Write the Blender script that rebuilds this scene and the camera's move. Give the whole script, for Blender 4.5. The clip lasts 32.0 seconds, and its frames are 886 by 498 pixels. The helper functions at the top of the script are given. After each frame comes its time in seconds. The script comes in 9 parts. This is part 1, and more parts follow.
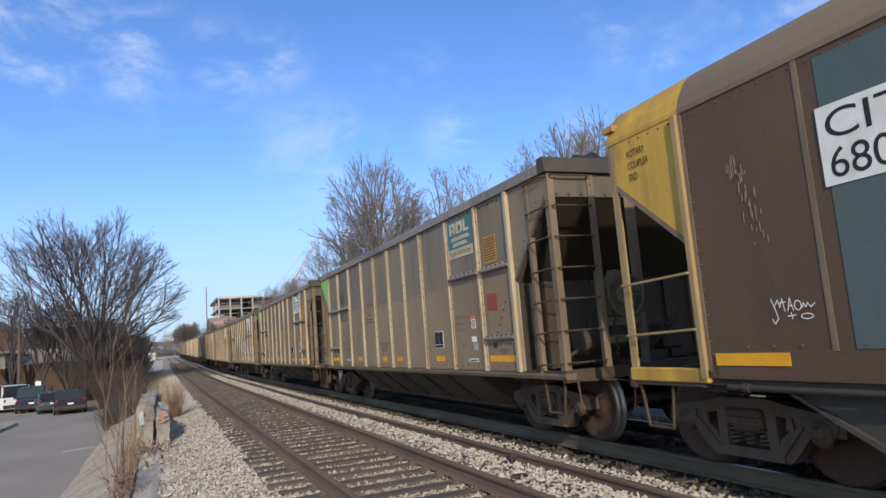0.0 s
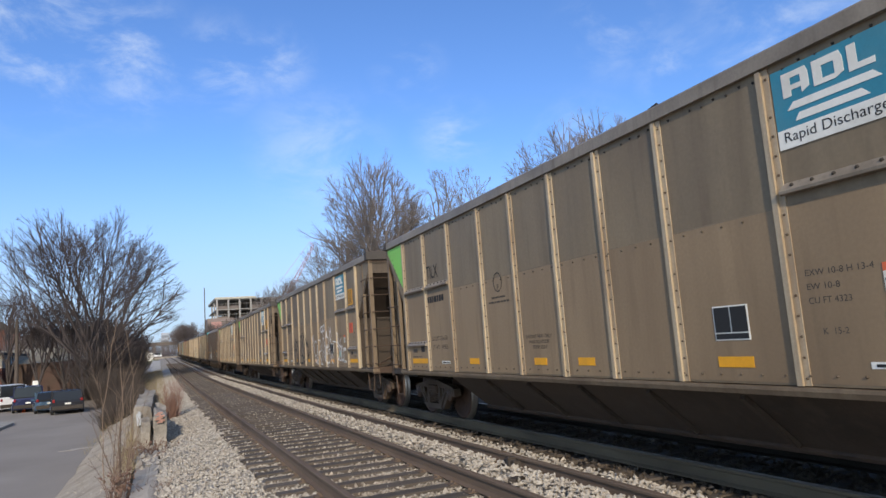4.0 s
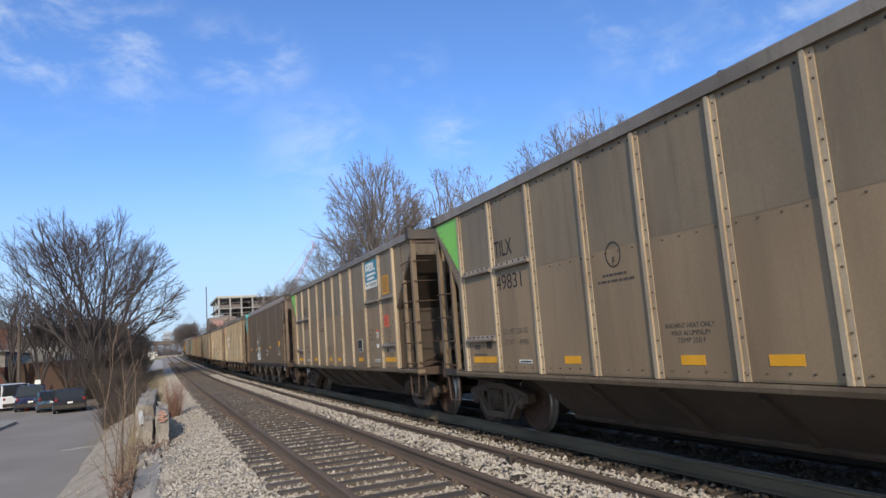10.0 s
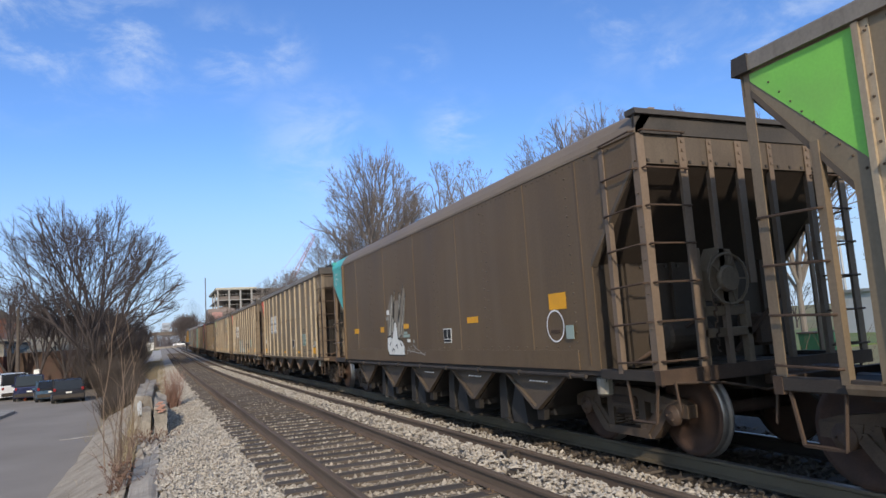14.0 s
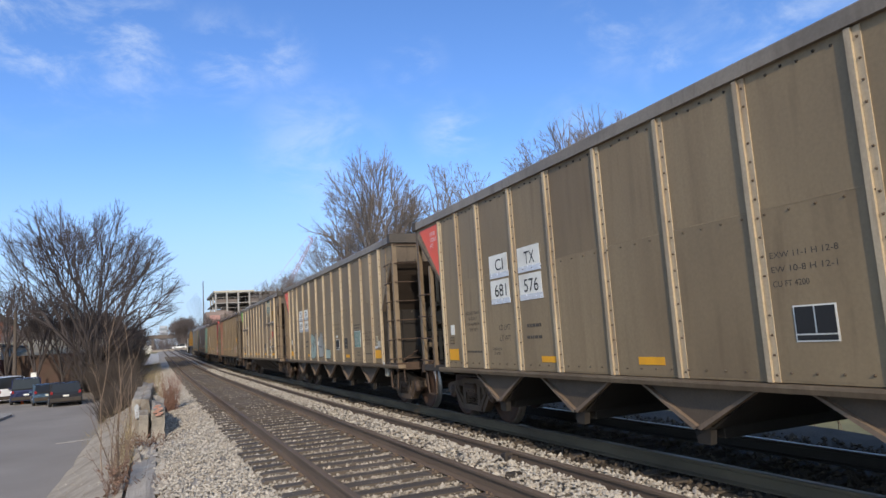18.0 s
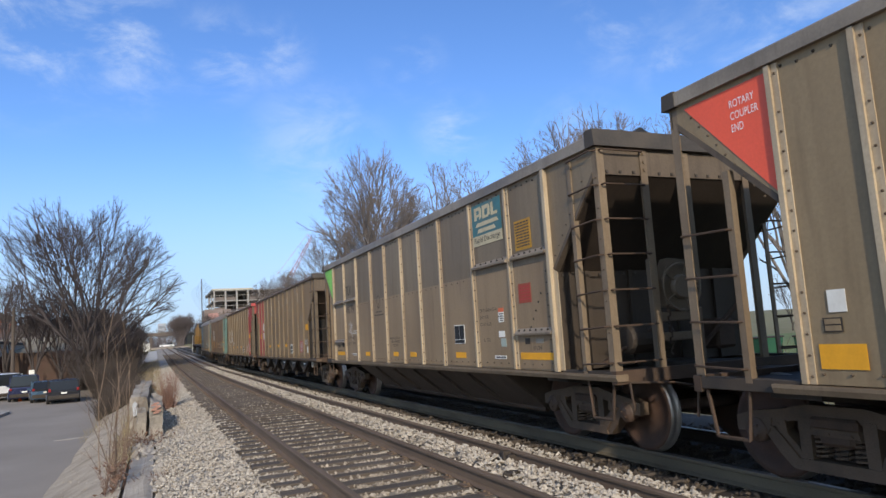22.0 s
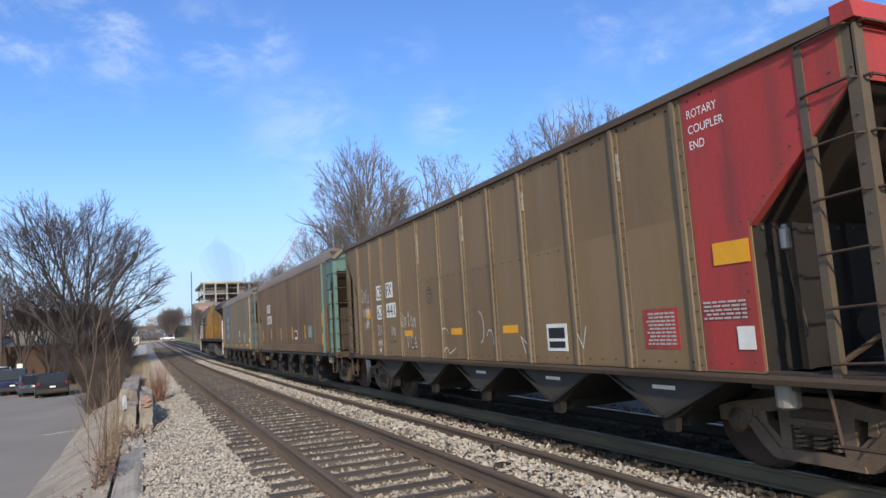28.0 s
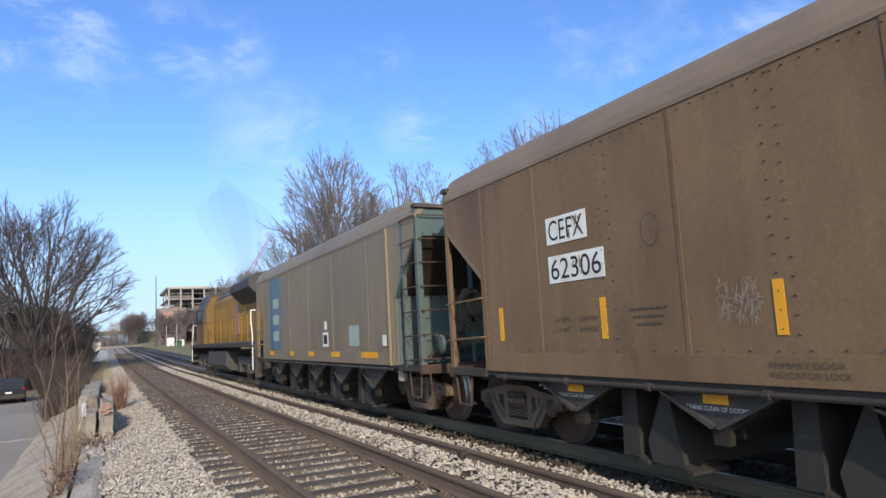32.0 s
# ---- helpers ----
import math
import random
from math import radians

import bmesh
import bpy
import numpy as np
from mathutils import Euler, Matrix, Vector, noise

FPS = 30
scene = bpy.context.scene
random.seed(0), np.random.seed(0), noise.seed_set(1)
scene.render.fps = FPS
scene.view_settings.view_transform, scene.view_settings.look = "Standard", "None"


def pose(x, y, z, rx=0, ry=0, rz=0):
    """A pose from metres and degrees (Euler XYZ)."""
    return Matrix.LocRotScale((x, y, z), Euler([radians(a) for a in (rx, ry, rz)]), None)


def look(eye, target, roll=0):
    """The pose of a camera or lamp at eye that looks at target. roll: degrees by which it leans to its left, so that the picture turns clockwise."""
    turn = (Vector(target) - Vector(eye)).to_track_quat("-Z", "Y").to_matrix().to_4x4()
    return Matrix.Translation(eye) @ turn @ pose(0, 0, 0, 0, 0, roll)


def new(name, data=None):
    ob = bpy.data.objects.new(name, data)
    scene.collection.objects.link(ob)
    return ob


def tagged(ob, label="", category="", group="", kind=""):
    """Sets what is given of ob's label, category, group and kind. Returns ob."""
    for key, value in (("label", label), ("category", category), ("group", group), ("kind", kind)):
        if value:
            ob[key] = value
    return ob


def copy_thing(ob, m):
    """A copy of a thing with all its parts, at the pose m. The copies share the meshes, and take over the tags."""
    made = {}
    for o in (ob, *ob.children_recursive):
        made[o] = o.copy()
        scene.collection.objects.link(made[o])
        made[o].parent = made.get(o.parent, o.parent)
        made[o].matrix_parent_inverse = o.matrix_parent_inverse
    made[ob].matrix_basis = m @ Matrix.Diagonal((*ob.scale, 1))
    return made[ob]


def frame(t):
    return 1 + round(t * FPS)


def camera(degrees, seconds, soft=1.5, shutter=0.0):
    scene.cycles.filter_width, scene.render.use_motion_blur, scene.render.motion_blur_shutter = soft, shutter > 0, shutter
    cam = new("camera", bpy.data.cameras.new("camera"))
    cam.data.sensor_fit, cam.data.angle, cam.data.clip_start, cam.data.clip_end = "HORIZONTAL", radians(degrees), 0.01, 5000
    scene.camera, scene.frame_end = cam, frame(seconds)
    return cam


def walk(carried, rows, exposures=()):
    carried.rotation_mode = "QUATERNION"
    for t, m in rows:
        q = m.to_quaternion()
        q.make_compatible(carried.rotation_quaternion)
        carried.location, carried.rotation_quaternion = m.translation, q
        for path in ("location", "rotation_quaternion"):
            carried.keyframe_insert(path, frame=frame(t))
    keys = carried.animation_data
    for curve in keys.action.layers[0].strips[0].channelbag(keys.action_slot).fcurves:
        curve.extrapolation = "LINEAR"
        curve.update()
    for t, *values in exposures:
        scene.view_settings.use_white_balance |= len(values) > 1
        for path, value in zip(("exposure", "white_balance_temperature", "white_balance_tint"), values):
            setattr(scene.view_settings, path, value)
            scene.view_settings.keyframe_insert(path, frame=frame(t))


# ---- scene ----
cam = camera(67.09, 32.0, soft=1.5)
EYE = (0.0, 0.0, 1.571)
TURNS = [  # seconds, tilt, lean and heading in degrees
    (0, 97.545, 4.469, -22.699), (0.5, 97.562, 4.472, -22.693), (1, 97.602, 4.418, -22.720), (1.5, 97.657, 4.365, -22.774),
    (2, 97.697, 4.285, -22.836), (2.5, 97.712, 4.157, -22.892), (3, 97.719, 4.075, -22.913), (3.5, 97.741, 4.088, -22.897),
    (5.5, 97.521, 4.140, -22.690), (6, 97.469, 4.240, -22.732), (6.5, 97.502, 4.289, -22.743), (7, 97.606, 4.229, -22.699),
    (7.5, 97.699, 4.075, -22.642), (8, 97.708, 3.937, -22.624), (8.5, 97.658, 3.940, -22.630), (9, 97.620, 4.079, -22.636),
    (9.5, 97.612, 4.187, -22.661), (10, 97.609, 4.168, -22.716), (10.5, 97.573, 4.097, -22.779), (11, 97.517, 4.026, -22.832),
    (11.5, 97.486, 3.955, -22.870), (12, 97.462, 3.839, -22.900), (12.5, 97.391, 3.668, -22.921), (13, 97.275, 3.577, -22.918),
    (13.5, 97.152, 3.604, -22.889), (14, 97.049, 3.664, -22.835), (14.5, 96.977, 3.702, -22.761), (16.5, 97.088, 3.878, -22.803),
    (17, 97.158, 3.844, -22.858), (17.5, 97.232, 3.752, -22.929), (18, 97.291, 3.673, -22.998), (18.5, 97.347, 3.697, -23.022),
    (19, 97.409, 3.732, -23.002), (19.5, 97.444, 3.644, -22.967), (20, 97.425, 3.484, -22.948), (20.5, 97.364, 3.417, -22.965),
    (21, 97.282, 3.443, -23.013), (21.5, 97.216, 3.471, -23.072), (22, 97.176, 3.466, -23.128), (22.5, 97.107, 3.408, -23.185),
    (23, 96.978, 3.362, -23.254), (23.5, 96.819, 3.423, -23.324), (24, 96.679, 3.554, -23.374), (24.5, 96.598, 3.605, -23.408),
    (25, 96.552, 3.562, -23.438), (25.5, 96.487, 3.524, -23.455), (27.5, 96.397, 3.621, -23.598), (28, 96.504, 3.591, -23.910),
    (28.5, 96.633, 3.499, -24.284), (29, 96.771, 3.398, -24.726), (29.5, 96.901, 3.326, -25.222), (30, 96.990, 3.284, -25.723),
    (30.5, 97.023, 3.270, -26.143), (31, 97.030, 3.218, -26.426), (31.5, 97.028, 3.137, -26.551), (32, 97.026, 3.100, -26.552),
]
walk(cam, [(t, pose(*EYE, a, b, c)) for t, a, b, c in TURNS],
     exposures=[(0, 0.18), (1, 0.26), (2, 0.24), (3, 0.18), (6, 0.1), (9, 0.12), (14, 0.1), (17, 0.18), (19, 0.13), (23, 0.15), (25, 0.26), (28, 0.24), (31, 0.25), (32, 0.36)])

# ---- light ----
SUN = Vector((-0.28, -0.86, 0.42)).normalized()
world = bpy.data.worlds.new("winter_sky")
scene.world = world
world.use_nodes = True
wt = world.node_tree
wt.nodes.clear()
w_out = wt.nodes.new("ShaderNodeOutputWorld")
w_bg = wt.nodes.new("ShaderNodeBackground")
w_sky = wt.nodes.new("ShaderNodeTexSky")
w_sky.sky_type, w_sky.sun_disc = "NISHITA", False
w_sky.sun_elevation = math.asin(SUN.z)
w_sky.sun_rotation = math.atan2(SUN.x, SUN.y)
w_sky.altitude, w_sky.air_density, w_sky.dust_density, w_sky.ozone_density = 200, 1.0, 0.3, 2.0
w_bg.inputs["Strength"].default_value = 0.15
w_co = wt.nodes.new("ShaderNodeTexCoord")
w_map = wt.nodes.new("ShaderNodeMapping")
w_map.inputs["Scale"].default_value = (1.0, 1.0, 1.9)
w_map.inputs["Rotation"].default_value = (0.35, 0.5, 0.2)
w_n1 = wt.nodes.new("ShaderNodeTexNoise")
w_n1.inputs["Scale"].default_value, w_n1.inputs["Detail"].default_value = 8.5, 10
w_n1.inputs["Roughness"].default_value, w_n1.inputs["Distortion"].default_value = 0.62, 0.3
wt.links.new(w_co.outputs["Generated"], w_map.inputs["Vector"])
wt.links.new(w_map.outputs[0], w_n1.inputs["Vector"])
# thin clouds drift where the air is moist: heading, width and density of each bank
BANKS = [((-0.135, 0.90, 0.415), 0.17, 0.62), ((-0.04, 0.915, 0.40), 0.12, 0.66), ((0.085, 0.916, 0.395), 0.085, 0.6), ((0.16, 0.905, 0.40), 0.07, 0.42), ((0.338, 0.858, 0.387), 0.07, 0.36),
         ((0.406, 0.864, 0.297), 0.075, 0.45), ((0.215, 0.931, 0.285), 0.13, 0.35), ((0.58, 0.70, 0.41), 0.10, 0.34), ((0.745, 0.56, 0.365), 0.16, 0.5), ((0.652, 0.673, 0.351), 0.07, 0.4),
         ((0.56, 0.79, 0.25), 0.12, 0.35), ((-0.7, 0.6, 0.4), 0.5, 0.6), ((0.2, -0.8, 0.55), 0.6, 0.6), ((0.9, -0.2, 0.35), 0.5, 0.6)]
w_cover = None
for heading, width, density in BANKS:
    w_d = wt.nodes.new("ShaderNodeVectorMath")
    w_d.operation = "DISTANCE"
    w_d.inputs[1].default_value = Vector(heading).normalized()
    wt.links.new(w_co.outputs["Generated"], w_d.inputs[0])
    w_f = wt.nodes.new("ShaderNodeMapRange")
    w_f.interpolation_type = "SMOOTHSTEP"
    w_f.inputs[1].default_value, w_f.inputs[2].default_value = 0.0, width
    w_f.inputs[3].default_value, w_f.inputs[4].default_value = density, 0.0
    wt.links.new(w_d.outputs["Value"], w_f.inputs[0])
    if w_cover is None:
        w_cover = w_f.outputs[0]
    else:
        w_m = wt.nodes.new("ShaderNodeMath")
        w_m.operation = "MAXIMUM"
        wt.links.new(w_cover, w_m.inputs[0])
        wt.links.new(w_f.outputs[0], w_m.inputs[1])
        w_cover = w_m.outputs[0]
w_r1 = wt.nodes.new("ShaderNodeMapRange")
w_r1.interpolation_type = "SMOOTHSTEP"
w_r1.inputs[1].default_value, w_r1.inputs[2].default_value = 0.40, 0.72
wt.links.new(w_n1.outputs[0], w_r1.inputs[0])
w_k = wt.nodes.new("ShaderNodeMath")
w_k.operation = "MULTIPLY_ADD"
w_k.inputs[2].default_value = 0.0
wt.links.new(w_r1.outputs[0], w_k.inputs[0])
wt.links.new(w_cover, w_k.inputs[1])
# a veil of thin cloud near the horizon
w_sep = wt.nodes.new("ShaderNodeSeparateXYZ")
wt.links.new(w_co.outputs["Generated"], w_sep.inputs[0])
w_v = wt.nodes.new("ShaderNodeMapRange")
w_v.interpolation_type = "SMOOTHSTEP"
w_v.inputs[1].default_value, w_v.inputs[2].default_value, w_v.inputs[3].default_value, w_v.inputs[4].default_value = 0.0, 0.30, 0.85, 0.0
wt.links.new(w_sep.outputs[2], w_v.inputs[0])
w_mix = wt.nodes.new("ShaderNodeMix")
w_mix.data_type = "RGBA"
w_mix.inputs[7].default_value = (5.0, 5.6, 6.4, 1)
wt.links.new(w_k.outputs[0], w_mix.inputs[0])
w_tint = wt.nodes.new("ShaderNodeMix")
w_tint.data_type, w_tint.blend_type = "RGBA", "MULTIPLY"
w_tint.inputs[0].default_value, w_tint.inputs[7].default_value = 1.0, (0.62, 0.84, 1.2, 1)
# the air whitens towards the sun and pales towards the horizon
w_ds = wt.nodes.new("ShaderNodeVectorMath")
w_ds.operation = "DISTANCE"
w_ds.inputs[1].default_value = SUN
wt.links.new(w_co.outputs["Generated"], w_ds.inputs[0])
w_fs = wt.nodes.new("ShaderNodeMapRange")
w_fs.inputs[1].default_value, w_fs.inputs[2].default_value = 0.5, 1.55
wt.links.new(w_ds.outputs["Value"], w_fs.inputs[0])
w_air = wt.nodes.new("ShaderNodeMix")
w_air.data_type = "RGBA"
w_air.inputs[6].default_value, w_air.inputs[7].default_value = (1.85, 1.72, 1.55, 1), (0.62, 0.84, 1.2, 1)
wt.links.new(w_fs.outputs[0], w_air.inputs[0])
wt.links.new(w_air.outputs[2], w_tint.inputs[7])
wt.links.new(w_sky.outputs[0], w_tint.inputs[6])
w_pale = wt.nodes.new("ShaderNodeMix")
w_pale.data_type = "RGBA"
w_pale.inputs[7].default_value = (3.1, 3.9, 5.2, 1)
wt.links.new(w_v.outputs[0], w_pale.inputs[0])
wt.links.new(w_tint.outputs[2], w_pale.inputs[6])
wt.links.new(w_pale.outputs[2], w_mix.inputs[6])
wt.links.new(w_mix.outputs[2], w_bg.inputs["Color"])
wt.links.new(w_bg.outputs[0], w_out.inputs[0])

sun = new("sun", bpy.data.lights.new("sun", "SUN"))
sun.data.energy, sun.data.angle, sun.data.color = 3.2, radians(1.2), (1.0, 0.88, 0.72)
sun.matrix_world = look(SUN * 50, (0, 0, 0))

# ---- materials ----
def material(name, color, rough=0.7, metal=0.0, vary=0.25, scale=6.0, fine=60.0, bump=0.15, stain=None, amount=0.4,
             stretch=(1, 1, 1), per_object=0.0, per_island=0.0, spec=0.4, streak=None):
    """A procedural surface: a base colour with variation at two scales, stains of a second colour, and fine relief."""
    m = bpy.data.materials.new(name)
    m.use_nodes = True
    t = m.node_tree
    b = t.nodes["Principled BSDF"]
    b.inputs["Metallic"].default_value = metal
    b.inputs["Specular IOR Level"].default_value = spec
    co = t.nodes.new("ShaderNodeTexCoord")
    info = t.nodes.new("ShaderNodeObjectInfo")
    add = t.nodes.new("ShaderNodeVectorMath")
    add.operation = "MULTIPLY_ADD"
    add.inputs[1].default_value = (1, 1, 1)
    mul = t.nodes.new("ShaderNodeVectorMath")
    mul.operation = "SCALE"
    mul.inputs[0].default_value = (31.0, 17.0, 23.0)
    t.links.new(info.outputs["Random"], mul.inputs["Scale"])
    t.links.new(co.outputs["Object"], add.inputs[0])
    t.links.new(mul.outputs[0], add.inputs[2])
    mp = t.nodes.new("ShaderNodeMapping")
    mp.inputs["Scale"].default_value = stretch
    t.links.new(add.outputs[0], mp.inputs["Vector"])

    def noise_node(s, d, vec):
        n = t.nodes.new("ShaderNodeTexNoise")
        n.inputs["Scale"].default_value, n.inputs["Detail"].default_value = s, d
        t.links.new(vec, n.inputs["Vector"])
        return n.outputs[0]
    big = noise_node(scale, 5, mp.outputs[0])
    small = noise_node(fine, 3, add.outputs[0])
    base = t.nodes.new("ShaderNodeMix")
    base.data_type = "RGBA"
    c = Vector(color)
    base.inputs[6].default_value = (*(c * (1 - vary)), 1)
    base.inputs[7].default_value = (*(c * (1 + vary)), 1)
    s = t.nodes.new("ShaderNodeMath")
    s.operation = "MULTIPLY_ADD"
    s.inputs[1].default_value, s.inputs[2].default_value = 0.70, -0.35
    t.links.new(small, s.inputs[0])
    a = t.nodes.new("ShaderNodeMath")
    a.operation = "ADD"
    t.links.new(big, a.inputs[0])
    t.links.new(s.outputs[0], a.inputs[1])
    out = a.outputs[0]
    for factor, source in ((per_object, info.outputs["Random"]), (per_island, None)):
        if factor:
            if source is None:
                geo = t.nodes.new("ShaderNodeNewGeometry")
                source = geo.outputs["Random Per Island"]
            k = t.nodes.new("ShaderNodeMath")
            k.operation = "MULTIPLY_ADD"
            k.inputs[1].default_value = factor
            t.links.new(source, k.inputs[0])
            k2 = t.nodes.new("ShaderNodeMath")
            k2.operation = "SUBTRACT"
            k2.inputs[1].default_value = factor / 2
            t.links.new(out, k.inputs[2])
            t.links.new(k.outputs[0], k2.inputs[0])
            out = k2.outputs[0]
    t.links.new(out, base.inputs[0])
    col = base.outputs[2]
    if stain:
        w = noise_node(scale * 0.45, 6, mp.outputs[0])
        r = t.nodes.new("ShaderNodeMapRange")
        r.inputs[1].default_value, r.inputs[2].default_value = 0.48, 0.72
        r.inputs[4].default_value = amount
        t.links.new(w, r.inputs[0])
        x = t.nodes.new("ShaderNodeMix")
        x.data_type = "RGBA"
        x.inputs[7].default_value = (*stain, 1)
        t.links.new(r.outputs[0], x.inputs[0])
        t.links.new(col, x.inputs[6])
        col = x.outputs[2]
    if streak:
        shade, strength, freq = streak
        for fr, lo, hi, zf in ((freq, 0.5, 0.75, 0.05), (freq * 3.1, 0.55, 0.8, 0.12)):
            ms = t.nodes.new("ShaderNodeMapping")
            ms.inputs["Scale"].default_value = (fr, fr, fr * zf)
            t.links.new(add.outputs[0], ms.inputs["Vector"])
            w = noise_node(1.0, 4, ms.outputs[0])
            r = t.nodes.new("ShaderNodeMapRange")
            r.inputs[1].default_value, r.inputs[2].default_value, r.inputs[4].default_value = lo, hi, strength
            t.links.new(w, r.inputs[0])
            x = t.nodes.new("ShaderNodeMix")
            x.data_type = "RGBA"
            x.inputs[7].default_value = (*shade, 1)
            t.links.new(r.outputs[0], x.inputs[0])
            t.links.new(col, x.inputs[6])
            col = x.outputs[2]
    t.links.new(col, b.inputs["Base Color"])
    rr = t.nodes.new("ShaderNodeMapRange")
    rr.inputs[3].default_value, rr.inputs[4].default_value = max(0.02, rough - 0.12), min(1, rough + 0.12)
    t.links.new(big, rr.inputs[0])
    t.links.new(rr.outputs[0], b.inputs["Roughness"])
    if bump:
        bp = t.nodes.new("ShaderNodeBump")
        bp.inputs["Strength"].default_value, bp.inputs["Distance"].default_value = bump, 0.02
        t.links.new(small, bp.inputs["Height"])
        t.links.new(bp.outputs[0], b.inputs["Normal"])
    return m


M = material
sheet_tan = M("grimy_aluminium_sheet", (0.281, 0.206, 0.118), 0.55, 0.15, 0.22, 1.2, 30, 0.06, (0.149, 0.104, 0.0613), 0.6, (1, 0.8, 0.4), streak=((0.143, 0.0937, 0.0517), 0.55, 2.2))
sheet_soot = M("sooty_aluminium_upper_sheet", (0.24, 0.182, 0.113), 0.55, 0.15, 0.22, 1.2, 30, 0.06, (0.128, 0.0912, 0.0594), 0.6, (1, 0.8, 0.4), streak=((0.122, 0.0824, 0.0501), 0.55, 2.2))
sheet_low = M("tan_aluminium_lower_sheet", (0.312, 0.218, 0.126), 0.55, 0.15, 0.2, 1.2, 30, 0.06, (0.177, 0.119, 0.0697), 0.55, (1, 0.8, 0.4), streak=((0.169, 0.112, 0.063), 0.5, 2.2))
post_olive = M("sooty_olive_post", (0.12, 0.09, 0.06), 0.6, 0.05, 0.25, 3, 40, 0.06, (0.06, 0.048, 0.036), 0.5)
post_yellow = M("dull_yellow_post", (0.341, 0.232, 0.106), 0.6, 0.05, 0.25, 3, 40, 0.06, (0.182, 0.133, 0.0848), 0.6)
rib_tan = M("bare_aluminium_rib", (0.472, 0.377, 0.255), 0.5, 0.15, 0.25, 3, 40, 0.06, (0.23, 0.153, 0.0916), 0.65, (1, 1, 0.4), streak=((0.216, 0.132, 0.072), 0.5, 6))
chord_grey = M("sooty_aluminium_chord", (0.284, 0.235, 0.179), 0.5, 0.25, 0.3, 2.5, 40, 0.06, (0.107, 0.0856, 0.0662), 0.7, (1, 0.4, 1), streak=((0.128, 0.0966, 0.0662), 0.5, 4))
sheet_brown = M("oxide_brown_paint", (0.191, 0.117, 0.0587), 0.6, 0.0, 0.34, 1.6, 30, 0.08, (0.102, 0.057, 0.034), 0.85, (1, 0.8, 0.4), streak=((0.246, 0.162, 0.0915), 0.4, 1.7))
sheet_umber = M("dark_umber_paint", (0.136, 0.0881, 0.0458), 0.6, 0.0, 0.3, 1.5, 30, 0.06, (0.0903, 0.0557, 0.0327), 0.6, (1, 0.8, 0.4), streak=((0.175, 0.12, 0.0698), 0.4, 1.7))
rib_brown = M("dusty_brown_rib", (0.341, 0.228, 0.119), 0.6, 0.0, 0.2, 3, 40, 0.06, (0.185, 0.124, 0.0795), 0.5, (1, 1, 0.3))
sheet_olive = M("faded_olive_brown_paint", (0.229, 0.145, 0.0669), 0.58, 0.05, 0.2, 1.1, 30, 0.06, (0.138, 0.0924, 0.0501), 0.6, (1, 0.8, 0.4), streak=((0.291, 0.212, 0.131), 0.35, 1.9))
hip_brown = M("weathered_roof_hip", (0.224, 0.167, 0.113), 0.6, 0.05, 0.25, 2.5, 40, 0.08, (0.167, 0.124, 0.0834), 0.6, (1, 0.5, 1))
sheet_grey = M("grey_brown_steel_paint", (0.233, 0.183, 0.117), 0.55, 0.1, 0.2, 1.0, 30, 0.06, (0.156, 0.116, 0.0765), 0.6, (1, 0.8, 0.4), streak=((0.323, 0.262, 0.191), 0.35, 1.9))
dark_steel = M("sooty_black_steel", (0.047, 0.0384, 0.0319), 0.8, 0.1, 0.35, 4, 50, 0.15, (0.0874, 0.064, 0.0456), 0.6)
# sooty brown, darkened further for the shade that the next car casts
bulk_dark = M("sooty_end_plate_painted_shade", (0.0581, 0.0426, 0.0301), 0.7, 0.1, 0.25, 2, 40, 0.08, (0.0351, 0.0284, 0.0222), 0.6)
cast_steel = M("rusty_cast_steel", (0.0803, 0.0507, 0.0339), 0.8, 0.1, 0.4, 5, 60, 0.25, (0.0307, 0.0236, 0.0186), 0.6)
frame_steel = M("grimy_truck_frame", (0.109, 0.0745, 0.0495), 0.75, 0.1, 0.4, 5, 60, 0.25, (0.0437, 0.0314, 0.0225), 0.6)
wheel_steel = M("rusty_wheel_steel", (0.0779, 0.0428, 0.0285), 0.8, 0.05, 0.35, 6, 60, 0.15, (0.0356, 0.0238, 0.0174), 0.6)
bright_steel = M("worn_wheel_tread", (0.34, 0.31, 0.28), 0.42, 0.7, 0.25, 6, 60, 0.05)
rail_brown = M("rusty_rail", (0.145, 0.101, 0.0694), 0.85, 0.05, 0.25, 3, 60, 0.15, (0.0965, 0.065, 0.0454), 0.5, (1, 0.3, 1))
rail_grey = M("dusty_grey_rail", (0.139, 0.111, 0.0707), 0.8, 0.1, 0.35, 3, 60, 0.25, (0.0523, 0.0404, 0.0276), 0.8, (1, 0.45, 1))
rail_top = M("running_surface", (0.24, 0.215, 0.19), 0.35, 0.8, 0.2, 2, 40, 0.05, None, 0.4, (1, 0.1, 1))
tie_wood = M("weathered_tie_timber", (0.10, 0.08, 0.063), 0.9, 0, 0.35, 5, 80, 0.4, (0.05, 0.04, 0.032), 0.5, (0.25, 2, 1), 0.5)
coal = M("coal", (0.012, 0.012, 0.013), 0.6, 0, 0.6, 8, 40, 0.8)
ballast_rock = M("limestone_ballast", (0.445, 0.397, 0.332), 0.9, 0, 0.35, 9, 60, 0.4, (0.266, 0.21, 0.154), 0.5, (1, 1, 1), 0, 0.62)
ballast_bed = M("ballast_bed", (0.33, 0.295, 0.25), 0.95, 0, 0.45, 1.2, 30, 1.0, (0.12, 0.095, 0.07), 0.6)
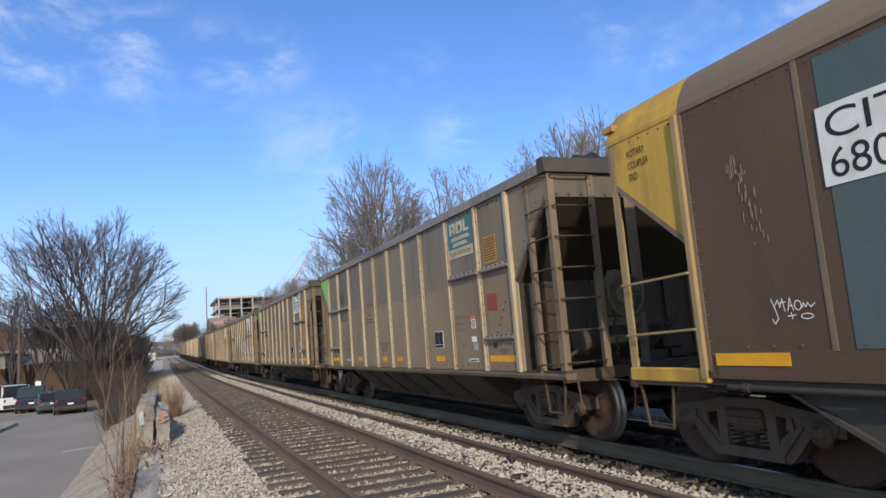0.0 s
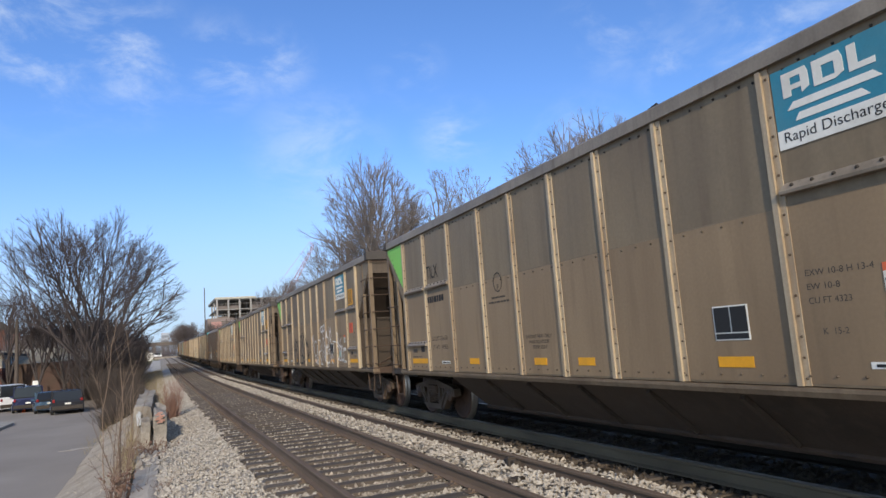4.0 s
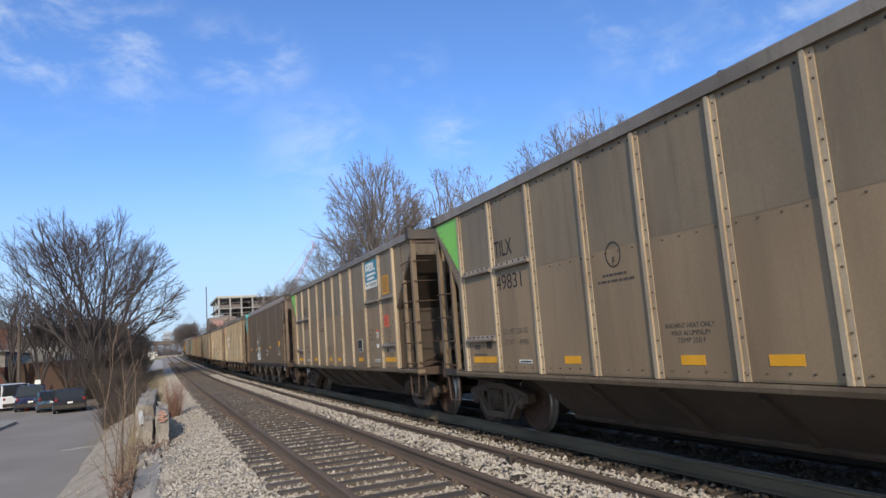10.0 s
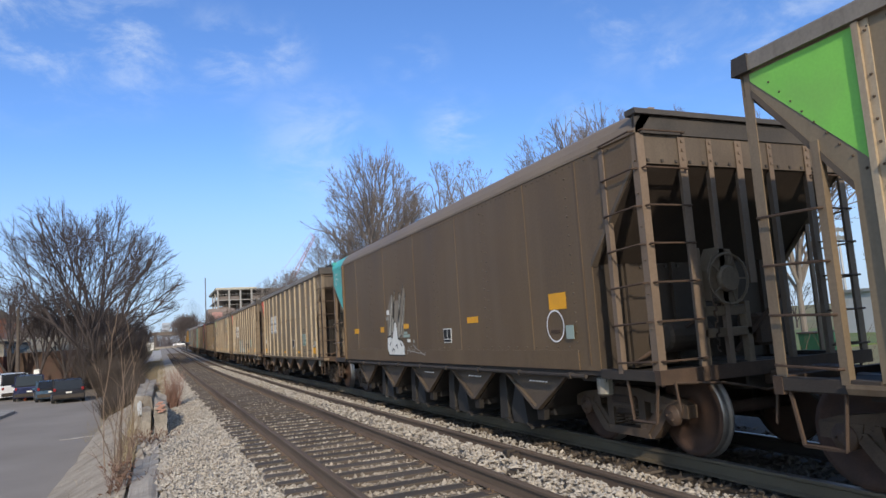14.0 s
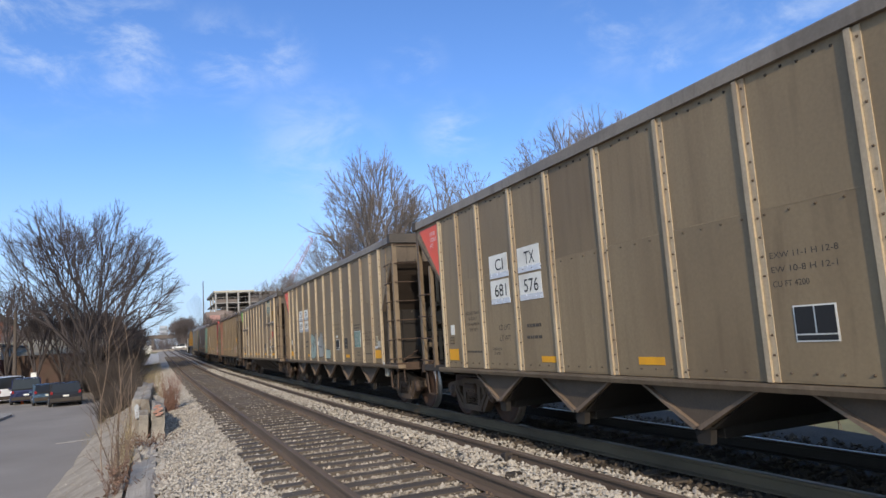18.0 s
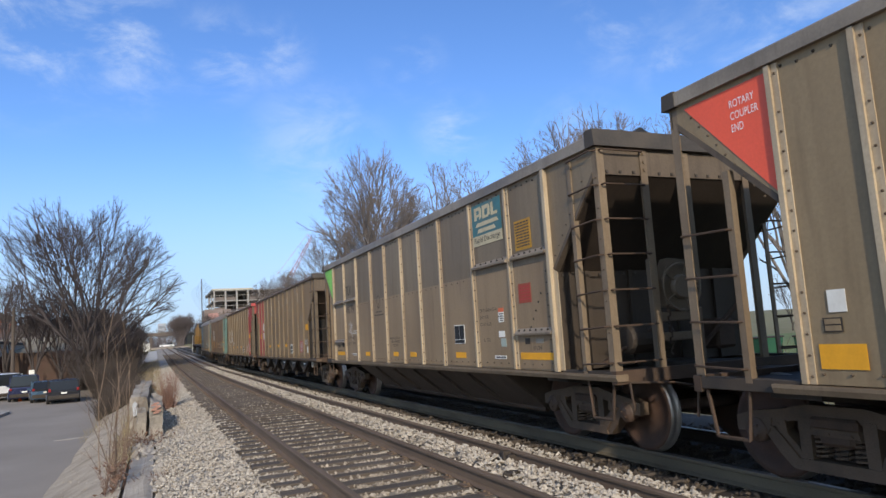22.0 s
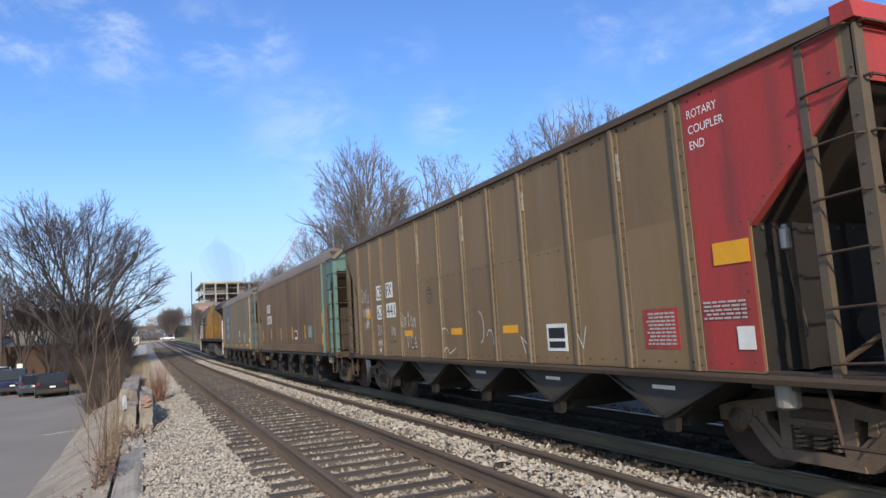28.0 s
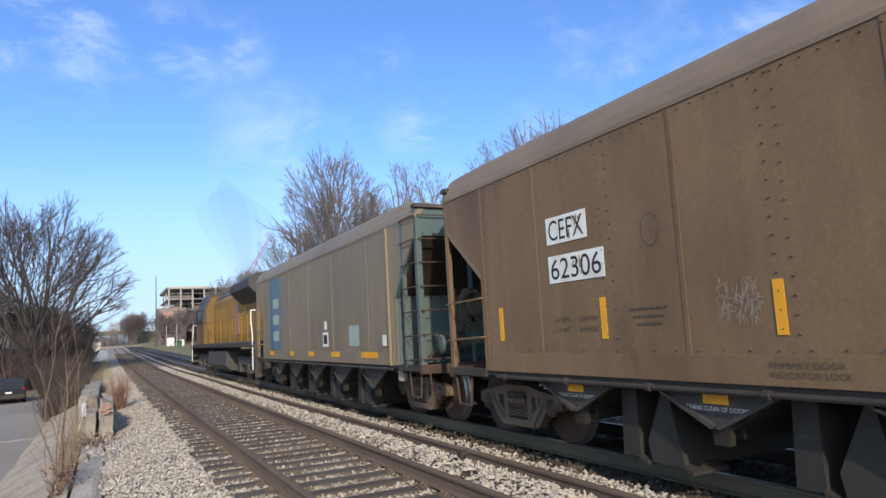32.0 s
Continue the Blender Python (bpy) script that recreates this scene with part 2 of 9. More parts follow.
dark_bed = M("dark_ballast_bed", (0.0496, 0.0378, 0.0273), 0.9, 0, 0.5, 2, 30, 1.0, (0.128, 0.101, 0.0745), 0.4)
soil = M("bare_winter_soil", (0.20, 0.16, 0.115), 0.95, 0, 0.4, 0.5, 8, 0.6, (0.13, 0.115, 0.06), 0.6)
asphalt = M("worn_asphalt", (0.30, 0.26, 0.22), 0.95, 0, 0.2, 0.35, 40, 0.25, (0.21, 0.182, 0.152), 0.6, spec=0.1)
concrete = M("weathered_concrete", (0.36, 0.325, 0.28), 0.9, 0, 0.4, 3.5, 30, 0.8, (0.16, 0.13, 0.10), 0.7)
pale_concrete = M("pale_path_concrete", (0.5, 0.47, 0.42), 0.9, 0, 0.2, 2.5, 40, 0.3, (0.3, 0.26, 0.21), 0.5)
twig = M("bare_twigs", (0.135, 0.098, 0.075), 0.95, 0, 0.3, 1.5, 20, 0.0, None, 0.4, (1, 1, 1), 0.2)
weed_red = M("dry_red_brown_weed", (0.165, 0.10, 0.072), 0.9, 0, 0.35, 8, 40, 0.0, None, 0.4, (1, 1, 1), 0, 0.6)
weed_rust = M("rust_pink_seed_heads", (0.27, 0.155, 0.115), 0.9, 0, 0.3, 8, 40, 0.0, None, 0.4, (1, 1, 1), 0, 0.6)
weed_tan = M("dry_straw_stems", (0.20, 0.142, 0.10), 0.9, 0, 0.3, 8, 40, 0.0, None, 0.4, (1, 1, 1), 0, 0.6)
grass_dry = M("dormant_grass", (0.19, 0.17, 0.075), 0.95, 0, 0.35, 0.6, 12, 0.5, (0.26, 0.2, 0.11), 0.5)
black_bar = M("black_lettering", (0.02, 0.02, 0.02), 0.7, 0, 0.2, 5, 40, 0)
sign_white = M("faded_white_sign", (0.784, 0.762, 0.694), 0.6, 0, 0.1, 6, 50, 0.0, (0.47, 0.426, 0.347), 0.5)
sign_cream = M("yellowed_paper_tag", (0.52, 0.45, 0.30), 0.7, 0, 0.15, 6, 50, 0.0, (0.35, 0.28, 0.18), 0.5)
chalk = M("white_spray_paint", (0.84, 0.818, 0.784), 0.8, 0, 0.12, 6, 50, 0.0)
sign_teal = M("faded_teal_sign", (0.0392, 0.224, 0.314), 0.5, 0, 0.15, 5, 40, 0.0, (0.112, 0.213, 0.235), 0.5)
sign_yellow = M("reflective_yellow_patch", (0.782, 0.363, 0.0185), 0.55, 0, 0.12, 6, 50, 0.0, (0.432, 0.218, 0.0371), 0.35)
sign_orange = M("faded_orange_placard", (0.694, 0.146, 0.056), 0.6, 0, 0.12, 6, 50, 0.0, (0.392, 0.123, 0.056), 0.4)
green_end = M("bright_green_paint", (0.227, 0.58, 0.0927), 0.5, 0, 0.12, 3, 40, 0.03, (0.227, 0.386, 0.106), 0.5)
red_end = M("vermilion_paint", (0.85, 0.117, 0.0596), 0.5, 0, 0.12, 3, 40, 0.03, (0.569, 0.138, 0.0795), 0.4)
red_deep = M("sooty_crimson_paint", (0.412, 0.0469, 0.0397), 0.55, 0, 0.25, 1.5, 30, 0.05, (0.171, 0.069, 0.0477), 0.8, (1, 0.6, 0.4), streak=((0.0853, 0.0483, 0.0344), 0.6, 2.2))
yellow_end = M("chipped_yellow_paint", (0.546, 0.326, 0.0484), 0.6, 0, 0.25, 3, 40, 0.05, (0.211, 0.11, 0.044), 0.8, (1, 1, 0.6), streak=((0.264, 0.141, 0.044), 0.5, 3))
teal_end = M("rust_streaked_teal_paint", (0.1, 0.18, 0.154), 0.55, 0, 0.2, 2.5, 40, 0.05, (0.15, 0.0968, 0.0578), 0.85, (1, 1, 0.3))
teal_bright = M("bright_teal_paint", (0.0853, 0.497, 0.45), 0.5, 0, 0.15, 3, 40, 0.04, (0.171, 0.276, 0.225), 0.5)
teal_dark = M("sooty_blue_green_paint", (0.0782, 0.117, 0.113), 0.55, 0, 0.2, 2, 40, 0.04, (0.142, 0.11, 0.0795), 0.5, (1, 1, 0.3))
rivet_tan = M("grimy_rivet_heads", (0.095, 0.068, 0.045), 0.6, 0.2, 0.3, 9, 60, 0.0)
rivet_dark = M("dark_rivet_heads", (0.085, 0.06, 0.04), 0.6, 0.2, 0.3, 9, 60, 0.0)
stencil_grey = M("faded_black_stencil", (0.078, 0.064, 0.05), 0.75, 0, 0.3, 9, 60, 0.0)
bright_foil = M("crinkled_foil", (0.8, 0.8, 0.8), 0.25, 0.3, 0.1, 9, 60, 0.5)
chute_brown = M("sooty_brown_chute", (0.087, 0.063, 0.0459), 0.75, 0.1, 0.3, 1.5, 40, 0.1, (0.0408, 0.0306, 0.0235), 0.7, (1, 0.6, 1), streak=((0.133, 0.0972, 0.0696), 0.4, 3))
# the rail under the train: its shade is put into the base colour
far_rail = M("rail_painted_shade", (0.0455, 0.0364, 0.0299), 0.8, 0.1, 0.3, 3, 60, 0.1)
can_grey = M("dented_grey_can", (0.288, 0.259, 0.211), 0.5, 0.2, 0.2, 5, 40, 0.05, (0.144, 0.115, 0.0864), 0.6)
# soot streaks over a base darkened to stand for shade in the end recess
slope_brown = M("soot_streaked_slope_painted_shade", (0.0385, 0.0272, 0.0199), 0.75, 0.05, 0.3, 2, 40, 0.08, (0.0271, 0.0199, 0.015), 0.6, streak=((0.0566, 0.0398, 0.0279), 0.4, 4))
post_rust = M("grimy_tan_post", (0.206, 0.152, 0.098), 0.6, 0.1, 0.3, 3, 40, 0.08, (0.121, 0.0828, 0.053), 0.75, (1, 1, 0.5), streak=((0.128, 0.0856, 0.053), 0.6, 6))
post_brown = M("grimy_brown_post", (0.187, 0.134, 0.0935), 0.65, 0.05, 0.3, 3, 40, 0.08, (0.112, 0.0804, 0.0561), 0.7, (1, 1, 0.5))
brake_grime = M("grimy_tan_brake_gear", (0.15, 0.112, 0.075), 0.65, 0.1, 0.3, 3, 40, 0.08, (0.075, 0.054, 0.0375), 0.6)
soot_chord = M("soot_black_end_chord", (0.06, 0.0504, 0.042), 0.7, 0.1, 0.35, 3, 40, 0.1, (0.132, 0.102, 0.072), 0.5)
leaf_black = M("charcoal_door_leaf", (0.0395, 0.0342, 0.0292), 0.7, 0.1, 0.3, 2, 40, 0.1, (0.0258, 0.0212, 0.0176), 0.6, streak=((0.057, 0.0465, 0.0365), 0.4, 4))
# near black: shade of the door gaps and end recesses put into the colour
door_shade = M("black_door_painted_shade", (0.021, 0.0175, 0.015), 0.85, 0.05, 0.35, 3, 40, 0.12, (0.036, 0.028, 0.021), 0.5)
bay_brown = M("sooty_brown_bay_plate", (0.115, 0.0851, 0.0598), 0.7, 0.1, 0.3, 3, 40, 0.1, (0.0575, 0.0437, 0.0345), 0.6)
bay_dark = M("blackened_bay_plate", (0.0612, 0.054, 0.0468), 0.7, 0.1, 0.3, 3, 40, 0.1, (0.112, 0.0864, 0.0648), 0.5, streak=((0.045, 0.0396, 0.0342), 0.5, 5))
# end sheets: a darker brown than the sides, with darker streaks
end_dark = M("dark_end_sheet", (0.127, 0.0963, 0.0688), 0.7, 0.1, 0.3, 2, 40, 0.08, (0.0774, 0.0585, 0.043), 0.7, streak=((0.0602, 0.0464, 0.0361), 0.6, 4))
chord_brown = M("rusty_brown_chord", (0.121, 0.0821, 0.0518), 0.65, 0.05, 0.3, 2.5, 40, 0.08, (0.0604, 0.0422, 0.0292), 0.6, (1, 0.4, 1))
rib_olive = M("dusty_olive_rib", (0.2, 0.143, 0.0824), 0.6, 0.0, 0.25, 3, 40, 0.06, (0.11, 0.0774, 0.0485), 0.6, (1, 1, 0.3), streak=((0.28, 0.224, 0.15), 0.4, 5))
flake = M("flaked_grey_primer", (0.44, 0.41, 0.34), 0.75, 0, 0.3, 8, 60, 0.0, (0.2, 0.15, 0.1), 0.7)
faint_white = M("worn_white_lettering", (0.42, 0.40, 0.36), 0.7, 0, 0.2, 9, 60, 0)
sign_green = M("faded_green_notice", (0.0336, 0.19, 0.151), 0.5, 0, 0.15, 5, 40, 0.0, (0.101, 0.19, 0.157), 0.4)
bolt_dark = M("sooty_bolt_heads", (0.035, 0.028, 0.022), 0.7, 0.1, 0.3, 9, 60, 0.0)
sheet_rust = M("rusty_brown_paint", (0.103, 0.0623, 0.0354), 0.6, 0.0, 0.36, 1.6, 30, 0.06, (0.078, 0.0435, 0.0252), 0.6, (1, 0.8, 0.4), streak=((0.134, 0.0843, 0.0506), 0.35, 1.7))
hip_rust = M("dusty_brown_roof_hip", (0.178, 0.127, 0.0821), 0.6, 0.0, 0.25, 1.5, 30, 0.08, (0.27, 0.207, 0.139), 0.5, (1, 0.25, 1))
mint_spray = M("mint_green_spray", (0.30, 0.38, 0.33), 0.8, 0, 0.2, 3, 40, 0, (0.42, 0.42, 0.38), 0.6)
cap_brown = M("greasy_bearing_cap", (0.09, 0.06, 0.0435), 0.6, 0.15, 0.35, 6, 60, 0.15, (0.143, 0.075, 0.045), 0.5)
stencil_dark = M("black_stencil_paint", (0.045, 0.04, 0.034), 0.8, 0, 0.2, 3, 40, 0, (0.075, 0.065, 0.05), 0.5)

# ---- mesh tools ----
def box(bm, x0, x1, y0, y1, z0, z1, bevel=0.0, m=None):
    v = [bm.verts.new((x, y, z)) for x in (x0, x1) for y in (y0, y1) for z in (z0, z1)]
    f = [bm.faces.new([v[i] for i in q]) for q in ((0, 1, 3, 2), (4, 6, 7, 5), (0, 4, 5, 1), (2, 3, 7, 6), (0, 2, 6, 4), (1, 5, 7, 3))]
    if bevel:
        made = bmesh.ops.bevel(bm, geom=list({e for q in f for e in q.edges}), offset=bevel, segments=1, affect="EDGES")
        v = list({w for q in made["faces"] for w in q.verts} | {w for w in v if w.is_valid})
    if m:
        bmesh.ops.transform(bm, matrix=m, verts=v)
    return v


def slab(bm, outline, axis, a, b):
    """A flat plate: an outline of pairs, thickened from a to b along the axis (0: pairs are y, z; 1: x, z; 2: x, y)."""
    def at(p, h):
        q = list(p)
        q.insert(axis, h)
        return bm.verts.new(q)
    lo, hi = [at(p, a) for p in outline], [at(p, b) for p in outline]
    bm.faces.new(lo), bm.faces.new(hi[::-1])
    n = len(outline)
    for i in range(n):
        bm.faces.new((lo[i], hi[i], hi[(i + 1) % n], lo[(i + 1) % n]))
    return lo + hi


def tube(bm, p, q, r, r2=None, n=6, cap=True):
    p, q = Vector(p), Vector(q)
    r2 = r if r2 is None else r2
    d = (q - p).normalized()
    u = d.orthogonal().normalized()
    w = d.cross(u)
    ring = [[bm.verts.new(c + (u * math.cos(2 * math.pi * i / n) + w * math.sin(2 * math.pi * i / n)) * k) for i in range(n)]
            for c, k in ((p, r), (q, r2))]
    for i in range(n):
        bm.faces.new((ring[0][i], ring[0][(i + 1) % n], ring[1][(i + 1) % n], ring[1][i]))
    if cap:
        bm.faces.new(ring[0][::-1]), bm.faces.new(ring[1])
    return ring[0] + ring[1]


def turned(bm, profile, axis_point, axis, n=20):
    """A turned body: pairs (distance along the axis, radius)."""
    o, d = Vector(axis_point), Vector(axis).normalized()
    u = d.orthogonal().normalized()
    w = d.cross(u)
    rings = [[bm.verts.new(o + d * h + (u * math.cos(2 * math.pi * i / n) + w * math.sin(2 * math.pi * i / n)) * r) for i in range(n)]
             for h, r in profile]
    for a, b in zip(rings, rings[1:]):
        for i in range(n):
            bm.faces.new((a[i], a[(i + 1) % n], b[(i + 1) % n], b[i]))
    bm.faces.new(rings[0][::-1]), bm.faces.new(rings[-1])


def path_tube(bm, pts, r, n=6):
    for p, q in zip(pts, pts[1:]):
        tube(bm, p, q, r, n=n)


def mesh_of(name, bm, mat):
    bmesh.ops.recalc_face_normals(bm, faces=bm.faces)
    me = bpy.data.meshes.new(name)
    bm.to_mesh(me)
    bm.free()
    me.materials.append(mat)
    return me


def part(name, bm, mat, parent=None, label="", smooth=False):
    me = bm if isinstance(bm, bpy.types.Mesh) else mesh_of(name, bm, mat)
    if smooth:
        for p in me.polygons:
            p.use_smooth = True
    ob = new(name, me)
    ob.parent = parent
    return tagged(ob, label) if label else ob


def raw_mesh(name, verts, faces, mat):
    me = bpy.data.meshes.new(name)
    me.from_pydata(verts, [], faces)
    me.materials.append(mat)
    return me


def B():
    return bmesh.new()


def writing(name, text, mat, parent, y0, y1, z0, z1, x, label=""):
    """Lettering on a side that faces -x: from y0 (where reading begins, the far end) to y1, between z0 and z1."""
    cu = bpy.data.curves.new("lettering", "FONT")
    cu.body, cu.size, cu.extrude = text, 1.0, 0.0
    tmp = bpy.data.objects.new("lettering", cu)
    me = bpy.data.meshes.new_from_object(tmp)
    bpy.data.objects.remove(tmp)
    bpy.data.curves.remove(cu)
    co = np.empty(len(me.vertices) * 3)
    me.vertices.foreach_get("co", co)
    co = co.reshape(-1, 3)
    lo, hi = co.min(0), co.max(0)
    out = np.empty_like(co)
    out[:, 0] = x
    out[:, 1] = y0 + (co[:, 0] - lo[0]) / (hi[0] - lo[0]) * (y1 - y0)
    out[:, 2] = z0 + (co[:, 1] - lo[1]) / (hi[1] - lo[1]) * (z1 - z0)
    me.vertices.foreach_set("co", out.ravel())
    me.materials.clear()
    me.materials.append(mat)
    ob = new(name, me)
    ob.parent = parent
    return tagged(ob, label) if label else ob


def plate(name, mat, parent, y0, y1, z0, z1, x, label="", t=0.004):
    bm = B()
    box(bm, x - t, x, min(y0, y1), max(y0, y1), z0, z1)
    return part(name, bm, mat, parent, label)


def bars(name, mat, parent, y0, y1, z0, z1, x, rows, seed=0, label=""):
    """Rows of unreadable lettering as plain bars."""
    rng = random.Random(seed)
    bm = B()
    h = (z1 - z0) / rows
    for i in range(rows):
        a, b = min(y0, y1), max(y0, y1)
        p = a
        while p < b - 0.02:
            q = min(b, p + rng.uniform(0.04, 0.16) * (b - a) + 0.02)
            box(bm, x - 0.003, x, p, q, z0 + h * (i + 0.22), z0 + h * (i + 0.74))
            p = q + 0.025 * (b - a) + 0.008
    return tagged(part(name, bm, mat, parent, label), kind="stuff")


def stroke(bm, pts, r, x):
    """A flat painted line on a side that faces -x, through pairs (y, z)."""
    for i, ((a, b), (c, d)) in enumerate(zip(pts, pts[1:])):
        u = Vector((c - a, d - b))
        if u.length < 1e-5:
            continue
        e = u.normalized() * r * 0.6
        n = Vector((-u.y, u.x)).normalized() * r
        q = [(a - e.x + n.x, b - e.y + n.y), (c + e.x + n.x, d + e.y + n.y), (c + e.x - n.x, d + e.y - n.y), (a - e.x - n.x, b - e.y - n.y)]
        bm.faces.new([bm.verts.new((x - 0.0004 * (i % 4), *p)) for p in q])

# ---- ground, tracks ----
NEAR_L, NEAR_R, FAR_L, FAR_R = 1.86, 3.385, 5.569, 7.094
TRACK_X, TRAIN_X = (NEAR_L + NEAR_R) / 2, (FAR_L + FAR_R) / 2
RNG = random.Random(7)


def ramp(v, pts):
    for (a, p), (b, q) in zip(pts, pts[1:]):
        if v <= b:
            k = max(0.0, (v - a) / (b - a))
            return p + (q - p) * k
    return pts[-1][1]


def rise(y):
    """The line climbs gently in the distance."""
    if y < 35:
        return 0.0
    return 0.013 * (y - 35) ** 2 / 80 if y < 75 else 0.013 * (min(y, 330) - 55)


def ground_z(x, y):
    """The height of the ground: the road below, the bank, the ballast shoulder, the tracks, the verge."""
    far = min(1.0, max(0.0, (y - 70) / 60))
    low = -1.42 * (1 - far) - 0.5 * far
    across = [(-2000, low), (-40, low), (-2.1, low), (-1.7, low * 0.85 - 0.05), (-0.5, -0.62), (-0.1, -0.55), (0.25, -0.42), (1.15, -0.26), (9.6, -0.26),
              (10.6, -0.62), (14, -0.75), (40, -0.7), (2000, -0.7)]
    hill = 12.0 * min(1.0, max(0.0, (-x - 14) / 45)) * min(1.0, max(0.0, (y - 95) / 90))
    bank = 1.0 * min(1.0, max(0.0, (x - 9.8) / 1.6)) * min(1.0, max(0.0, (y - 100) / 45))
    return ramp(x, across) + hill + bank + rise(y) * min(1.0, max(0.0, (x + 7) / 4))


def ground_sheet():
    xs = [-2000, -700, -250, -100, -55, -40, -25, -14, -8, -5, -3.2, -2.1, -1.9, -1.7, -1.2, -0.8, -0.5, -0.3, -0.1, 0.1, 0.25, 0.5, 0.8, 1.15, 1.6, 2.6, 3.6, 4.6, 5.2,
          6.3, 7.5, 8.6, 9.6, 10.1, 10.6, 12, 14, 18, 25, 40, 70, 140, 300, 800, 2000]
    ys = [-300, -80, -30, -12, -5] + [0.75 * i for i in range(0, 48)] + [36 + 2.5 * i for i in range(40)] + [140, 150, 160, 190, 230, 300, 420, 700, 1300, 2500]
    v = []
    for y in ys:
        for x in xs:
            r = 0.03 if 0 < x < 9.6 else 0.06
            n = noise.noise((x * 0.9, y * 0.9, 1.3)) * r if -5 < y < 140 and x > -2.0 else 0
            n -= 0.12 if 0 < x < 9.6 and y > 120 else 0
            v.append((x, y, ground_z(x, y) + n))
    w = len(xs)
    f = [(j * w + i, j * w + i + 1, (j + 1) * w + i + 1, (j + 1) * w + i) for j in range(len(ys) - 1) for i in range(w - 1)]
    me = raw_mesh("ground", v, f, soil)
    for mat in (ballast_bed, dark_bed, asphalt, grass_dry):
        me.materials.append(mat)
    for p in me.polygons:
        c = p.center
        # the bed is darker from x = 5 on, under the train
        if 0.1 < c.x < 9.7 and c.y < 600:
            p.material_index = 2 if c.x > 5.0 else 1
        elif c.x > 9.7:
            p.material_index = 4
        elif c.x < -60 or c.y > 170:
            p.material_index = 4
        p.use_smooth = True
    return tagged(new("ground", me), "winter soil, ballast bed and dry grass beside the railway", "ground", kind="structure")


ground_sheet()

RAIL = [(-0.07, 0), (0.07, 0), (0.07, 0.012), (0.012, 0.03), (0.009, 0.125), (0.036, 0.138), (0.037, 0.166), (0.028, 0.176), (-0.028, 0.176),
        (-0.037, 0.166), (-0.036, 0.138), (-0.009, 0.125), (-0.012, 0.03), (-0.07, 0.012)]


def rail(x, mat, top, y0, y1, parent, label, z=-0.176, wander=0.0):
    bm = B()
    ys = [y0] + [y for y in range(int(y0) + 4, int(y1), 6)] + [y1]
    rings = []
    for y in ys:
        dx = wander * math.sin(y * 0.21) if wander else 0
        rings.append([bm.verts.new((x + dx + p, y, z + h + rise(y))) for p, h in RAIL])
    n = len(RAIL)
    faces = []
    for a, b in zip(rings, rings[1:]):
        for i in range(n):
            f = bm.faces.new((a[i], a[(i + 1) % n], b[(i + 1) % n], b[i]))
            if i in (6, 7, 8):
                faces.append(f)
    bm.faces.new(rings[0]), bm.faces.new(rings[-1][::-1])
    for f in faces:
        f.material_index = 1
    me = mesh_of("rail", bm, mat)
    me.materials.append(top)
    return part("rail", me, None, parent, label)


track_near = tagged(new("railway_track"), "empty near railway track with rusty rails on timber ties", "railway track", kind="structure")
track_far = tagged(new("railway_track"), "far railway track with dusty grey rails under the train", "railway track", kind="structure")
for x in (NEAR_L, NEAR_R):
    rail(x, rail_brown, rail_brown, -60, 900, track_near, "rusty brown rail")
# the right rail gets the darker colour that includes the train's shade
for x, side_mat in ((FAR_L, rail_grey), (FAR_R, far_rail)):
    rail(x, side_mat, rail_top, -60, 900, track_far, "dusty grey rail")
loose = rail(4.40, rail_brown, rail_brown, -20, 160, None, "", -0.225, 0.05)
loose.name = "spare_rail"
tagged(loose, "rusty spare rail lying on the ballast between tracks", "rail")

# ---- the train ----
L, HW = 13.75, 1.60          # body length, half width
SILL, TOP = 1.00, 3.78
# where each car's near end stands at 16 s
SLOTS = [-96.15, -81.14, -66.12, -50.98, -35.76, -20.74, -5.56, 9.60, 24.70, 39.62, 54.72, 69.74, 84.67, 99.50, 114.25]
WHEEL_R = 0.483


def train_s(t):
    u = (t - 16) / 16
    return 5.569 * (t - 16) + 0.37 * u * u - 0.29 * u ** 3


def wheelset_mesh():
    bm = B()
    for s in (-1, 1):
        x = s * 0.7525
        prof = [(-0.068, 0.42), (-0.066, 0.507), (-0.045, 0.51), (-0.03, 0.486), (0.0, WHEEL_R), (0.062, WHEEL_R - 0.006), (0.066, 0.425), (0.045, 0.395), (0.03, 0.30), (0.02, 0.17), (0.05, 0.14), (0.06, 0.10), (0.06, 0.06)]
        turned(bm, prof, (x, 0, 0), (s, 0, 0), 28)
    tube(bm, (-1.0, 0, 0), (1.0, 0, 0), 0.075, n=10)
    for s in (-1, 1):
        turned(bm, [(0, 0.115), (0.10, 0.12), (0.115, 0.108), (0.118, 0.085), (0.13, 0.08), (0.133, 0.02)], (s * 0.98, 0, 0), (s, 0, 0), 16)
        for k in range(3):
            a = k * 2.094
            tube(bm, (s * 1.105, 0.055 * math.cos(a), 0.055 * math.sin(a)), (s * 1.125, 0.055 * math.cos(a), 0.055 * math.sin(a)), 0.014, n=6)
    me = mesh_of("wheelset", bm, wheel_steel)
    me.materials.append(bright_steel)
    me.materials.append(cap_brown)
    for p in me.polygons:
        c = p.center
        d = math.hypot(c.y, c.z)
        if d > 0.468 and abs(c.x) < 0.81:
            p.material_index = 1
        elif abs(c.x) > 0.95:
            p.material_index = 2
    return me


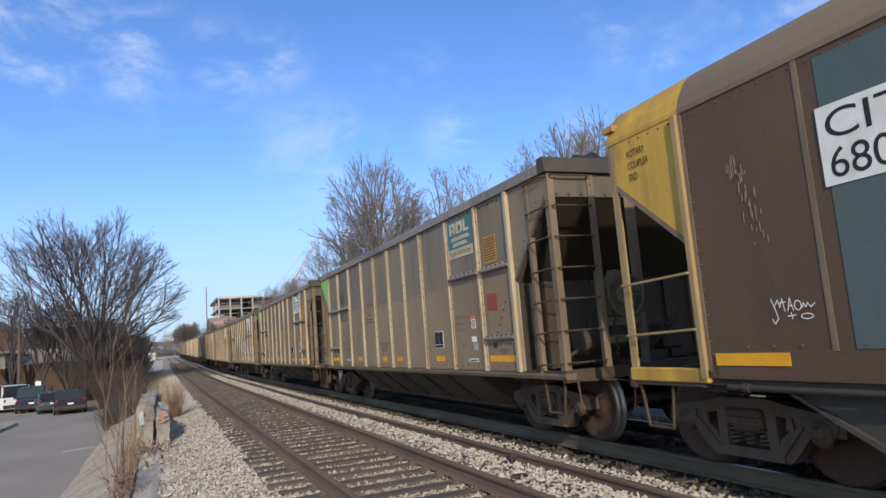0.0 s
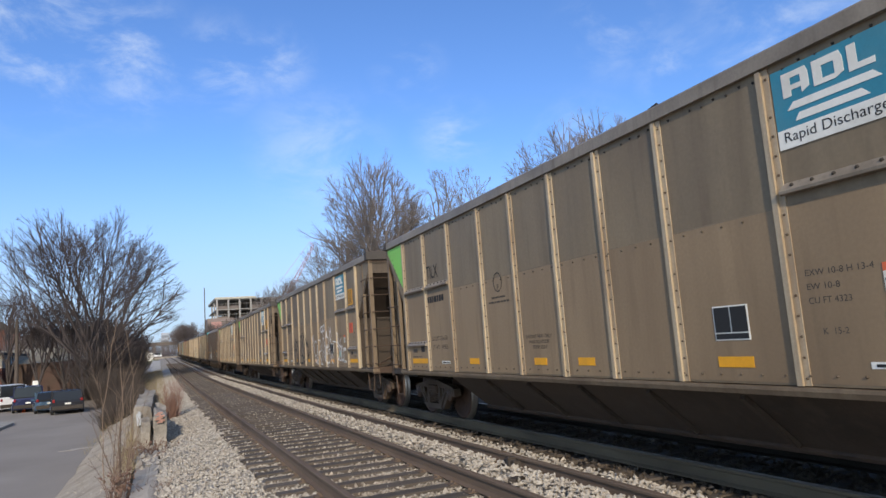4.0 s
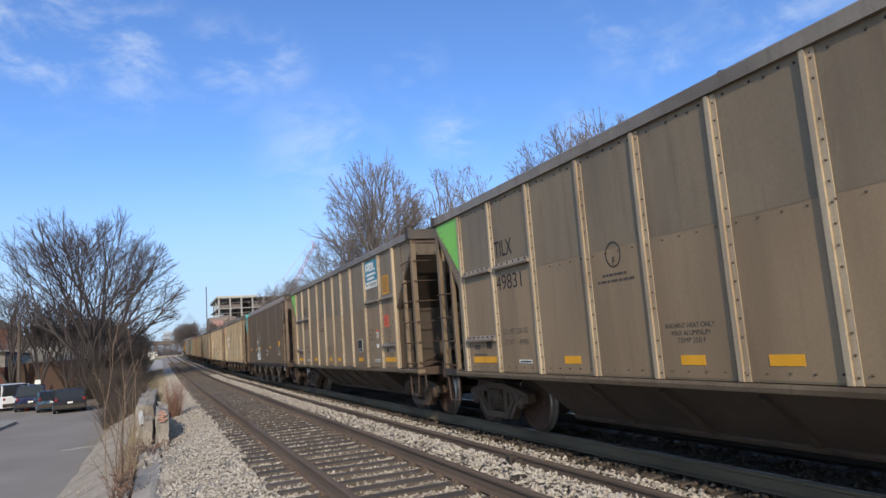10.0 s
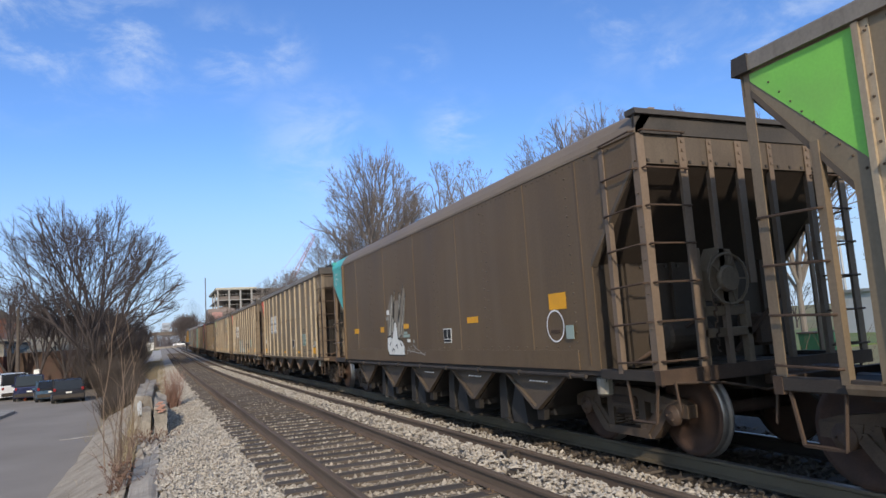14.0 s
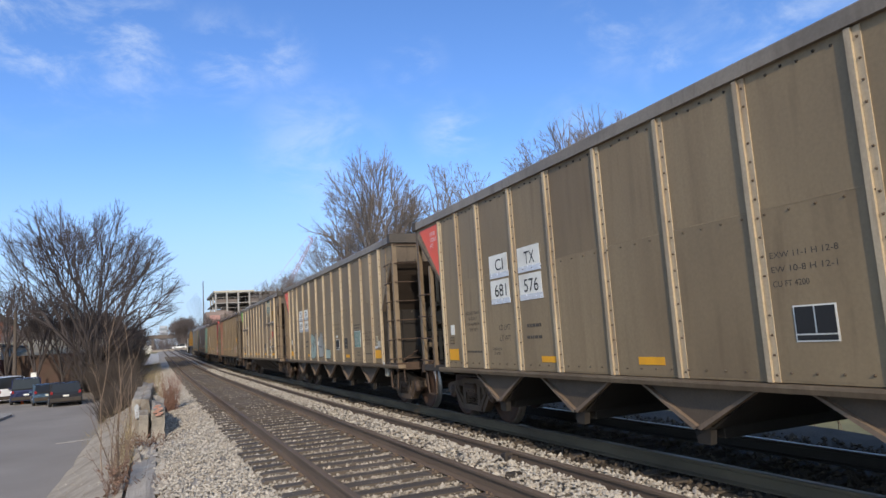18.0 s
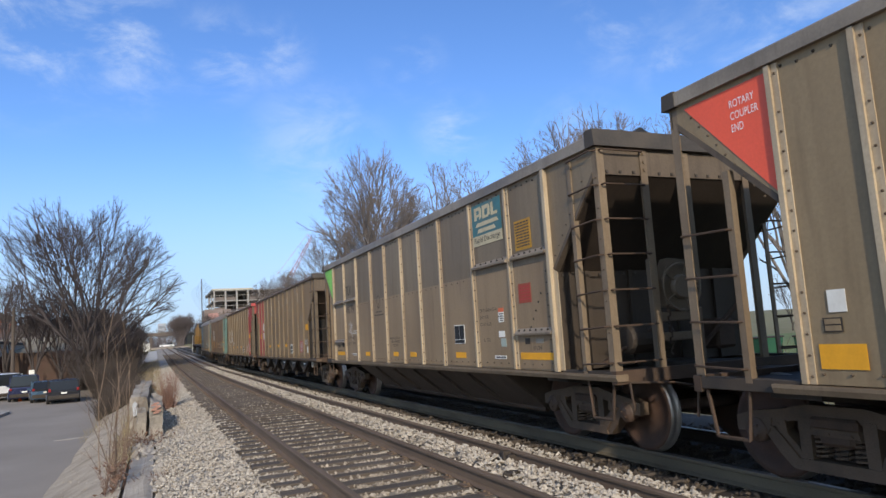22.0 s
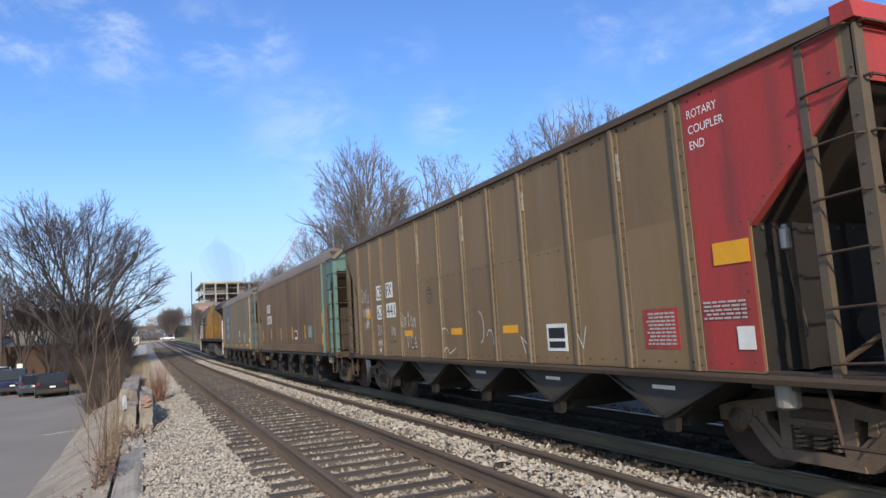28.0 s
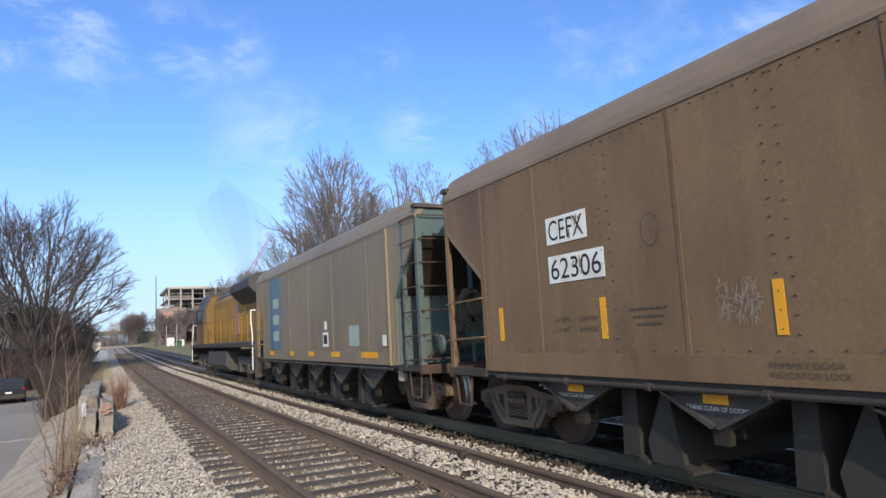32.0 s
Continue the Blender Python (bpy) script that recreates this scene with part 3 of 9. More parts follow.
def side_frame_mesh(s):
    """A cast bogie side frame with its arched top, spring opening and pedestals; s: -1 or 1 for the side."""
    bm = B()
    x0, x1 = s * 0.93, s * 1.07
    # top member
    slab(bm, [(1.14, -0.02), (1.14, 0.12), (0.95, 0.17), (0.55, 0.22), (0.3, 0.27), (-0.3, 0.27), (-0.55, 0.22), (-0.95, 0.17), (-1.14, 0.12), (-1.14, -0.02), (-1.02, -0.02),
              (-0.98, 0.06), (-0.56, 0.10), (-0.3, 0.14), (0.3, 0.14), (0.56, 0.10), (0.98, 0.06), (1.02, -0.02)], 0, x0, x1)
    # lower member with its wide diagonals
    for k in (-1, 1):
        slab(bm, [(k * 0.88, 0.09), (k * 0.64, 0.09), (k * 0.415, -0.10), (k * 0.38, -0.19), (k * 0.38, -0.30), (k * 0.5, -0.30), (k * 0.62, -0.2)], 0, x0, x1)
        slab(bm, [(k * 0.26, 0.16), (k * 0.39, 0.16), (k * 0.39, -0.22), (k * 0.27, -0.22)], 0, x0 * 0.995, x1 * 1.005)
        slab(bm, [(k * 0.52, 0.17), (k * 0.68, 0.15), (k * 0.70, 0.07), (k * 0.58, 0.02)], 0, x0, x1 * 0.995)
        slab(bm, [(k * 0.72, 0.05), (k * 0.66, 0.05), (k * 0.36, -0.24), (k * 0.42, -0.27)], 0, x1, x1 + s * 0.025)
    slab(bm, [(-0.42, -0.20), (0.42, -0.20), (0.46, -0.30), (-0.46, -0.30)], 0, x0, x1 * 1.02)
    # bolster end over the springs
    slab(bm, [(-0.25, 0.02), (0.25, 0.02), (0.22, 0.12), (-0.22, 0.12)], 0, x0, x1 * 1.03)
    for k in (-1, 1):
        slab(bm, [(k * 0.04, 0.035), (k * 0.19, 0.035), (k * 0.17, 0.055), (k * 0.05, 0.055)], 0, x1 * 1.03, x1 * 1.045)
    # pedestal jaws
    for y in (-0.89, 0.89):
        slab(bm, [(y - 0.2, 0.12), (y + 0.2, 0.12), (y + 0.17, 0.02), (y + 0.1, -0.06), (y - 0.1, -0.06), (y - 0.17, 0.02)], 0, x0 * 0.99, x1 * 1.01)
    # lightening-hole rims
    for y in (-0.56, 0.56):
        slab(bm, [(y - 0.03, 0.12), (y + 0.03, 0.12), (y + 0.05, 0.0), (y - 0.05, 0.0)], 0, x1, x1 + s * 0.02)
    return mesh_of("side_frame", bm, frame_steel)


def spring_mesh():
    bm = B()
    n = 44
    path_tube(bm, [(0.066 * math.cos(k * 0.8), 0.066 * math.sin(k * 0.8), -0.18 + 0.225 * k / n) for k in range(n + 1)], 0.014, 5)
    return mesh_of("spring", bm, frame_steel)


MESH = dict(wheelset=wheelset_mesh(), frame_a=side_frame_mesh(-1), frame_b=side_frame_mesh(1), spring=spring_mesh())
bm = B()
box(bm, -1.1, 1.1, -0.16, 0.16, 0.42, 0.62, 0.03)
box(bm, -0.3, 0.3, -0.25, 0.25, 0.60, 0.72, 0.03)
box(bm, -1.12, -0.9, -0.22, 0.22, 0.56, 0.66, 0.02)
box(bm, 0.9, 1.12, -0.22, 0.22, 0.56, 0.66, 0.02)
MESH["bolster"] = mesh_of("bolster", bm, cast_steel)
bm = B()
for s in (-1, 1):
    for y in (-0.42, 0.42):
        box(bm, s * 0.62, s * 0.86, y - 0.05, y + 0.05, 0.28, 0.62, 0.01)
    tube(bm, (s * 0.7, -0.42, 0.36), (s * 0.7, 0.42, 0.36), 0.03)
tube(bm, (-0.85, -0.42, 0.38), (0.85, -0.42, 0.38), 0.05)
tube(bm, (-0.85, 0.42, 0.38), (0.85, 0.42, 0.38), 0.05)
MESH["brake_rigging"] = mesh_of("brake_rigging", bm, dark_steel)


def truck(car, y):
    t = new("truck", MESH["bolster"])
    t.parent, t.location = car, (0, y, 0)
    for k, s in (("a", -1), ("b", 1)):
        f = part("side_frame", MESH["frame_" + k], None, t)
        f.location, f.scale = (0, 0, WHEEL_R), (1, 0.922, 1)
        for dy in (-0.18, 0.0, 0.18):
            g = part("spring", MESH["spring"], None, t)
            g.location = (s * 1.0, dy, WHEEL_R)
    part("brake_rigging", MESH["brake_rigging"], None, t)
    for dy in (-0.82, 0.82):
        w = part("wheelset", MESH["wheelset"], None, t, "steel wheelset with a shiny worn tread", True)
        w.location = (0, dy, WHEEL_R)


def coupler_mesh(s):
    bm = B()
    box(bm, -0.09, 0.09, min(0, s * 0.75), max(0, s * 0.75), 0.76, 0.92, 0.02)
    slab(bm, [(-0.16, s * 0.60), (0.12, s * 0.60), (0.16, s * 0.78), (0.05, s * 0.84), (-0.06, s * 0.78), (-0.18, s * 0.84)], 2, 0.70, 0.98)
    return mesh_of("coupler", bm, cast_steel)


MESH["coupler_n"], MESH["coupler_f"] = coupler_mesh(-1), coupler_mesh(1)


def rivets_mesh(spots, mat, r=0.017):
    """Rivet heads on both sides: pairs (y, z) with their x."""
    v, f = [], []
    for x, y, z in spots:
        s = 1 if x > 0 else -1
        n = len(v)
        v += [(x, y + r * math.cos(k * math.pi / 3), z + r * math.sin(k * math.pi / 3)) for k in range(6)]
        v += [(x + s * 0.014, y + 0.5 * r * math.cos(k * math.pi / 3), z + 0.5 * r * math.sin(k * math.pi / 3)) for k in range(6)]
        for k in range(6):
            f.append((n + k, n + (k + 1) % 6, n + 6 + (k + 1) % 6, n + 6 + k))
        f.append(tuple(range(n + 6, n + 12)))
    return raw_mesh("rivets", v, f, mat)


def car_base(name, label, opt):
    """The frame, sides, ends, ladders and running gear that the hoppers share. opt: the materials and the layout."""
    car = tagged(new(name), label, "hopper car", "coal train")
    sheet, rib, chord = opt["sheet"], opt["rib"], opt["chord"]
    near, far = opt.get("near", sheet), opt.get("far", sheet)
    sl_n, sl_f = opt.get("slant_n", (1.25, 2.28)), opt.get("slant_f", (12.86, 2.44))
    hip = opt.get("hip", False)
    top = opt.get("top", TOP)
    roof = top - (0.22 if hip else opt.get("chord_h", 0.15))
    drop = opt.get("drop", 0.5 if hip else 0.2)
    ny, low_n = opt.get("near_y", 0.0), opt.get("low_n", 0.33)
    # side sheets
    for s in (-1, 1):
        bm = B()
        slab(bm, [(sl_n[0], SILL), (sl_f[0], SILL), (sl_f[0], sl_f[1]), (L - 0.1, roof - drop), (L - 0.1, roof), (ny + 0.1, roof), (ny + 0.1, roof - low_n - 0.02), (sl_n[0], sl_n[1])], 0, s * (HW - 0.012), s * HW)
        part("side_sheet", bm, sheet, car)
        if not hip:
            bm = B()
            m0, m1 = opt.get("seam", (2.3, 11.7))
            slab(bm, [(m0, SILL + 0.02), (m1, SILL + 0.02), (m1, 2.44), (m0, 2.44)], 0, s * HW, s * (HW + 0.004))
            part("lower_sheet", bm, opt.get("lower", sheet_low), car, "paler lower side sheet")
            bm = B()
            slab(bm, [(m0, 2.44), (m1, 2.44), (m1, 2.452), (m0, 2.452)], 0, s * HW, s * (HW + 0.006))
            part("lap_seam", bm, sheet, car, "grimy lap joint")
        else:
            bm = B()
            slab(bm, [(1.42, SILL + 0.0), (12.5, SILL + 0.0), (12.5, SILL + 0.24), (1.42, SILL + 0.24)], 0, s * HW, s * (HW + 0.012))
            part("lower_plate", bm, sheet, car)
        # top chord or rounded hip
        bm = B()
        if hip:
            prof = [(HW + 0.012, roof), (HW + 0.012, roof + 0.05), (HW - 0.03, roof + 0.17), (HW - 0.13, roof + 0.34), (HW - 0.22, roof + 0.42), (HW - 0.3, roof + 0.42), (HW - 0.06, roof)]
            if opt.get("peak"):
                prof = [(p_, roof + (q_ - roof) * 0.75) for p_, q_ in prof]
            cut = L - (0.9 if far is sheet else 1.14)
            slab(bm, [(s * a, b) for a, b in prof], 1, 0.9, cut)
            part("roof_hip", bm, chord, car)
            for a, b, paint in ((0.9, 0.0, chord), (cut, L, chord if far is sheet else far)):
                bm = B()
                lo = [bm.verts.new((s * p, a, q)) for p, q in prof]
                hi = [bm.verts.new((s * p, b, roof + (q - roof) * (0.95 if opt.get("peak") or b > 1 else 0.6))) for p, q in prof]
                for i in range(len(prof)):
                    bm.faces.new((lo[i], hi[i], hi[(i + 1) % len(prof)], lo[(i + 1) % len(prof)]))
                bm.faces.new(lo), bm.faces.new(hi)
                part("roof_end", bm, paint, car)
        else:
            prof = [(HW + 0.05, roof), (HW + 0.045, top - 0.02), (HW + 0.025, top), (HW - 0.1, top), (HW - 0.1, roof)]
            slab(bm, [(s * a, b) for a, b in prof], 1, ny - 0.02, L + 0.02)
            part("top_chord", bm, chord, car)
        if hip:
            bm = B()
            tube(bm, (s * (HW + 0.01), 1.3, SILL - 0.075), (s * (HW + 0.01), 12.4, SILL - 0.075), 0.026, n=8)
            for k in range(9):
                q = 1.6 + 1.32 * k
                tube(bm, (s * (HW + 0.01), q, SILL - 0.075), (s * (HW + 0.01), q + 0.07, SILL - 0.075), 0.042, n=8)
            part("train_pipe", bm, dark_steel, car, "sooty pipe with couplings below the side")
        bm = B()
        slab(bm, [(s * (HW - 0.02), SILL - 0.002), (s * (HW - 0.02), SILL - 0.06), (s * (HW - 0.14), SILL - 0.085), (s * (HW - 0.14), SILL - 0.002)] if hip else [(s * (HW + 0.05), SILL - 0.01), (s * (HW + 0.05), SILL - 0.04), (s * (HW + 0.03), SILL - 0.085), (s * (HW - 0.12), SILL - 0.085), (s * (HW - 0.12), SILL - 0.01)], 1, 0.0, sl_f[0] + 0.25)
        part("side_sill", bm, opt.get("sill", dark_steel if hip else post_rust if rib is rib_tan else rib), car)
        # ribs: a riveted flange and a standing leg
        if not hip:
            for y in opt["ribs"]:
                bm = B()
                x = s * HW
                slab(bm, [(y - 0.062, SILL), (y + 0.0, SILL), (y + 0.0, roof - 0.01), (y - 0.062, roof - 0.01)], 0, x, x + s * 0.012)
                slab(bm, [(y, SILL), (y + 0.014, SILL), (y + 0.014, roof - 0.01), (y, roof - 0.01)], 0, x, x + s * 0.036)
                slab(bm, [(y + 0.014, SILL), (y + 0.05, SILL), (y + 0.05, roof - 0.01), (y + 0.014, roof - 0.01)], 0, x + s * 0.028, x + s * 0.036)
                part("rib", bm, rib, car)
        else:
            for y in opt["ribs"]:
                bm = B()
                slab(bm, [(y - 0.025, SILL + 0.06), (y + 0.025, SILL + 0.06), (y + 0.025, roof), (y - 0.025, roof)], 0, s * HW, s * (HW + 0.007))
                part("seam_strip", bm, opt.get("seam", sheet), car)
        for (y0, y1, z) in opt.get("stiff", ()):
            bm = B()
            slab(bm, [(s * HW, z - 0.05), (s * (HW + 0.07), z - 0.045), (s * (HW + 0.075), z - 0.02), (s * HW, z + 0.05)], 1, y0, y1)
            part("stiffener", bm, chord, car)
    # ends: corner posts, end posts, end sheets, slope sheets, platforms
    for e, y, d, mat, sl in ((0, ny, 1, near, (sl_n[0] - ny, sl_n[1])), (1, L, -1, far, (L - sl_f[0], sl_f[1]))):
        post = mat if opt.get("painted_posts") or mat is not sheet else rib
        post = opt.get("post", post_rust if post is rib_tan else post)
        low = low_n if e == 0 else drop
        eave = top - 0.03 if hip else roof
        bm = B()
        slab(bm, [(-HW, roof - low), (HW, roof - low), (HW, eave), (-HW, eave)], 1, y + d * 0.02, y + d * 0.032)
        part("end_sheet", bm, end_dark if mat is sheet else mat, car)
        bm = B()
        zc = top + 0.045 if e == 0 and not hip or opt.get("peak") and e == 0 else top
        under = zc - 0.06 if hip else roof - 0.004
        slab(bm, [(y - d * 0.05, under), (y + d * 0.13, under), (y + d * 0.13, zc + 0.005), (y - d * 0.03, zc + 0.005)], 0, -HW - 0.056 + 0.04 * hip, HW + 0.056 - 0.04 * hip)
        if zc > top:
            slab(bm, [(y, roof), (y + d * 0.05, roof), (y + d * 0.05, zc - 0.05), (y, zc - 0.05)], 0, -HW, HW)
        part("end_chord", bm, soot_chord if mat is sheet or (hip and e == 0) else mat, car)
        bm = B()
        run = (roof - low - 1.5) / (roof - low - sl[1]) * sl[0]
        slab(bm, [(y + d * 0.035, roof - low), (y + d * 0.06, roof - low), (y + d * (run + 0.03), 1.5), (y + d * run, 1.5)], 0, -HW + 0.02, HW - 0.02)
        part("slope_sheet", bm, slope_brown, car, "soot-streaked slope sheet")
        # the default bulkhead colour already holds the recess shade
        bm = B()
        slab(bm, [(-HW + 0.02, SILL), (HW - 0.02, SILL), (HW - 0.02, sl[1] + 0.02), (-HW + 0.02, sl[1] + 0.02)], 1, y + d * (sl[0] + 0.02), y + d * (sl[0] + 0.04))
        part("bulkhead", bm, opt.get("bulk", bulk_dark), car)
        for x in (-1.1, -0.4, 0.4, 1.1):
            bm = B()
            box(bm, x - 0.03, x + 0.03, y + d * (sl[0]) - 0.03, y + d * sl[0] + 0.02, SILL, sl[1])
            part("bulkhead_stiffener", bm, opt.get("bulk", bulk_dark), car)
        for s in (-1, 1):
            bm = B()
            x = s * HW
            slab(bm, [(x - s * 0.10, y), (x, y), (x, y + d * 0.10), (x - s * 0.012, y + d * 0.10), (x - s * 0.012, y + d * 0.012), (x - s * 0.10, y + d * 0.012)], 2, SILL - 0.05, roof)
            part("corner_post", bm, post, car)
            bm = B()
            slab(bm, [(y + d * 0.1, roof - low - 0.03), (y + d * sl[0], sl[1] - 0.03), (y + d * sl[0], sl[1] + 0.04), (y + d * 0.1, roof - low + 0.04)], 0, x - s * 0.08, x + s * 0.006)
            part("slope_flange", bm, post_rust if hip and e == 1 else mat if mat is not sheet else end_dark, car)
            # side ladder post and rungs
            yl = 0.62 if e == 0 else y + d * 0.62
            if hip and e == 1:
                for z in (SILL + 0.46, SILL + 1.0):
                    bm = B()
                    path_tube(bm, [(x, y + d * 0.04, z - 0.03), (x + s * 0.06, y + d * 0.06, z - 0.03), (x + s * 0.06, y + d * 1.06, z), (x, y + d * 1.1, z)], 0.014, 5)
                    part("ladder_rung", bm, post, car)
            elif opt.get("ladder", True):
                bm = B()
                zt = roof - 0.03 if e == 0 else 2.86
                slab(bm, [(yl - 0.035, SILL - 0.02), (yl + 0.035, SILL - 0.02), (yl + 0.035, zt), (yl - 0.035, zt)], 0, x + s * 0.005, x + s * 0.017)
                slab(bm, [(yl - 0.035, SILL - 0.02), (yl - 0.022, SILL - 0.02), (yl - 0.022, zt), (yl - 0.035, zt)], 0, x - s * 0.05, x + s * 0.005)
                part("ladder_stile", bm, post, car)
                for z in [SILL + 0.10 + 0.41 * k for k in range(7 if e == 0 else 4)]:
                    bm = B()
                    path_tube(bm, [(x, y + d * 0.02, z + 0.02), (x + s * 0.06, y + d * 0.05, z + 0.02), (x + s * 0.06, yl - d * 0.02, z), (x, yl + d * 0.01, z)], 0.012, 5)
                    part("ladder_rung", bm, opt.get("rung", cast_steel), car)
            for z in [SILL + 0.12 + 0.41 * k for k in range(7)] if e == 0 else ():
                bm = B()
                path_tube(bm, [(s * 0.98, y - d * 0.01, z), (s * 0.98, y - d * 0.06, z), (s * 1.56, y - d * 0.06, z), (s * 1.56, y, z)], 0.012, 5)
                part("end_rung", bm, opt.get("rung", cast_steel), car)
            # stirrup step below the corner
            bm = B()
            path_tube(bm, [(x * 0.98, y + d * 0.08, SILL - 0.06), (x * 0.98, y + d * 0.16, 0.48), (x * 0.98, y + d * 0.52, 0.48), (x * 0.98, y + d * 0.58, SILL - 0.06)], 0.018, 5)
            part("stirrup_step", bm, opt.get("step", cast_steel), car)
        # end posts, and bolt rows along the slope sheet and the bulkhead
        for px, half, foot in opt.get("end_posts", ((-0.98, 0.05, SILL - 0.05), (-0.58, 0.035, SILL), (-0.14, 0.05, 1.9), (0.36, 0.035, SILL), (0.98, 0.045, SILL - 0.05))) if e == 0 else ():
            bm = B()
            slab(bm, [(px - half, y), (px + half, y), (px + half, y + d * 0.012), (px + 0.012, y + d * 0.012),
                      (px + 0.012, y + d * 0.09), (px, y + d * 0.09), (px, y + d * 0.012), (px - half, y + d * 0.012)], 2, foot, roof - 0.02)
            for k in range(3):
                box(bm, px - 0.014, px + 0.014, y - d * 0.014, y, roof - 0.08 - 0.1 * k, roof - 0.05 - 0.1 * k)
            part("end_post", bm, post, car)
        bm = B()
        for k in range(16):
            x = -HW + 0.14 + (2 * HW - 0.28) * k / 15
            box(bm, x - 0.016, x + 0.016, y + d * 0.004, y + d * 0.024, roof - low + 0.02, roof - low + 0.05)
            box(bm, x - 0.016, x + 0.016, y + d * sl[0] - 0.004 * d, y + d * (sl[0] + 0.024), sl[1] - 0.06, sl[1] - 0.03)
        tagged(part("bolts", bm, soot_chord, car), kind="stuff")
        bm = B()
        slab(bm, [(y - d * 0.03, SILL - 0.12), (y + d * 0.06, SILL - 0.12), (y + d * 0.06, SILL + 0.03), (y - d * 0.03, SILL + 0.03)], 0, -HW - 0.02, HW + 0.02)
        part("end_sill", bm, opt.get("end_sill", cast_steel), car)
        bm = B()
        for s in (-1, 1):
            box(bm, s * HW * 0.97 - 0.06, s * HW * 0.97 + 0.06, min(y, y + d * sl[0]), max(y, y + d * sl[0]), SILL - 0.09, SILL + 0.02, 0.006)
        box(bm, -0.35, 0.35, min(y + d * 0.06, y + d * 2.2), max(y + d * 0.06, y + d * 2.2), 0.72, SILL + 0.04, 0.02)
        box(bm, -HW + 0.08, HW - 0.08, min(y + d * 0.06, y + d * sl[0]), max(y + d * 0.06, y + d * sl[0]), SILL - 0.10, SILL - 0.03)
        part("platform", bm, dark_steel, car)
        c = part("coupler", MESH["coupler_n" if d == 1 else "coupler_f"], None, car)
        c.location = (0, y + d * 0.1, 0)
        bm = B()
        path_tube(bm, [(-1.5, y - d * 0.1, 0.9), (-0.9, y - d * 0.14, 0.86), (-0.35, y - d * 0.2, 0.74), (-0.1, y - d * 0.4, 0.82)], 0.014, 5)
        path_tube(bm, [(-1.5, y - d * 0.1, 0.9), (-1.5, y - d * 0.14, 0.62)], 0.014, 5)
        part("uncoupling_lever", bm, cast_steel, car)
        bm = B()
        path_tube(bm, [(0.28, y, 0.84), (0.3, y - d * 0.25, 0.6), (0.26, y - d * 0.5, 0.46), (0.2, y - d * 0.7, 0.5)], 0.028, 6)
        part("brake_hose", bm, dark_steel, car)
    # brake gear on the near platform
    bm = B()
    c = Vector((-0.56, ny - 0.04, 1.95))
    for k in range(20):
        a, b = k * math.pi / 10, (k + 1) * math.pi / 10
        tube(bm, c + Vector((0.28 * math.cos(a), 0, 0.28 * math.sin(a))), c + Vector((0.28 * math.cos(b), 0, 0.28 * math.sin(b))), 0.016, n=5)
    for k in range(5):
        a = k * math.tau / 5
        tube(bm, c, c + Vector((0.28 * math.cos(a), 0, 0.28 * math.sin(a))), 0.012, n=4)
    turned(bm, [(0, 0.02), (0.0, 0.13), (0.03, 0.15), (0.06, 0.15)], c - Vector((0, 0.03, 0)), (0, 1, 0), 14)
    part("hand_brake_wheel", bm, brake_grime, car)
    bm = B()
    slab(bm, [(-0.78, 1.72), (-0.42, 1.68), (-0.36, 2.0), (-0.45, 2.28), (-0.68, 2.3), (-0.82, 2.05)], 1, ny, ny + 0.16)
    box(bm, -0.9, -0.3, ny + 0.02, ny + 0.1, 1.55, 1.66, 0.01)
    box(bm, -0.94, -0.86, ny + 0.02, ny + 0.12, SILL, 2.3, 0.01)
    box(bm, -0.30, -0.22, ny + 0.02, ny + 0.12, SILL, 1.7, 0.01)
    box(bm, -0.94, -0.22, ny + 0.02, ny + 0.12, 1.32, 1.42, 0.01)
    part("hand_brake_box", bm, brake_grime, car)
    bm = B()
    for k in range(9):
        z = 1.74 - 0.062 * k
        if k % 2:
            path_tube(bm, [(-0.80, ny - 0.02, z), (-0.76, ny - 0.02, z - 0.015), (-0.76, ny - 0.02, z - 0.06), (-0.80, ny - 0.02, z - 0.075)], 0.01, 4)
        else:
            path_tube(bm, [(-0.78, ny - 0.045, z), (-0.78, ny - 0.005, z - 0.015), (-0.78, ny - 0.005, z - 0.06), (-0.78, ny - 0.045, z - 0.075)], 0.01, 4)
    part("brake_chain", bm, cast_steel, car, "rusty brake chain")
    bm = B()
    turned(bm, [(-0.36, 0.05), (-0.34, 0.16), (-0.3, 0.19), (0.3, 0.19), (0.34, 0.16), (0.36, 0.05)], (-0.55, 0.75, 1.35), (1, 0, 0), 16)
    part("air_reservoir", bm, opt.get("bulk", bulk_dark), car)
    bm = B()
    box(bm, 0.5, 0.85, 0.6, 0.95, 1.15, 1.55, 0.04)
    tube(bm, (0.2, 0.7, 1.1), (0.9, 0.5, 1.8), 0.03)
    tube(bm, (-1.2, 0.9, 1.05), (-0.2, 0.35, 1.75), 0.025)
    part("brake_valve", bm, cast_steel, car)
    # load
    bm = B()
    nx, rows = 18, 130
    heap = 0.34 if hip else 0.47
    g = [[bm.verts.new((-1.5 + 3.0 * i / nx, ny + 0.15 + (L - ny - 0.3) * j / rows,
                        top - 0.2 + (heap * math.sin(math.pi * i / nx) ** 0.5 + 0.16 * noise.noise((i * 0.35, j * 0.16, opt.get("seed", 1)))
                                      + 0.10 * noise.noise((i * 1.1, j * 0.7, 5.0)) + 0.09 * noise.noise((i * 3.7, j * 2.9, 9.0))) * (1 if 0 < i < nx and 4 < j < rows - 4 else 0))) for i in range(nx + 1)] for j in range(rows + 1)]
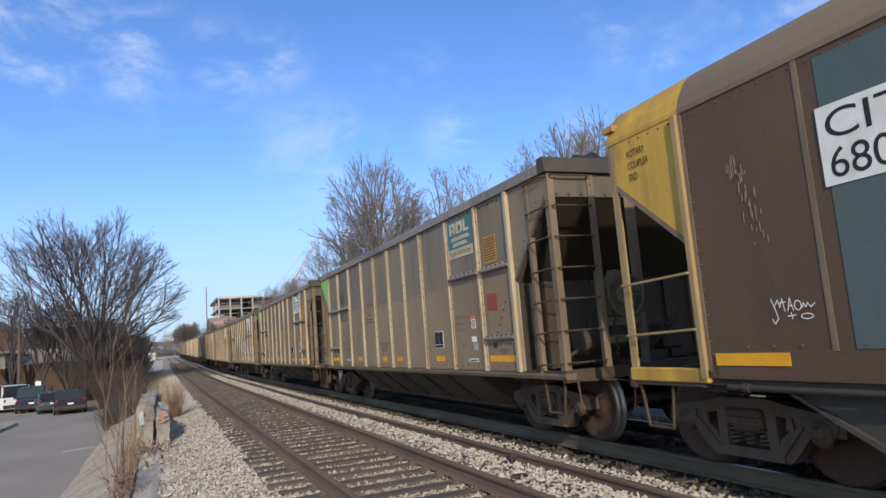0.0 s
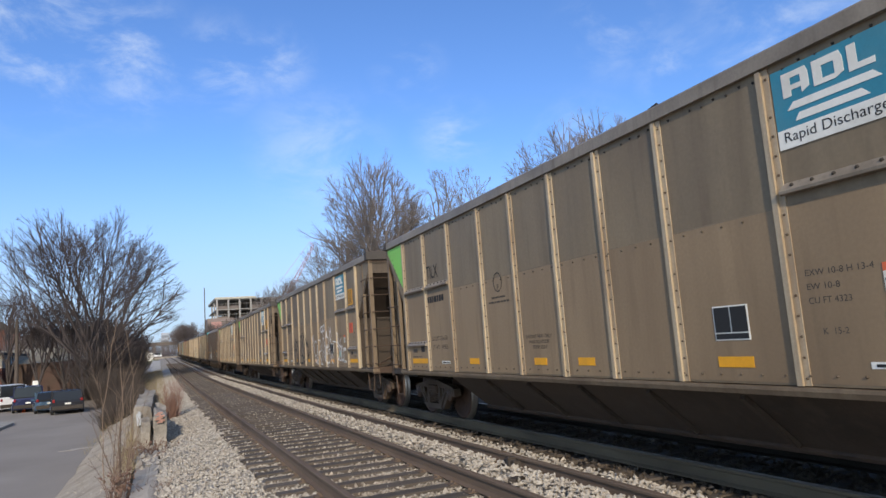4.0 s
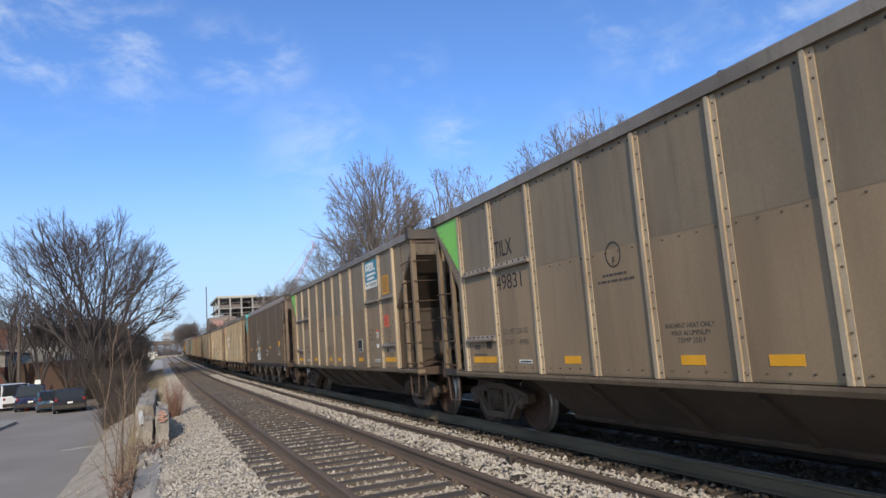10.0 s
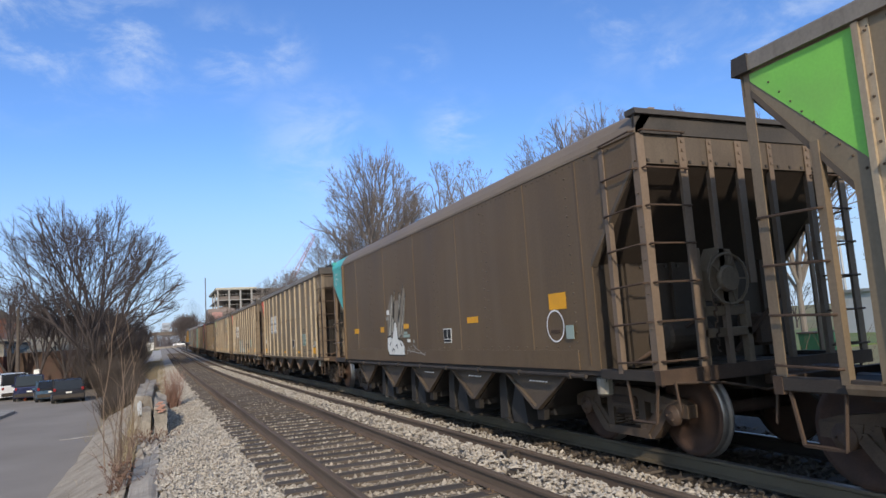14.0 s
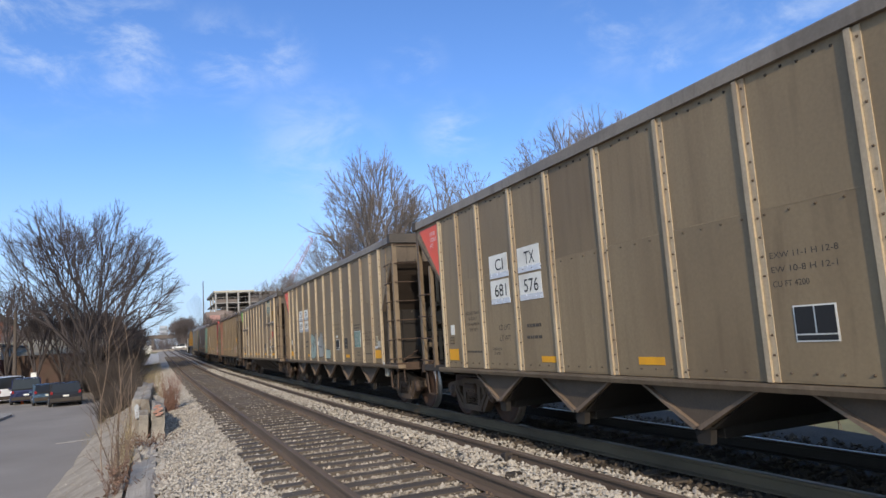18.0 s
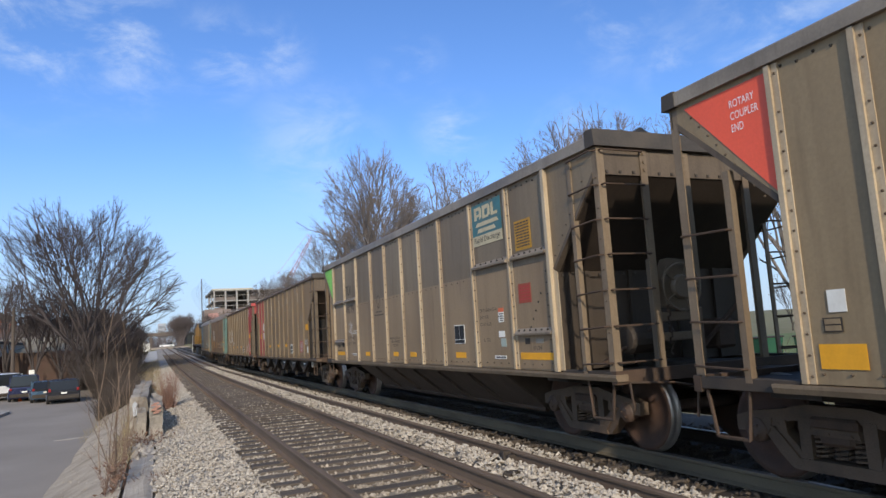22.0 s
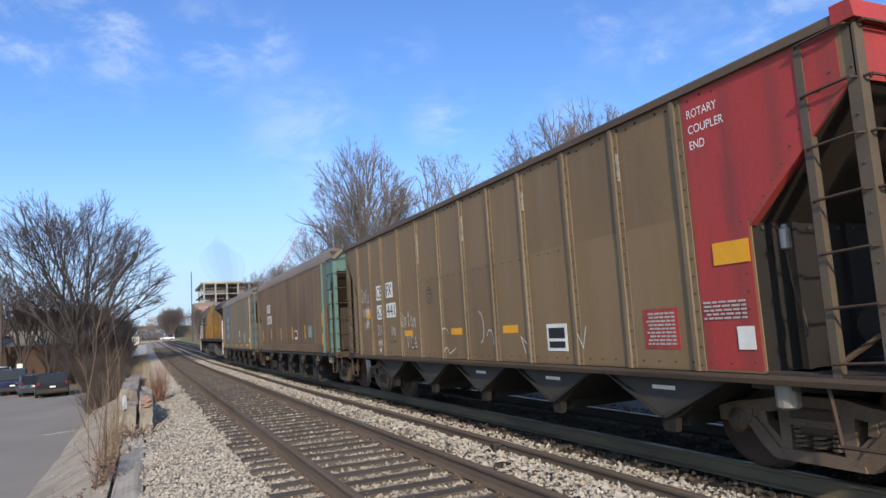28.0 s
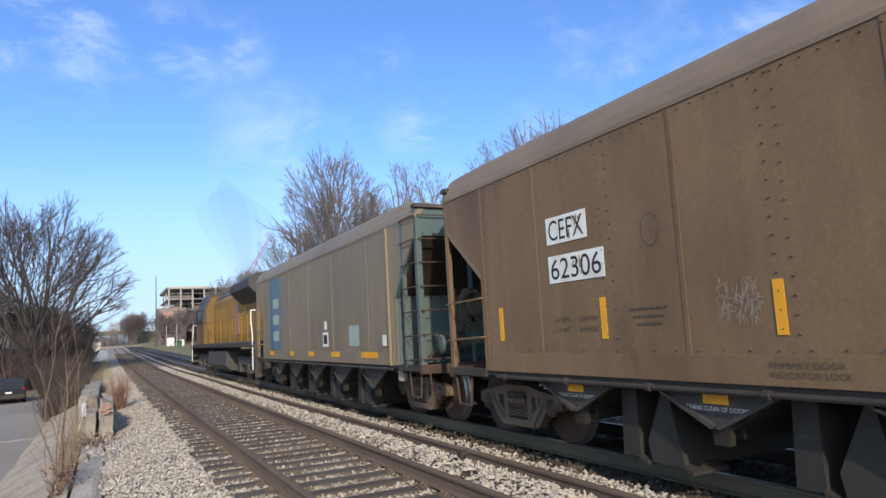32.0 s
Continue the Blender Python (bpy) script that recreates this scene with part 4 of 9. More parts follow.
    for j in range(rows):
        for i in range(nx):
            bm.faces.new((g[j][i], g[j][i + 1], g[j + 1][i + 1], g[j + 1][i]))
    part("coal_load", bm, coal, car, "heaped black coal")
    # centre sill and trucks
    bm = B()
    box(bm, -0.3, 0.3, 0.3, L - 0.3, 0.74, 1.02, 0.02)
    part("centre_sill", bm, dark_steel, car)
    for y in opt.get("trucks", (1.28, L - 0.97)):
        truck(car, y)
        bm = B()
        slab(bm, [(-1.5, 0.93), (1.5, 0.93), (1.5, 0.86), (0.6, 0.72), (-0.6, 0.72), (-1.5, 0.86)], 1, y - 0.24, y + 0.24)
        part("body_bolster", bm, dark_steel, car)
    # rivets
    spots, bolts = [], []
    for s in (-1, 1):
        x = s * (HW + 0.012)
        if not hip:
            for y in opt["ribs"]:
                spots += [(x, y - 0.034, SILL + 0.06 + 0.165 * k) for k in range(16) if (k * 7 + int(y * 3)) % 9]
            bolts += [(s * HW, 1.35 + 0.15 * k, roof - 0.05 - 0.02 * (k % 2)) for k in range(76) if (k * 5) % 7]
            spots += [(s * (HW + 0.004), 1.6 + 0.23 * k, SILL + 0.08) for k in range(48)]
            spots += [(s * (HW + 0.004), 3.9 + 0.24 * k, 2.40) for k in range(26)]
            for k in range(9):
                spots += [(s * HW, 1.18 - 0.1 * k, 2.36 + 0.115 * k), (s * HW, L - 1.0 + 0.09 * k, 2.55 + 0.115 * k)]
            spots += [(s * HW, 1.34, SILL + 0.1 + 0.15 * k) for k in range(9)]
        else:
            spots += [(s * HW, 0.5 + 0.155 * k, roof - 0.05) for k in range(84)]
            spots += [(s * HW, 1.6 + 0.27 * k, SILL + 0.28) for k in range(40)]
            for y in opt.get("rivet_rows", ()):
                spots += [(s * HW, y + dy, SILL + 0.42 + 0.15 * k + dy * 0.3) for k in range(15) for dy in (-0.06, 0.08)]
            spots += [(s * HW, 1.42, SILL + 0.1 + 0.12 * k) for k in range(20)] + [(s * HW, L - 1.2, SILL + 0.1 + 0.12 * k) for k in range(20)]
        for k in range(7):
            spots += [(s * HW, ny + 0.05, SILL + 0.1 + 0.36 * k)]
    tagged(part("rivets", rivets_mesh(spots, opt.get("rivet", rivet_tan), 0.013), None, car), kind="stuff")
    if bolts:
        tagged(part("bolts", rivets_mesh(bolts, bolt_dark, 0.015), None, car), kind="stuff")
    return car


def trough(car):
    """The long slanted discharge chute of the rapid-discharge hoppers."""
    for s in (-1, 1):
        bm = B()
        slab(bm, [(s * 1.5, 0.93), (s * 1.48, 0.95), (s * 0.72, 0.33), (s * 0.74, 0.30)], 1, 2.95, 10.9)
        part("chute_sheet", bm, chute_brown, car, "sooty brown slanted chute sheet")
        for y in (4.3, 5.6, 6.9, 8.2, 9.5):
            bm = B()
            slab(bm, [(s * 1.42, 0.9), (s * 0.8, 0.37), (s * 0.86, 0.33), (s * 1.46, 0.84)], 1, y - 0.03, y + 0.03)
            part("chute_stiffener", bm, chute_brown, car)
        bm = B()
        tube(bm, (s * 0.75, 2.95, 0.31), (s * 0.75, 10.9, 0.31), 0.045, n=8)
        part("door_shaft", bm, cast_steel, car)
    for y in (2.95, 10.9):
        bm = B()
        slab(bm, [(-1.5, 0.95), (1.5, 0.95), (0.72, 0.3), (-0.72, 0.3)], 1, y - 0.02, y + 0.02)
        part("chute_end", bm, chute_brown, car)


def bays(car, tips, half, z, mat, flange=None):
    """Discharge bays: a triangular side plate over each pair of slanting doors."""
    for y in tips:
        for s in (-1, 1):
            bm = B()
            slab(bm, [(y - half, SILL - 0.09), (y + half, SILL - 0.09), (y + 0.06, z), (y - 0.06, z)], 0, s * 1.46, s * 1.48)
            part("bay_plate", bm, mat, car)
            for k in (-1, 1):
                bm = B()
                slab(bm, [(y + k * half, SILL - 0.10), (y + k * (half - 0.05), SILL - 0.10), (y - k * 0.02, z + 0.02), (y + k * 0.05, z)], 0, s * 1.48, s * 1.53)
                part("bay_flange", bm, flange or mat, car)
            bm = B()
            slab(bm, [(y - 0.09, z + 0.02), (y + 0.13, z + 0.02), (y + 0.10, z - 0.15), (y - 0.06, z - 0.15)], 0, s * 1.36, s * 1.44)
            part("door_hook", bm, door_shade, car, "black hanging door hook, shade painted in")
        for k in (-1, 1):
            bm = B()
            slab(bm, [(y + k * half * 0.98, SILL - 0.09), (y + k * (half * 0.98 - 0.03), SILL - 0.09), (y + k * 0.08, z), (y + k * 0.11, z)], 0, -1.44, 1.44)
            part("door", bm, door_shade, car)
    for y in tips:
        bm = B()
        box(bm, -1.3, 1.3, y - 0.12, y + 0.12, z - 0.1, z + 0.02, 0.01)
        part("door_gear", bm, door_shade, car)


def cylinder_can(car, y):
    bm = B()
    turned(bm, [(0, 0.06), (0.02, 0.1), (0.2, 0.1), (0.22, 0.06)], (-1.45, y, 0.70), (0, 0, 1), 12)
    part("vent_cap", bm, can_grey, car, "pale grey vent cap")


def place(car, k):
    car.location = (TRAIN_X, SLOTS[k], 0)
    CARS.append(car)


CARS = []
SIDE = -HW - 0.006

# rapid-discharge cars with a green end
RDL = car_base("rapid_discharge_car", "tan aluminium rapid-discharge coal hopper car with green corner", dict(
    sheet=sheet_soot, rib=rib_tan, chord=chord_grey, ribs=[2.27, 3.50, 4.83, 5.88, 6.9, 8.0, 9.07, 10.32, 11.51, 12.65], seam=(1.23, 12.6), slant_n=(1.16, 2.27), near_y=0.06, trucks=(1.43, L - 0.96), end_posts=((-0.92, 0.05, SILL - 0.05), (-0.30, 0.085, 2.0), (0.72, 0.05, SILL - 0.05)),
    stiff=[(2.32, 3.44, 2.58), (1.24, 2.19, 2.58), (1.24, 2.19, 1.52), (11.56, 12.57, 2.58), (10.37, 11.43, 2.58), (11.56, 12.57, 1.52)], seed=3))
bm = B()
slab(bm, [(L - 0.1, TOP - 0.24), (L - 0.1, TOP - 0.17), (12.72, TOP - 0.17), (12.72, 2.62)], 0, -HW, -HW - 0.005)
part("corner_panel", bm, green_end, RDL, "bright green triangular corner panel")
trough(RDL)
for s in (-1, 1):
    bm = B()
    slab(bm, [(1.15, SILL), (1.22, SILL), (1.22, TOP - 0.16), (1.15, TOP - 0.16)], 0, s * HW, s * (HW + 0.06))
    slab(bm, [(1.06, SILL), (1.15, SILL), (1.15, 2.3), (1.06, 2.25)], 0, s * HW, s * (HW + 0.012))
    part("rib", bm, rib_tan, RDL)
plate("logo_panel", sign_teal, RDL, 3.42, 2.44, 3.06, 3.56, SIDE, "faded teal panel with pale shapes")
bm = B()
for a, w, hole in ((3.32, 0.24, (0.40, 0.46)), (3.04, 0.25, (0.35, 0.45))):
    lo, hi = (3.31, 3.51)
    slab(bm, [(a, lo), (a - 0.075, lo), (a - 0.075, hi), (a, hi)], 0, SIDE - 0.008, SIDE - 0.004)
    slab(bm, [(a - 0.075, 3.0 + hole[1]), (a - w, 3.0 + hole[1]), (a - w + 0.02, hi), (a - 0.075, hi)], 0, SIDE - 0.008, SIDE - 0.004)
    slab(bm, [(a - w + 0.07, lo), (a - w, lo + 0.03), (a - w, 3.0 + hole[1]), (a - w + 0.07, 3.0 + hole[1])], 0, SIDE - 0.008, SIDE - 0.004)
    slab(bm, [(a - 0.075, 3.0 + hole[0] - 0.04), (a - w + 0.07, 3.0 + hole[0] - 0.04), (a - w + 0.07, 3.0 + hole[0]), (a - 0.075, 3.0 + hole[0])], 0, SIDE - 0.008, SIDE - 0.004)
slab(bm, [(2.75, 3.31), (2.55, 3.31), (2.55, 3.355), (2.68, 3.355), (2.68, 3.51), (2.75, 3.51)], 0, SIDE - 0.008, SIDE - 0.004)
slab(bm, [(3.30, 3.20), (3.24, 3.26), (2.58, 3.26), (2.52, 3.20)], 0, SIDE - 0.008, SIDE - 0.004)
slab(bm, [(3.24, 3.10), (3.20, 3.16), (2.68, 3.16), (2.62, 3.10)], 0, SIDE - 0.008, SIDE - 0.004)
part("logo", bm, sign_white, RDL)
plate("caption_strip", sign_white, RDL, 3.42, 2.44, 2.90, 3.06, SIDE)
writing("lettering", "Rapid Discharge", black_bar, RDL, 3.36, 2.50, 2.925, 3.035, SIDE - 0.006)
plate("notice", sign_yellow, RDL, 2.08, 1.64, 2.66, 3.08, SIDE, "yellow notice plate")
bars("notice_print", stencil_grey, RDL, 2.05, 1.68, 2.69, 3.06, SIDE - 0.005, 9, 1)
plate("placard", sign_orange, RDL, 2.09, 1.75, 1.92, 2.19, SIDE, "faded orange placard")
bars("placard_print", red_deep, RDL, 2.06, 1.78, 1.95, 2.17, SIDE - 0.005, 5, 2)
for y0, y1 in ((2.15, 1.30), (4.37, 3.97), (6.62, 6.28), (7.67, 7.35), (9.75, 9.4), (12.45, 11.62)):
    plate("reflector", sign_yellow, RDL, y0, y1, 1.14, 1.235, SIDE)
plate("data_panel", sign_white, RDL, 4.37, 3.97, 1.38, 1.69, SIDE)
for y0, y1, z0, z1 in ((4.355, 4.178, 1.452, 1.678), (4.162, 3.985, 1.452, 1.678), (4.355, 3.985, 1.392, 1.44)):
    plate("data_field", black_bar, RDL, y0, y1, z0, z1, SIDE - 0.005)
for i, w in enumerate(("EXW 10-8 H 13-4", "EW 10-8", "CU FT 4323")):
    writing("stencil", w, stencil_grey, RDL, 3.36, 3.36 - (0.56, 0.28, 0.36)[i], 1.86 - 0.11 * i, 1.91 - 0.11 * i, SIDE)
plate("caution_plate", sign_white, RDL, 2.74, 2.58, 1.68, 1.83, SIDE)
plate("caution_header", sign_orange, RDL, 2.74, 2.58, 1.83, 1.89, SIDE)
bars("caution_print", stencil_grey, RDL, 2.73, 2.59, 1.69, 1.82, SIDE - 0.005, 4, 4)
plate("tag", sign_white, RDL, 2.76, 2.58, 1.46, 1.55, SIDE)
for y in (2.75, 10.75):
    plate("stand_clear_strip", sign_white, RDL, y + 0.18, y - 0.18, 1.14, 1.19, SIDE)
    bars("strip_print", black_bar, RDL, y + 0.16, y - 0.16, 1.145, 1.185, SIDE - 0.005, 1, 5)
for i, w in enumerate(("RADIANT HEAT ONLY", "MAX ALUMINUM", "TEMP 250 F")):
    writing("stencil", w, stencil_dark, RDL, 7.84 - (0, 0.08, 0.15)[i], 7.18 + (0, 0.07, 0.13)[i], 1.50 - 0.073 * i, 1.55 - 0.073 * i, SIDE)
bm = B()
for k in range(24):
    a, b = k * math.tau / 24, (k + 1) * math.tau / 24
    stroke(bm, [(8.56 + 0.13 * math.cos(a), 2.37 + 0.14 * math.sin(a)), (8.56 + 0.13 * math.cos(b), 2.37 + 0.14 * math.sin(b))], 0.008, SIDE - 0.004)
part("round_stencil", bm, stencil_dark, RDL)
writing("stencil", "F", stencil_dark, RDL, 8.585, 8.535, 2.255, 2.335, SIDE - 0.004)
bars("stencil_print", stencil_grey, RDL, 8.79, 8.36, 2.12, 2.17, SIDE, 1, 8)
bars("stencil_print", stencil_grey, RDL, 8.89, 8.24, 2.05, 2.10, SIDE, 1, 9)

writing("stencil", "K  15-2", stencil_grey, RDL, 3.27, 3.06, 1.40, 1.45, SIDE)
plate("dark_patch", dark_steel, RDL, 2.0, 1.87, 1.35, 1.43, SIDE)
plate("tag", can_grey, RDL, 1.71, 1.52, 1.36, 1.42, SIDE)
writing("stencil", "HF COMP", stencil_grey, RDL, 1.79, 1.57, 1.265, 1.325, SIDE)
bars("stencil_print", stencil_grey, RDL, 12.42, 11.95, 1.25, 1.29, SIDE, 1, 17)
plate("dark_patch", dark_steel, RDL, 11.94, 11.77, 1.36, 1.47, SIDE)
plate("dark_patch", end_dark, RDL, 12.38, 12.17, 1.35, 1.42, SIDE)
extra = [(-HW, 1.5 + 0.08 * k, 2.02 - 0.11 * k) for k in range(5)]
for a, b, z in ((2.32, 3.44, 2.58), (1.24, 2.19, 2.58), (1.24, 2.19, 1.52), (11.56, 12.57, 2.58), (10.37, 11.43, 2.58), (11.56, 12.57, 1.52)):
    extra += [(-HW - 0.04, a + 0.1 + (b - a - 0.2) * k / 5, z + 0.018) for k in range(6)]
tagged(part("bolts", rivets_mesh(extra, bolt_dark, 0.02), None, RDL), kind="stuff")

place(RDL, 1)
copies = {1: RDL}
for k in (2, 3, 4, 5, 9):
    copies[k] = copy_thing(RDL, pose(0, 0, 0))
    place(copies[k], k)
for k in (1, 9):
    plate("tag", mint_spray, copies[k], 2.71, 2.55, 1.32, 1.44, SIDE, "mint green sticker")
for k, number, lim, wt_ in ((1, "49824", "236100", "49900"), (2, "", "236100", "49900"), (3, "49891", "236100", "49900"), (4, "49831", "236100", "49900"), (5, "49839", "236300", "49700"), (9, "49779", "236300", "49700")):
    c = copies[k]
    writing("reporting_mark", "TILX", black_bar, c, 11.43, 10.88, 2.72, 2.96, SIDE)
    if number:
        writing("car_number", number, black_bar, c, 11.45, 10.68, 2.22, 2.44, SIDE)
    else:
        bars("car_number", black_bar, c, 11.45, 10.68, 2.22, 2.44, SIDE, 1, 9)
    writing("stencil", "LD LMT " + lim, stencil_grey, c, 11.35, 10.63, 1.56, 1.64, SIDE)
    writing("stencil", "LT WT    " + wt_, stencil_grey, c, 11.33, 10.63, 1.40, 1.48, SIDE)


def ribbed(name, label, k, ribs, tips, **o):
    opt = dict(sheet=sheet_tan, rib=rib_tan, chord=chord_grey, ribs=ribs, seed=k, stiff=[], half=0.87, bay_z=0.5)
    opt.update(o)
    car = car_base(name, label, opt)
    bays(car, tips, opt["half"], opt["bay_z"], opt.get("bay", bay_dark), opt.get("bay_edge"))
    cylinder_can(car, 1.2)
    place(car, k)
    return car


CITX_RIBS = [1.09, 1.8, 2.62, 3.65, 4.62, 5.68, 6.73, 7.8, 8.9, 9.9, 11.0, 11.8, 12.54]
CITX_TIPS = [2.58, 4.65, 6.72, 8.8, 10.85]
# these bulkheads take the near-black colour that stands for recess shade
C7 = ribbed("ribbed_hopper_car", "tan ribbed aluminium coal hopper car with orange-red corner", 7, CITX_RIBS, CITX_TIPS, seam=(1.85, 11.7), bulk=door_shade, slant_n=(1.05, 2.2), near_y=0.15, low_n=0.42, slant_f=(12.62, 2.5), lower=sheet_tan, bay=bay_brown, bay_edge=post_brown, half=0.76)
C8 = ribbed("ribbed_hopper_car", "tan ribbed coal hopper car with pale graffiti and orange-red corner", 8, CITX_RIBS, CITX_TIPS, seam=(1.85, 11.7), bulk=door_shade, slant_n=(1.05, 2.2), near_y=0.15, low_n=0.42, slant_f=(12.62, 2.5), lower=sheet_tan, bay=bay_brown, bay_edge=post_brown, half=0.76)
for c, seed in ((C7, 1), (C8, 2)):
    bm = B()
    slab(bm, [(L - 0.2, TOP - 0.2), (12.6, TOP - 0.2), (12.6, 2.55)], 0, -HW, -HW - 0.005)
    part("corner_panel", bm, red_end, c, "orange-red triangular corner panel")
    for i, w in enumerate(("ROTARY", "COUPLER", "END")):
        writing("lettering", w, chalk, c, 13.0, 13.0 - (0.27, 0.30, 0.13)[i], 3.40 - 0.11 * i, 3.47 - 0.11 * i, SIDE - 0.006)
    for a, b, z0, z1, word in ((10.68, 10.1, 2.39, 2.71, "CI"), (10.68, 10.1, 2.0, 2.33, "681"), (9.8, 9.2, 2.39, 2.71, "TX"), (9.8, 9.2, 2.0, 2.33, "576" if c is C7 else "689")):
        plate("number_panel", sign_white, c, a, b, z0, z1, SIDE)
        plate("shiny_patch", bright_foil, c, a, b - 0.02, z0 - 0.03, z0 + 0.05, SIDE - 0.003, "shiny foil edge")
        writing("number", word, black_bar, c, a - (0.2 if len(word) == 2 else 0.14), b + (0.13 if len(word) == 2 else 0.08), z0 + 0.08, z1 - 0.07, SIDE - 0.008)
    for y0, y1 in ((12.42, 12.04), (9.35, 9.0), (7.38, 6.98), (4.37, 4.0), (1.7, 1.25)):
        plate("reflector", sign_yellow, c, y0, y1, 1.12, 1.31 if y0 > 12 or y0 < 2.2 else 1.2, SIDE)
    plate("notice_border", sign_white, c, 3.45, 2.90, 1.39, 1.80, SIDE)
    plate("teal_notice", sign_green, c, 3.435, 2.915, 1.402, 1.788, SIDE - 0.004, "teal notice plate with pale lines")
    bars("notice_print", faint_white, c, 3.41, 2.95, 1.43, 1.77, SIDE - 0.009, 10, seed)
    for i in range(3):
        bars("stencil_print", stencil_grey, c, 3.46, 2.92 + 0.05 * i, 1.93 - 0.075 * i, 1.98 - 0.075 * i, SIDE, 1, seed + 30 + i)
    for i in range(2):
        bars("stencil_print", stencil_grey, c, 3.25, 3.0, 1.24 - 0.07 * i, 1.28 - 0.07 * i, SIDE, 1, seed + 36 + i)
    bars("stencil_print", stencil_grey, c, 2.5, 1.98, 1.20, 1.25, SIDE, 1, seed + 39)
    plate("data_panel", sign_white, c, 5.42, 5.04, 1.33, 1.62, SIDE)
    for y0, y1, z0, z1 in ((5.405, 5.238, 1.395, 1.608), (5.222, 5.055, 1.395, 1.608), (5.405, 5.055, 1.342, 1.382)):
        plate("data_field", black_bar, c, y0, y1, z0, z1, SIDE - 0.005)
    for i, w in enumerate(("RADIANT THAW", "HEAT ONLY", "MAX ALUMINUM", "TEMP 250 F")):
        writing("stencil", w, stencil_grey, c, 11.66 - (0, 0.1, 0.02, 0.1)[i], 11.16 + (0, 0.1, 0.02, 0.1)[i], 1.86 - 0.09 * i, 1.91 - 0.09 * i, SIDE)
    for i, w in enumerate(("EXW 11-1 H 12-8", "EW 10-8 H 12-1", "CU FT 4200")):
        writing("stencil", w, stencil_grey, c, 5.58, 5.58 - (0.62, 0.60, 0.34)[i], 2.02 - 0.12 * i, 2.07 - 0.12 * i, SIDE)
    for i, w in enumerate(("LD LMT", "LT WT")):
        writing("stencil", w, stencil_grey, c, 10.5, 10.16, 1.58 - 0.16 * i, 1.66 - 0.16 * i, SIDE)
        bars("load_number", stencil_grey, c, 9.7, 9.3, 1.58 - 0.16 * i, 1.66 - 0.16 * i, SIDE, 1, seed + i)
    plate("tag", sign_cream, c, 1.62, 1.47, 1.45, 1.63, SIDE)
    bars("tag_print", stencil_grey, c, 1.61, 1.48, 1.47, 1.61, SIDE - 0.005, 5, seed + 50)
    plate("tag", bright_foil, c, 1.68, 1.51, 1.345, 1.40, SIDE)
    plate("tag", flake, c, 1.49, 1.27, 1.37, 1.52, SIDE, "weathered pale grey plate")
    plate("hasp", bright_foil, c, 0.97, 0.90, SILL - 0.02, SILL + 0.05, SIDE - 0.05, "shiny steel hasp")
    plate("tag", sign_white, c, 12.3, 12.15, 1.55, 1.72, SIDE)
    plate("dark_patch", dark_steel, c, 12.36, 12.2, 1.40, 1.51, SIDE)
    plate("dark_patch", sheet_tan, c, 12.345, 12.215, 1.41, 1.45, SIDE - 0.004)
    plate("dark_patch", sheet_tan, c, 12.345, 12.215, 1.46, 1.50, SIDE - 0.004)
    writing("stencil", "STAND CLEAR", stencil_grey, c, 10.76, 10.47, 1.285, 1.325, SIDE)
    writing("stencil", "OF DOORS", stencil_grey, c, 10.72, 10.51, 1.215, 1.255, SIDE)
    bars("stencil_print", stencil_grey, c, 11.68, 11.14, 1.24, 1.29, SIDE, 1, seed + 20)
    for i, w in enumerate(("RADIANT THAW", "HEAT ONLY", "MAX ALUMINUM", "TEMP 250 F")):
        writing("stencil", w, stencil_grey, c, 2.5 - (0, 0.08, 0.02, 0.1)[i], 1.98 + (0, 0.1, 0.02, 0.1)[i], 1.70 - 0.085 * i, 1.755 - 0.085 * i, SIDE)

CEFX_RIBS = [1.97, 2.92, 3.87, 4.95, 5.9, 6.87, 7.84, 8.84, 9.87, 10.93, 11.74, 12.66]
CEFX_TIPS = [2.64, 4.69, 6.75, 8.8, 10.88]
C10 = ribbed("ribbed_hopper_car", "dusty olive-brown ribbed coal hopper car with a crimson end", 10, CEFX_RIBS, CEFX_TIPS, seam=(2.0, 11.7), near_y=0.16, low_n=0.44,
             sheet=sheet_olive, rib=rib_olive, chord=chord_brown, top=3.69, chord_h=0.09, far=red_deep, post=post_olive, bay=bay_dark, bay_edge=leaf_black, sill=chord_brown, bulk=door_shade, lower=sheet_olive, rivet=rivet_dark)
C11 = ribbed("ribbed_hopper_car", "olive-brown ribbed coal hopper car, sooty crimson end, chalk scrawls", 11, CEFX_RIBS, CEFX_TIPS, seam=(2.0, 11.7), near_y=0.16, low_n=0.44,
             sheet=sheet_olive, rib=rib_olive, chord=chord_brown, top=3.69, chord_h=0.09, near=red_deep, post=post_olive, bay=bay_dark, bay_edge=leaf_black, sill=chord_brown, bulk=door_shade, lower=sheet_olive, rivet=rivet_dark)
bm = B()
slab(bm, [(1.89, SILL + 0.02), (1.27, SILL + 0.02), (1.27, 2.3), (0.3, TOP - 0.62), (0.3, TOP - 0.19), (1.89, TOP - 0.19)], 0, -HW, -HW - 0.005)
part("end_panel", bm, red_deep, C11, "sooty crimson end panel")
bm = B()
slab(bm, [(11.0, SILL + 0.02), (12.85, SILL + 0.02), (12.85, 2.46), (13.6, TOP - 0.30), (13.6, TOP - 0.19), (11.0, TOP - 0.19)], 0, -HW, -HW - 0.005)
part("end_panel", bm, red_deep, C10, "sooty crimson end panel")
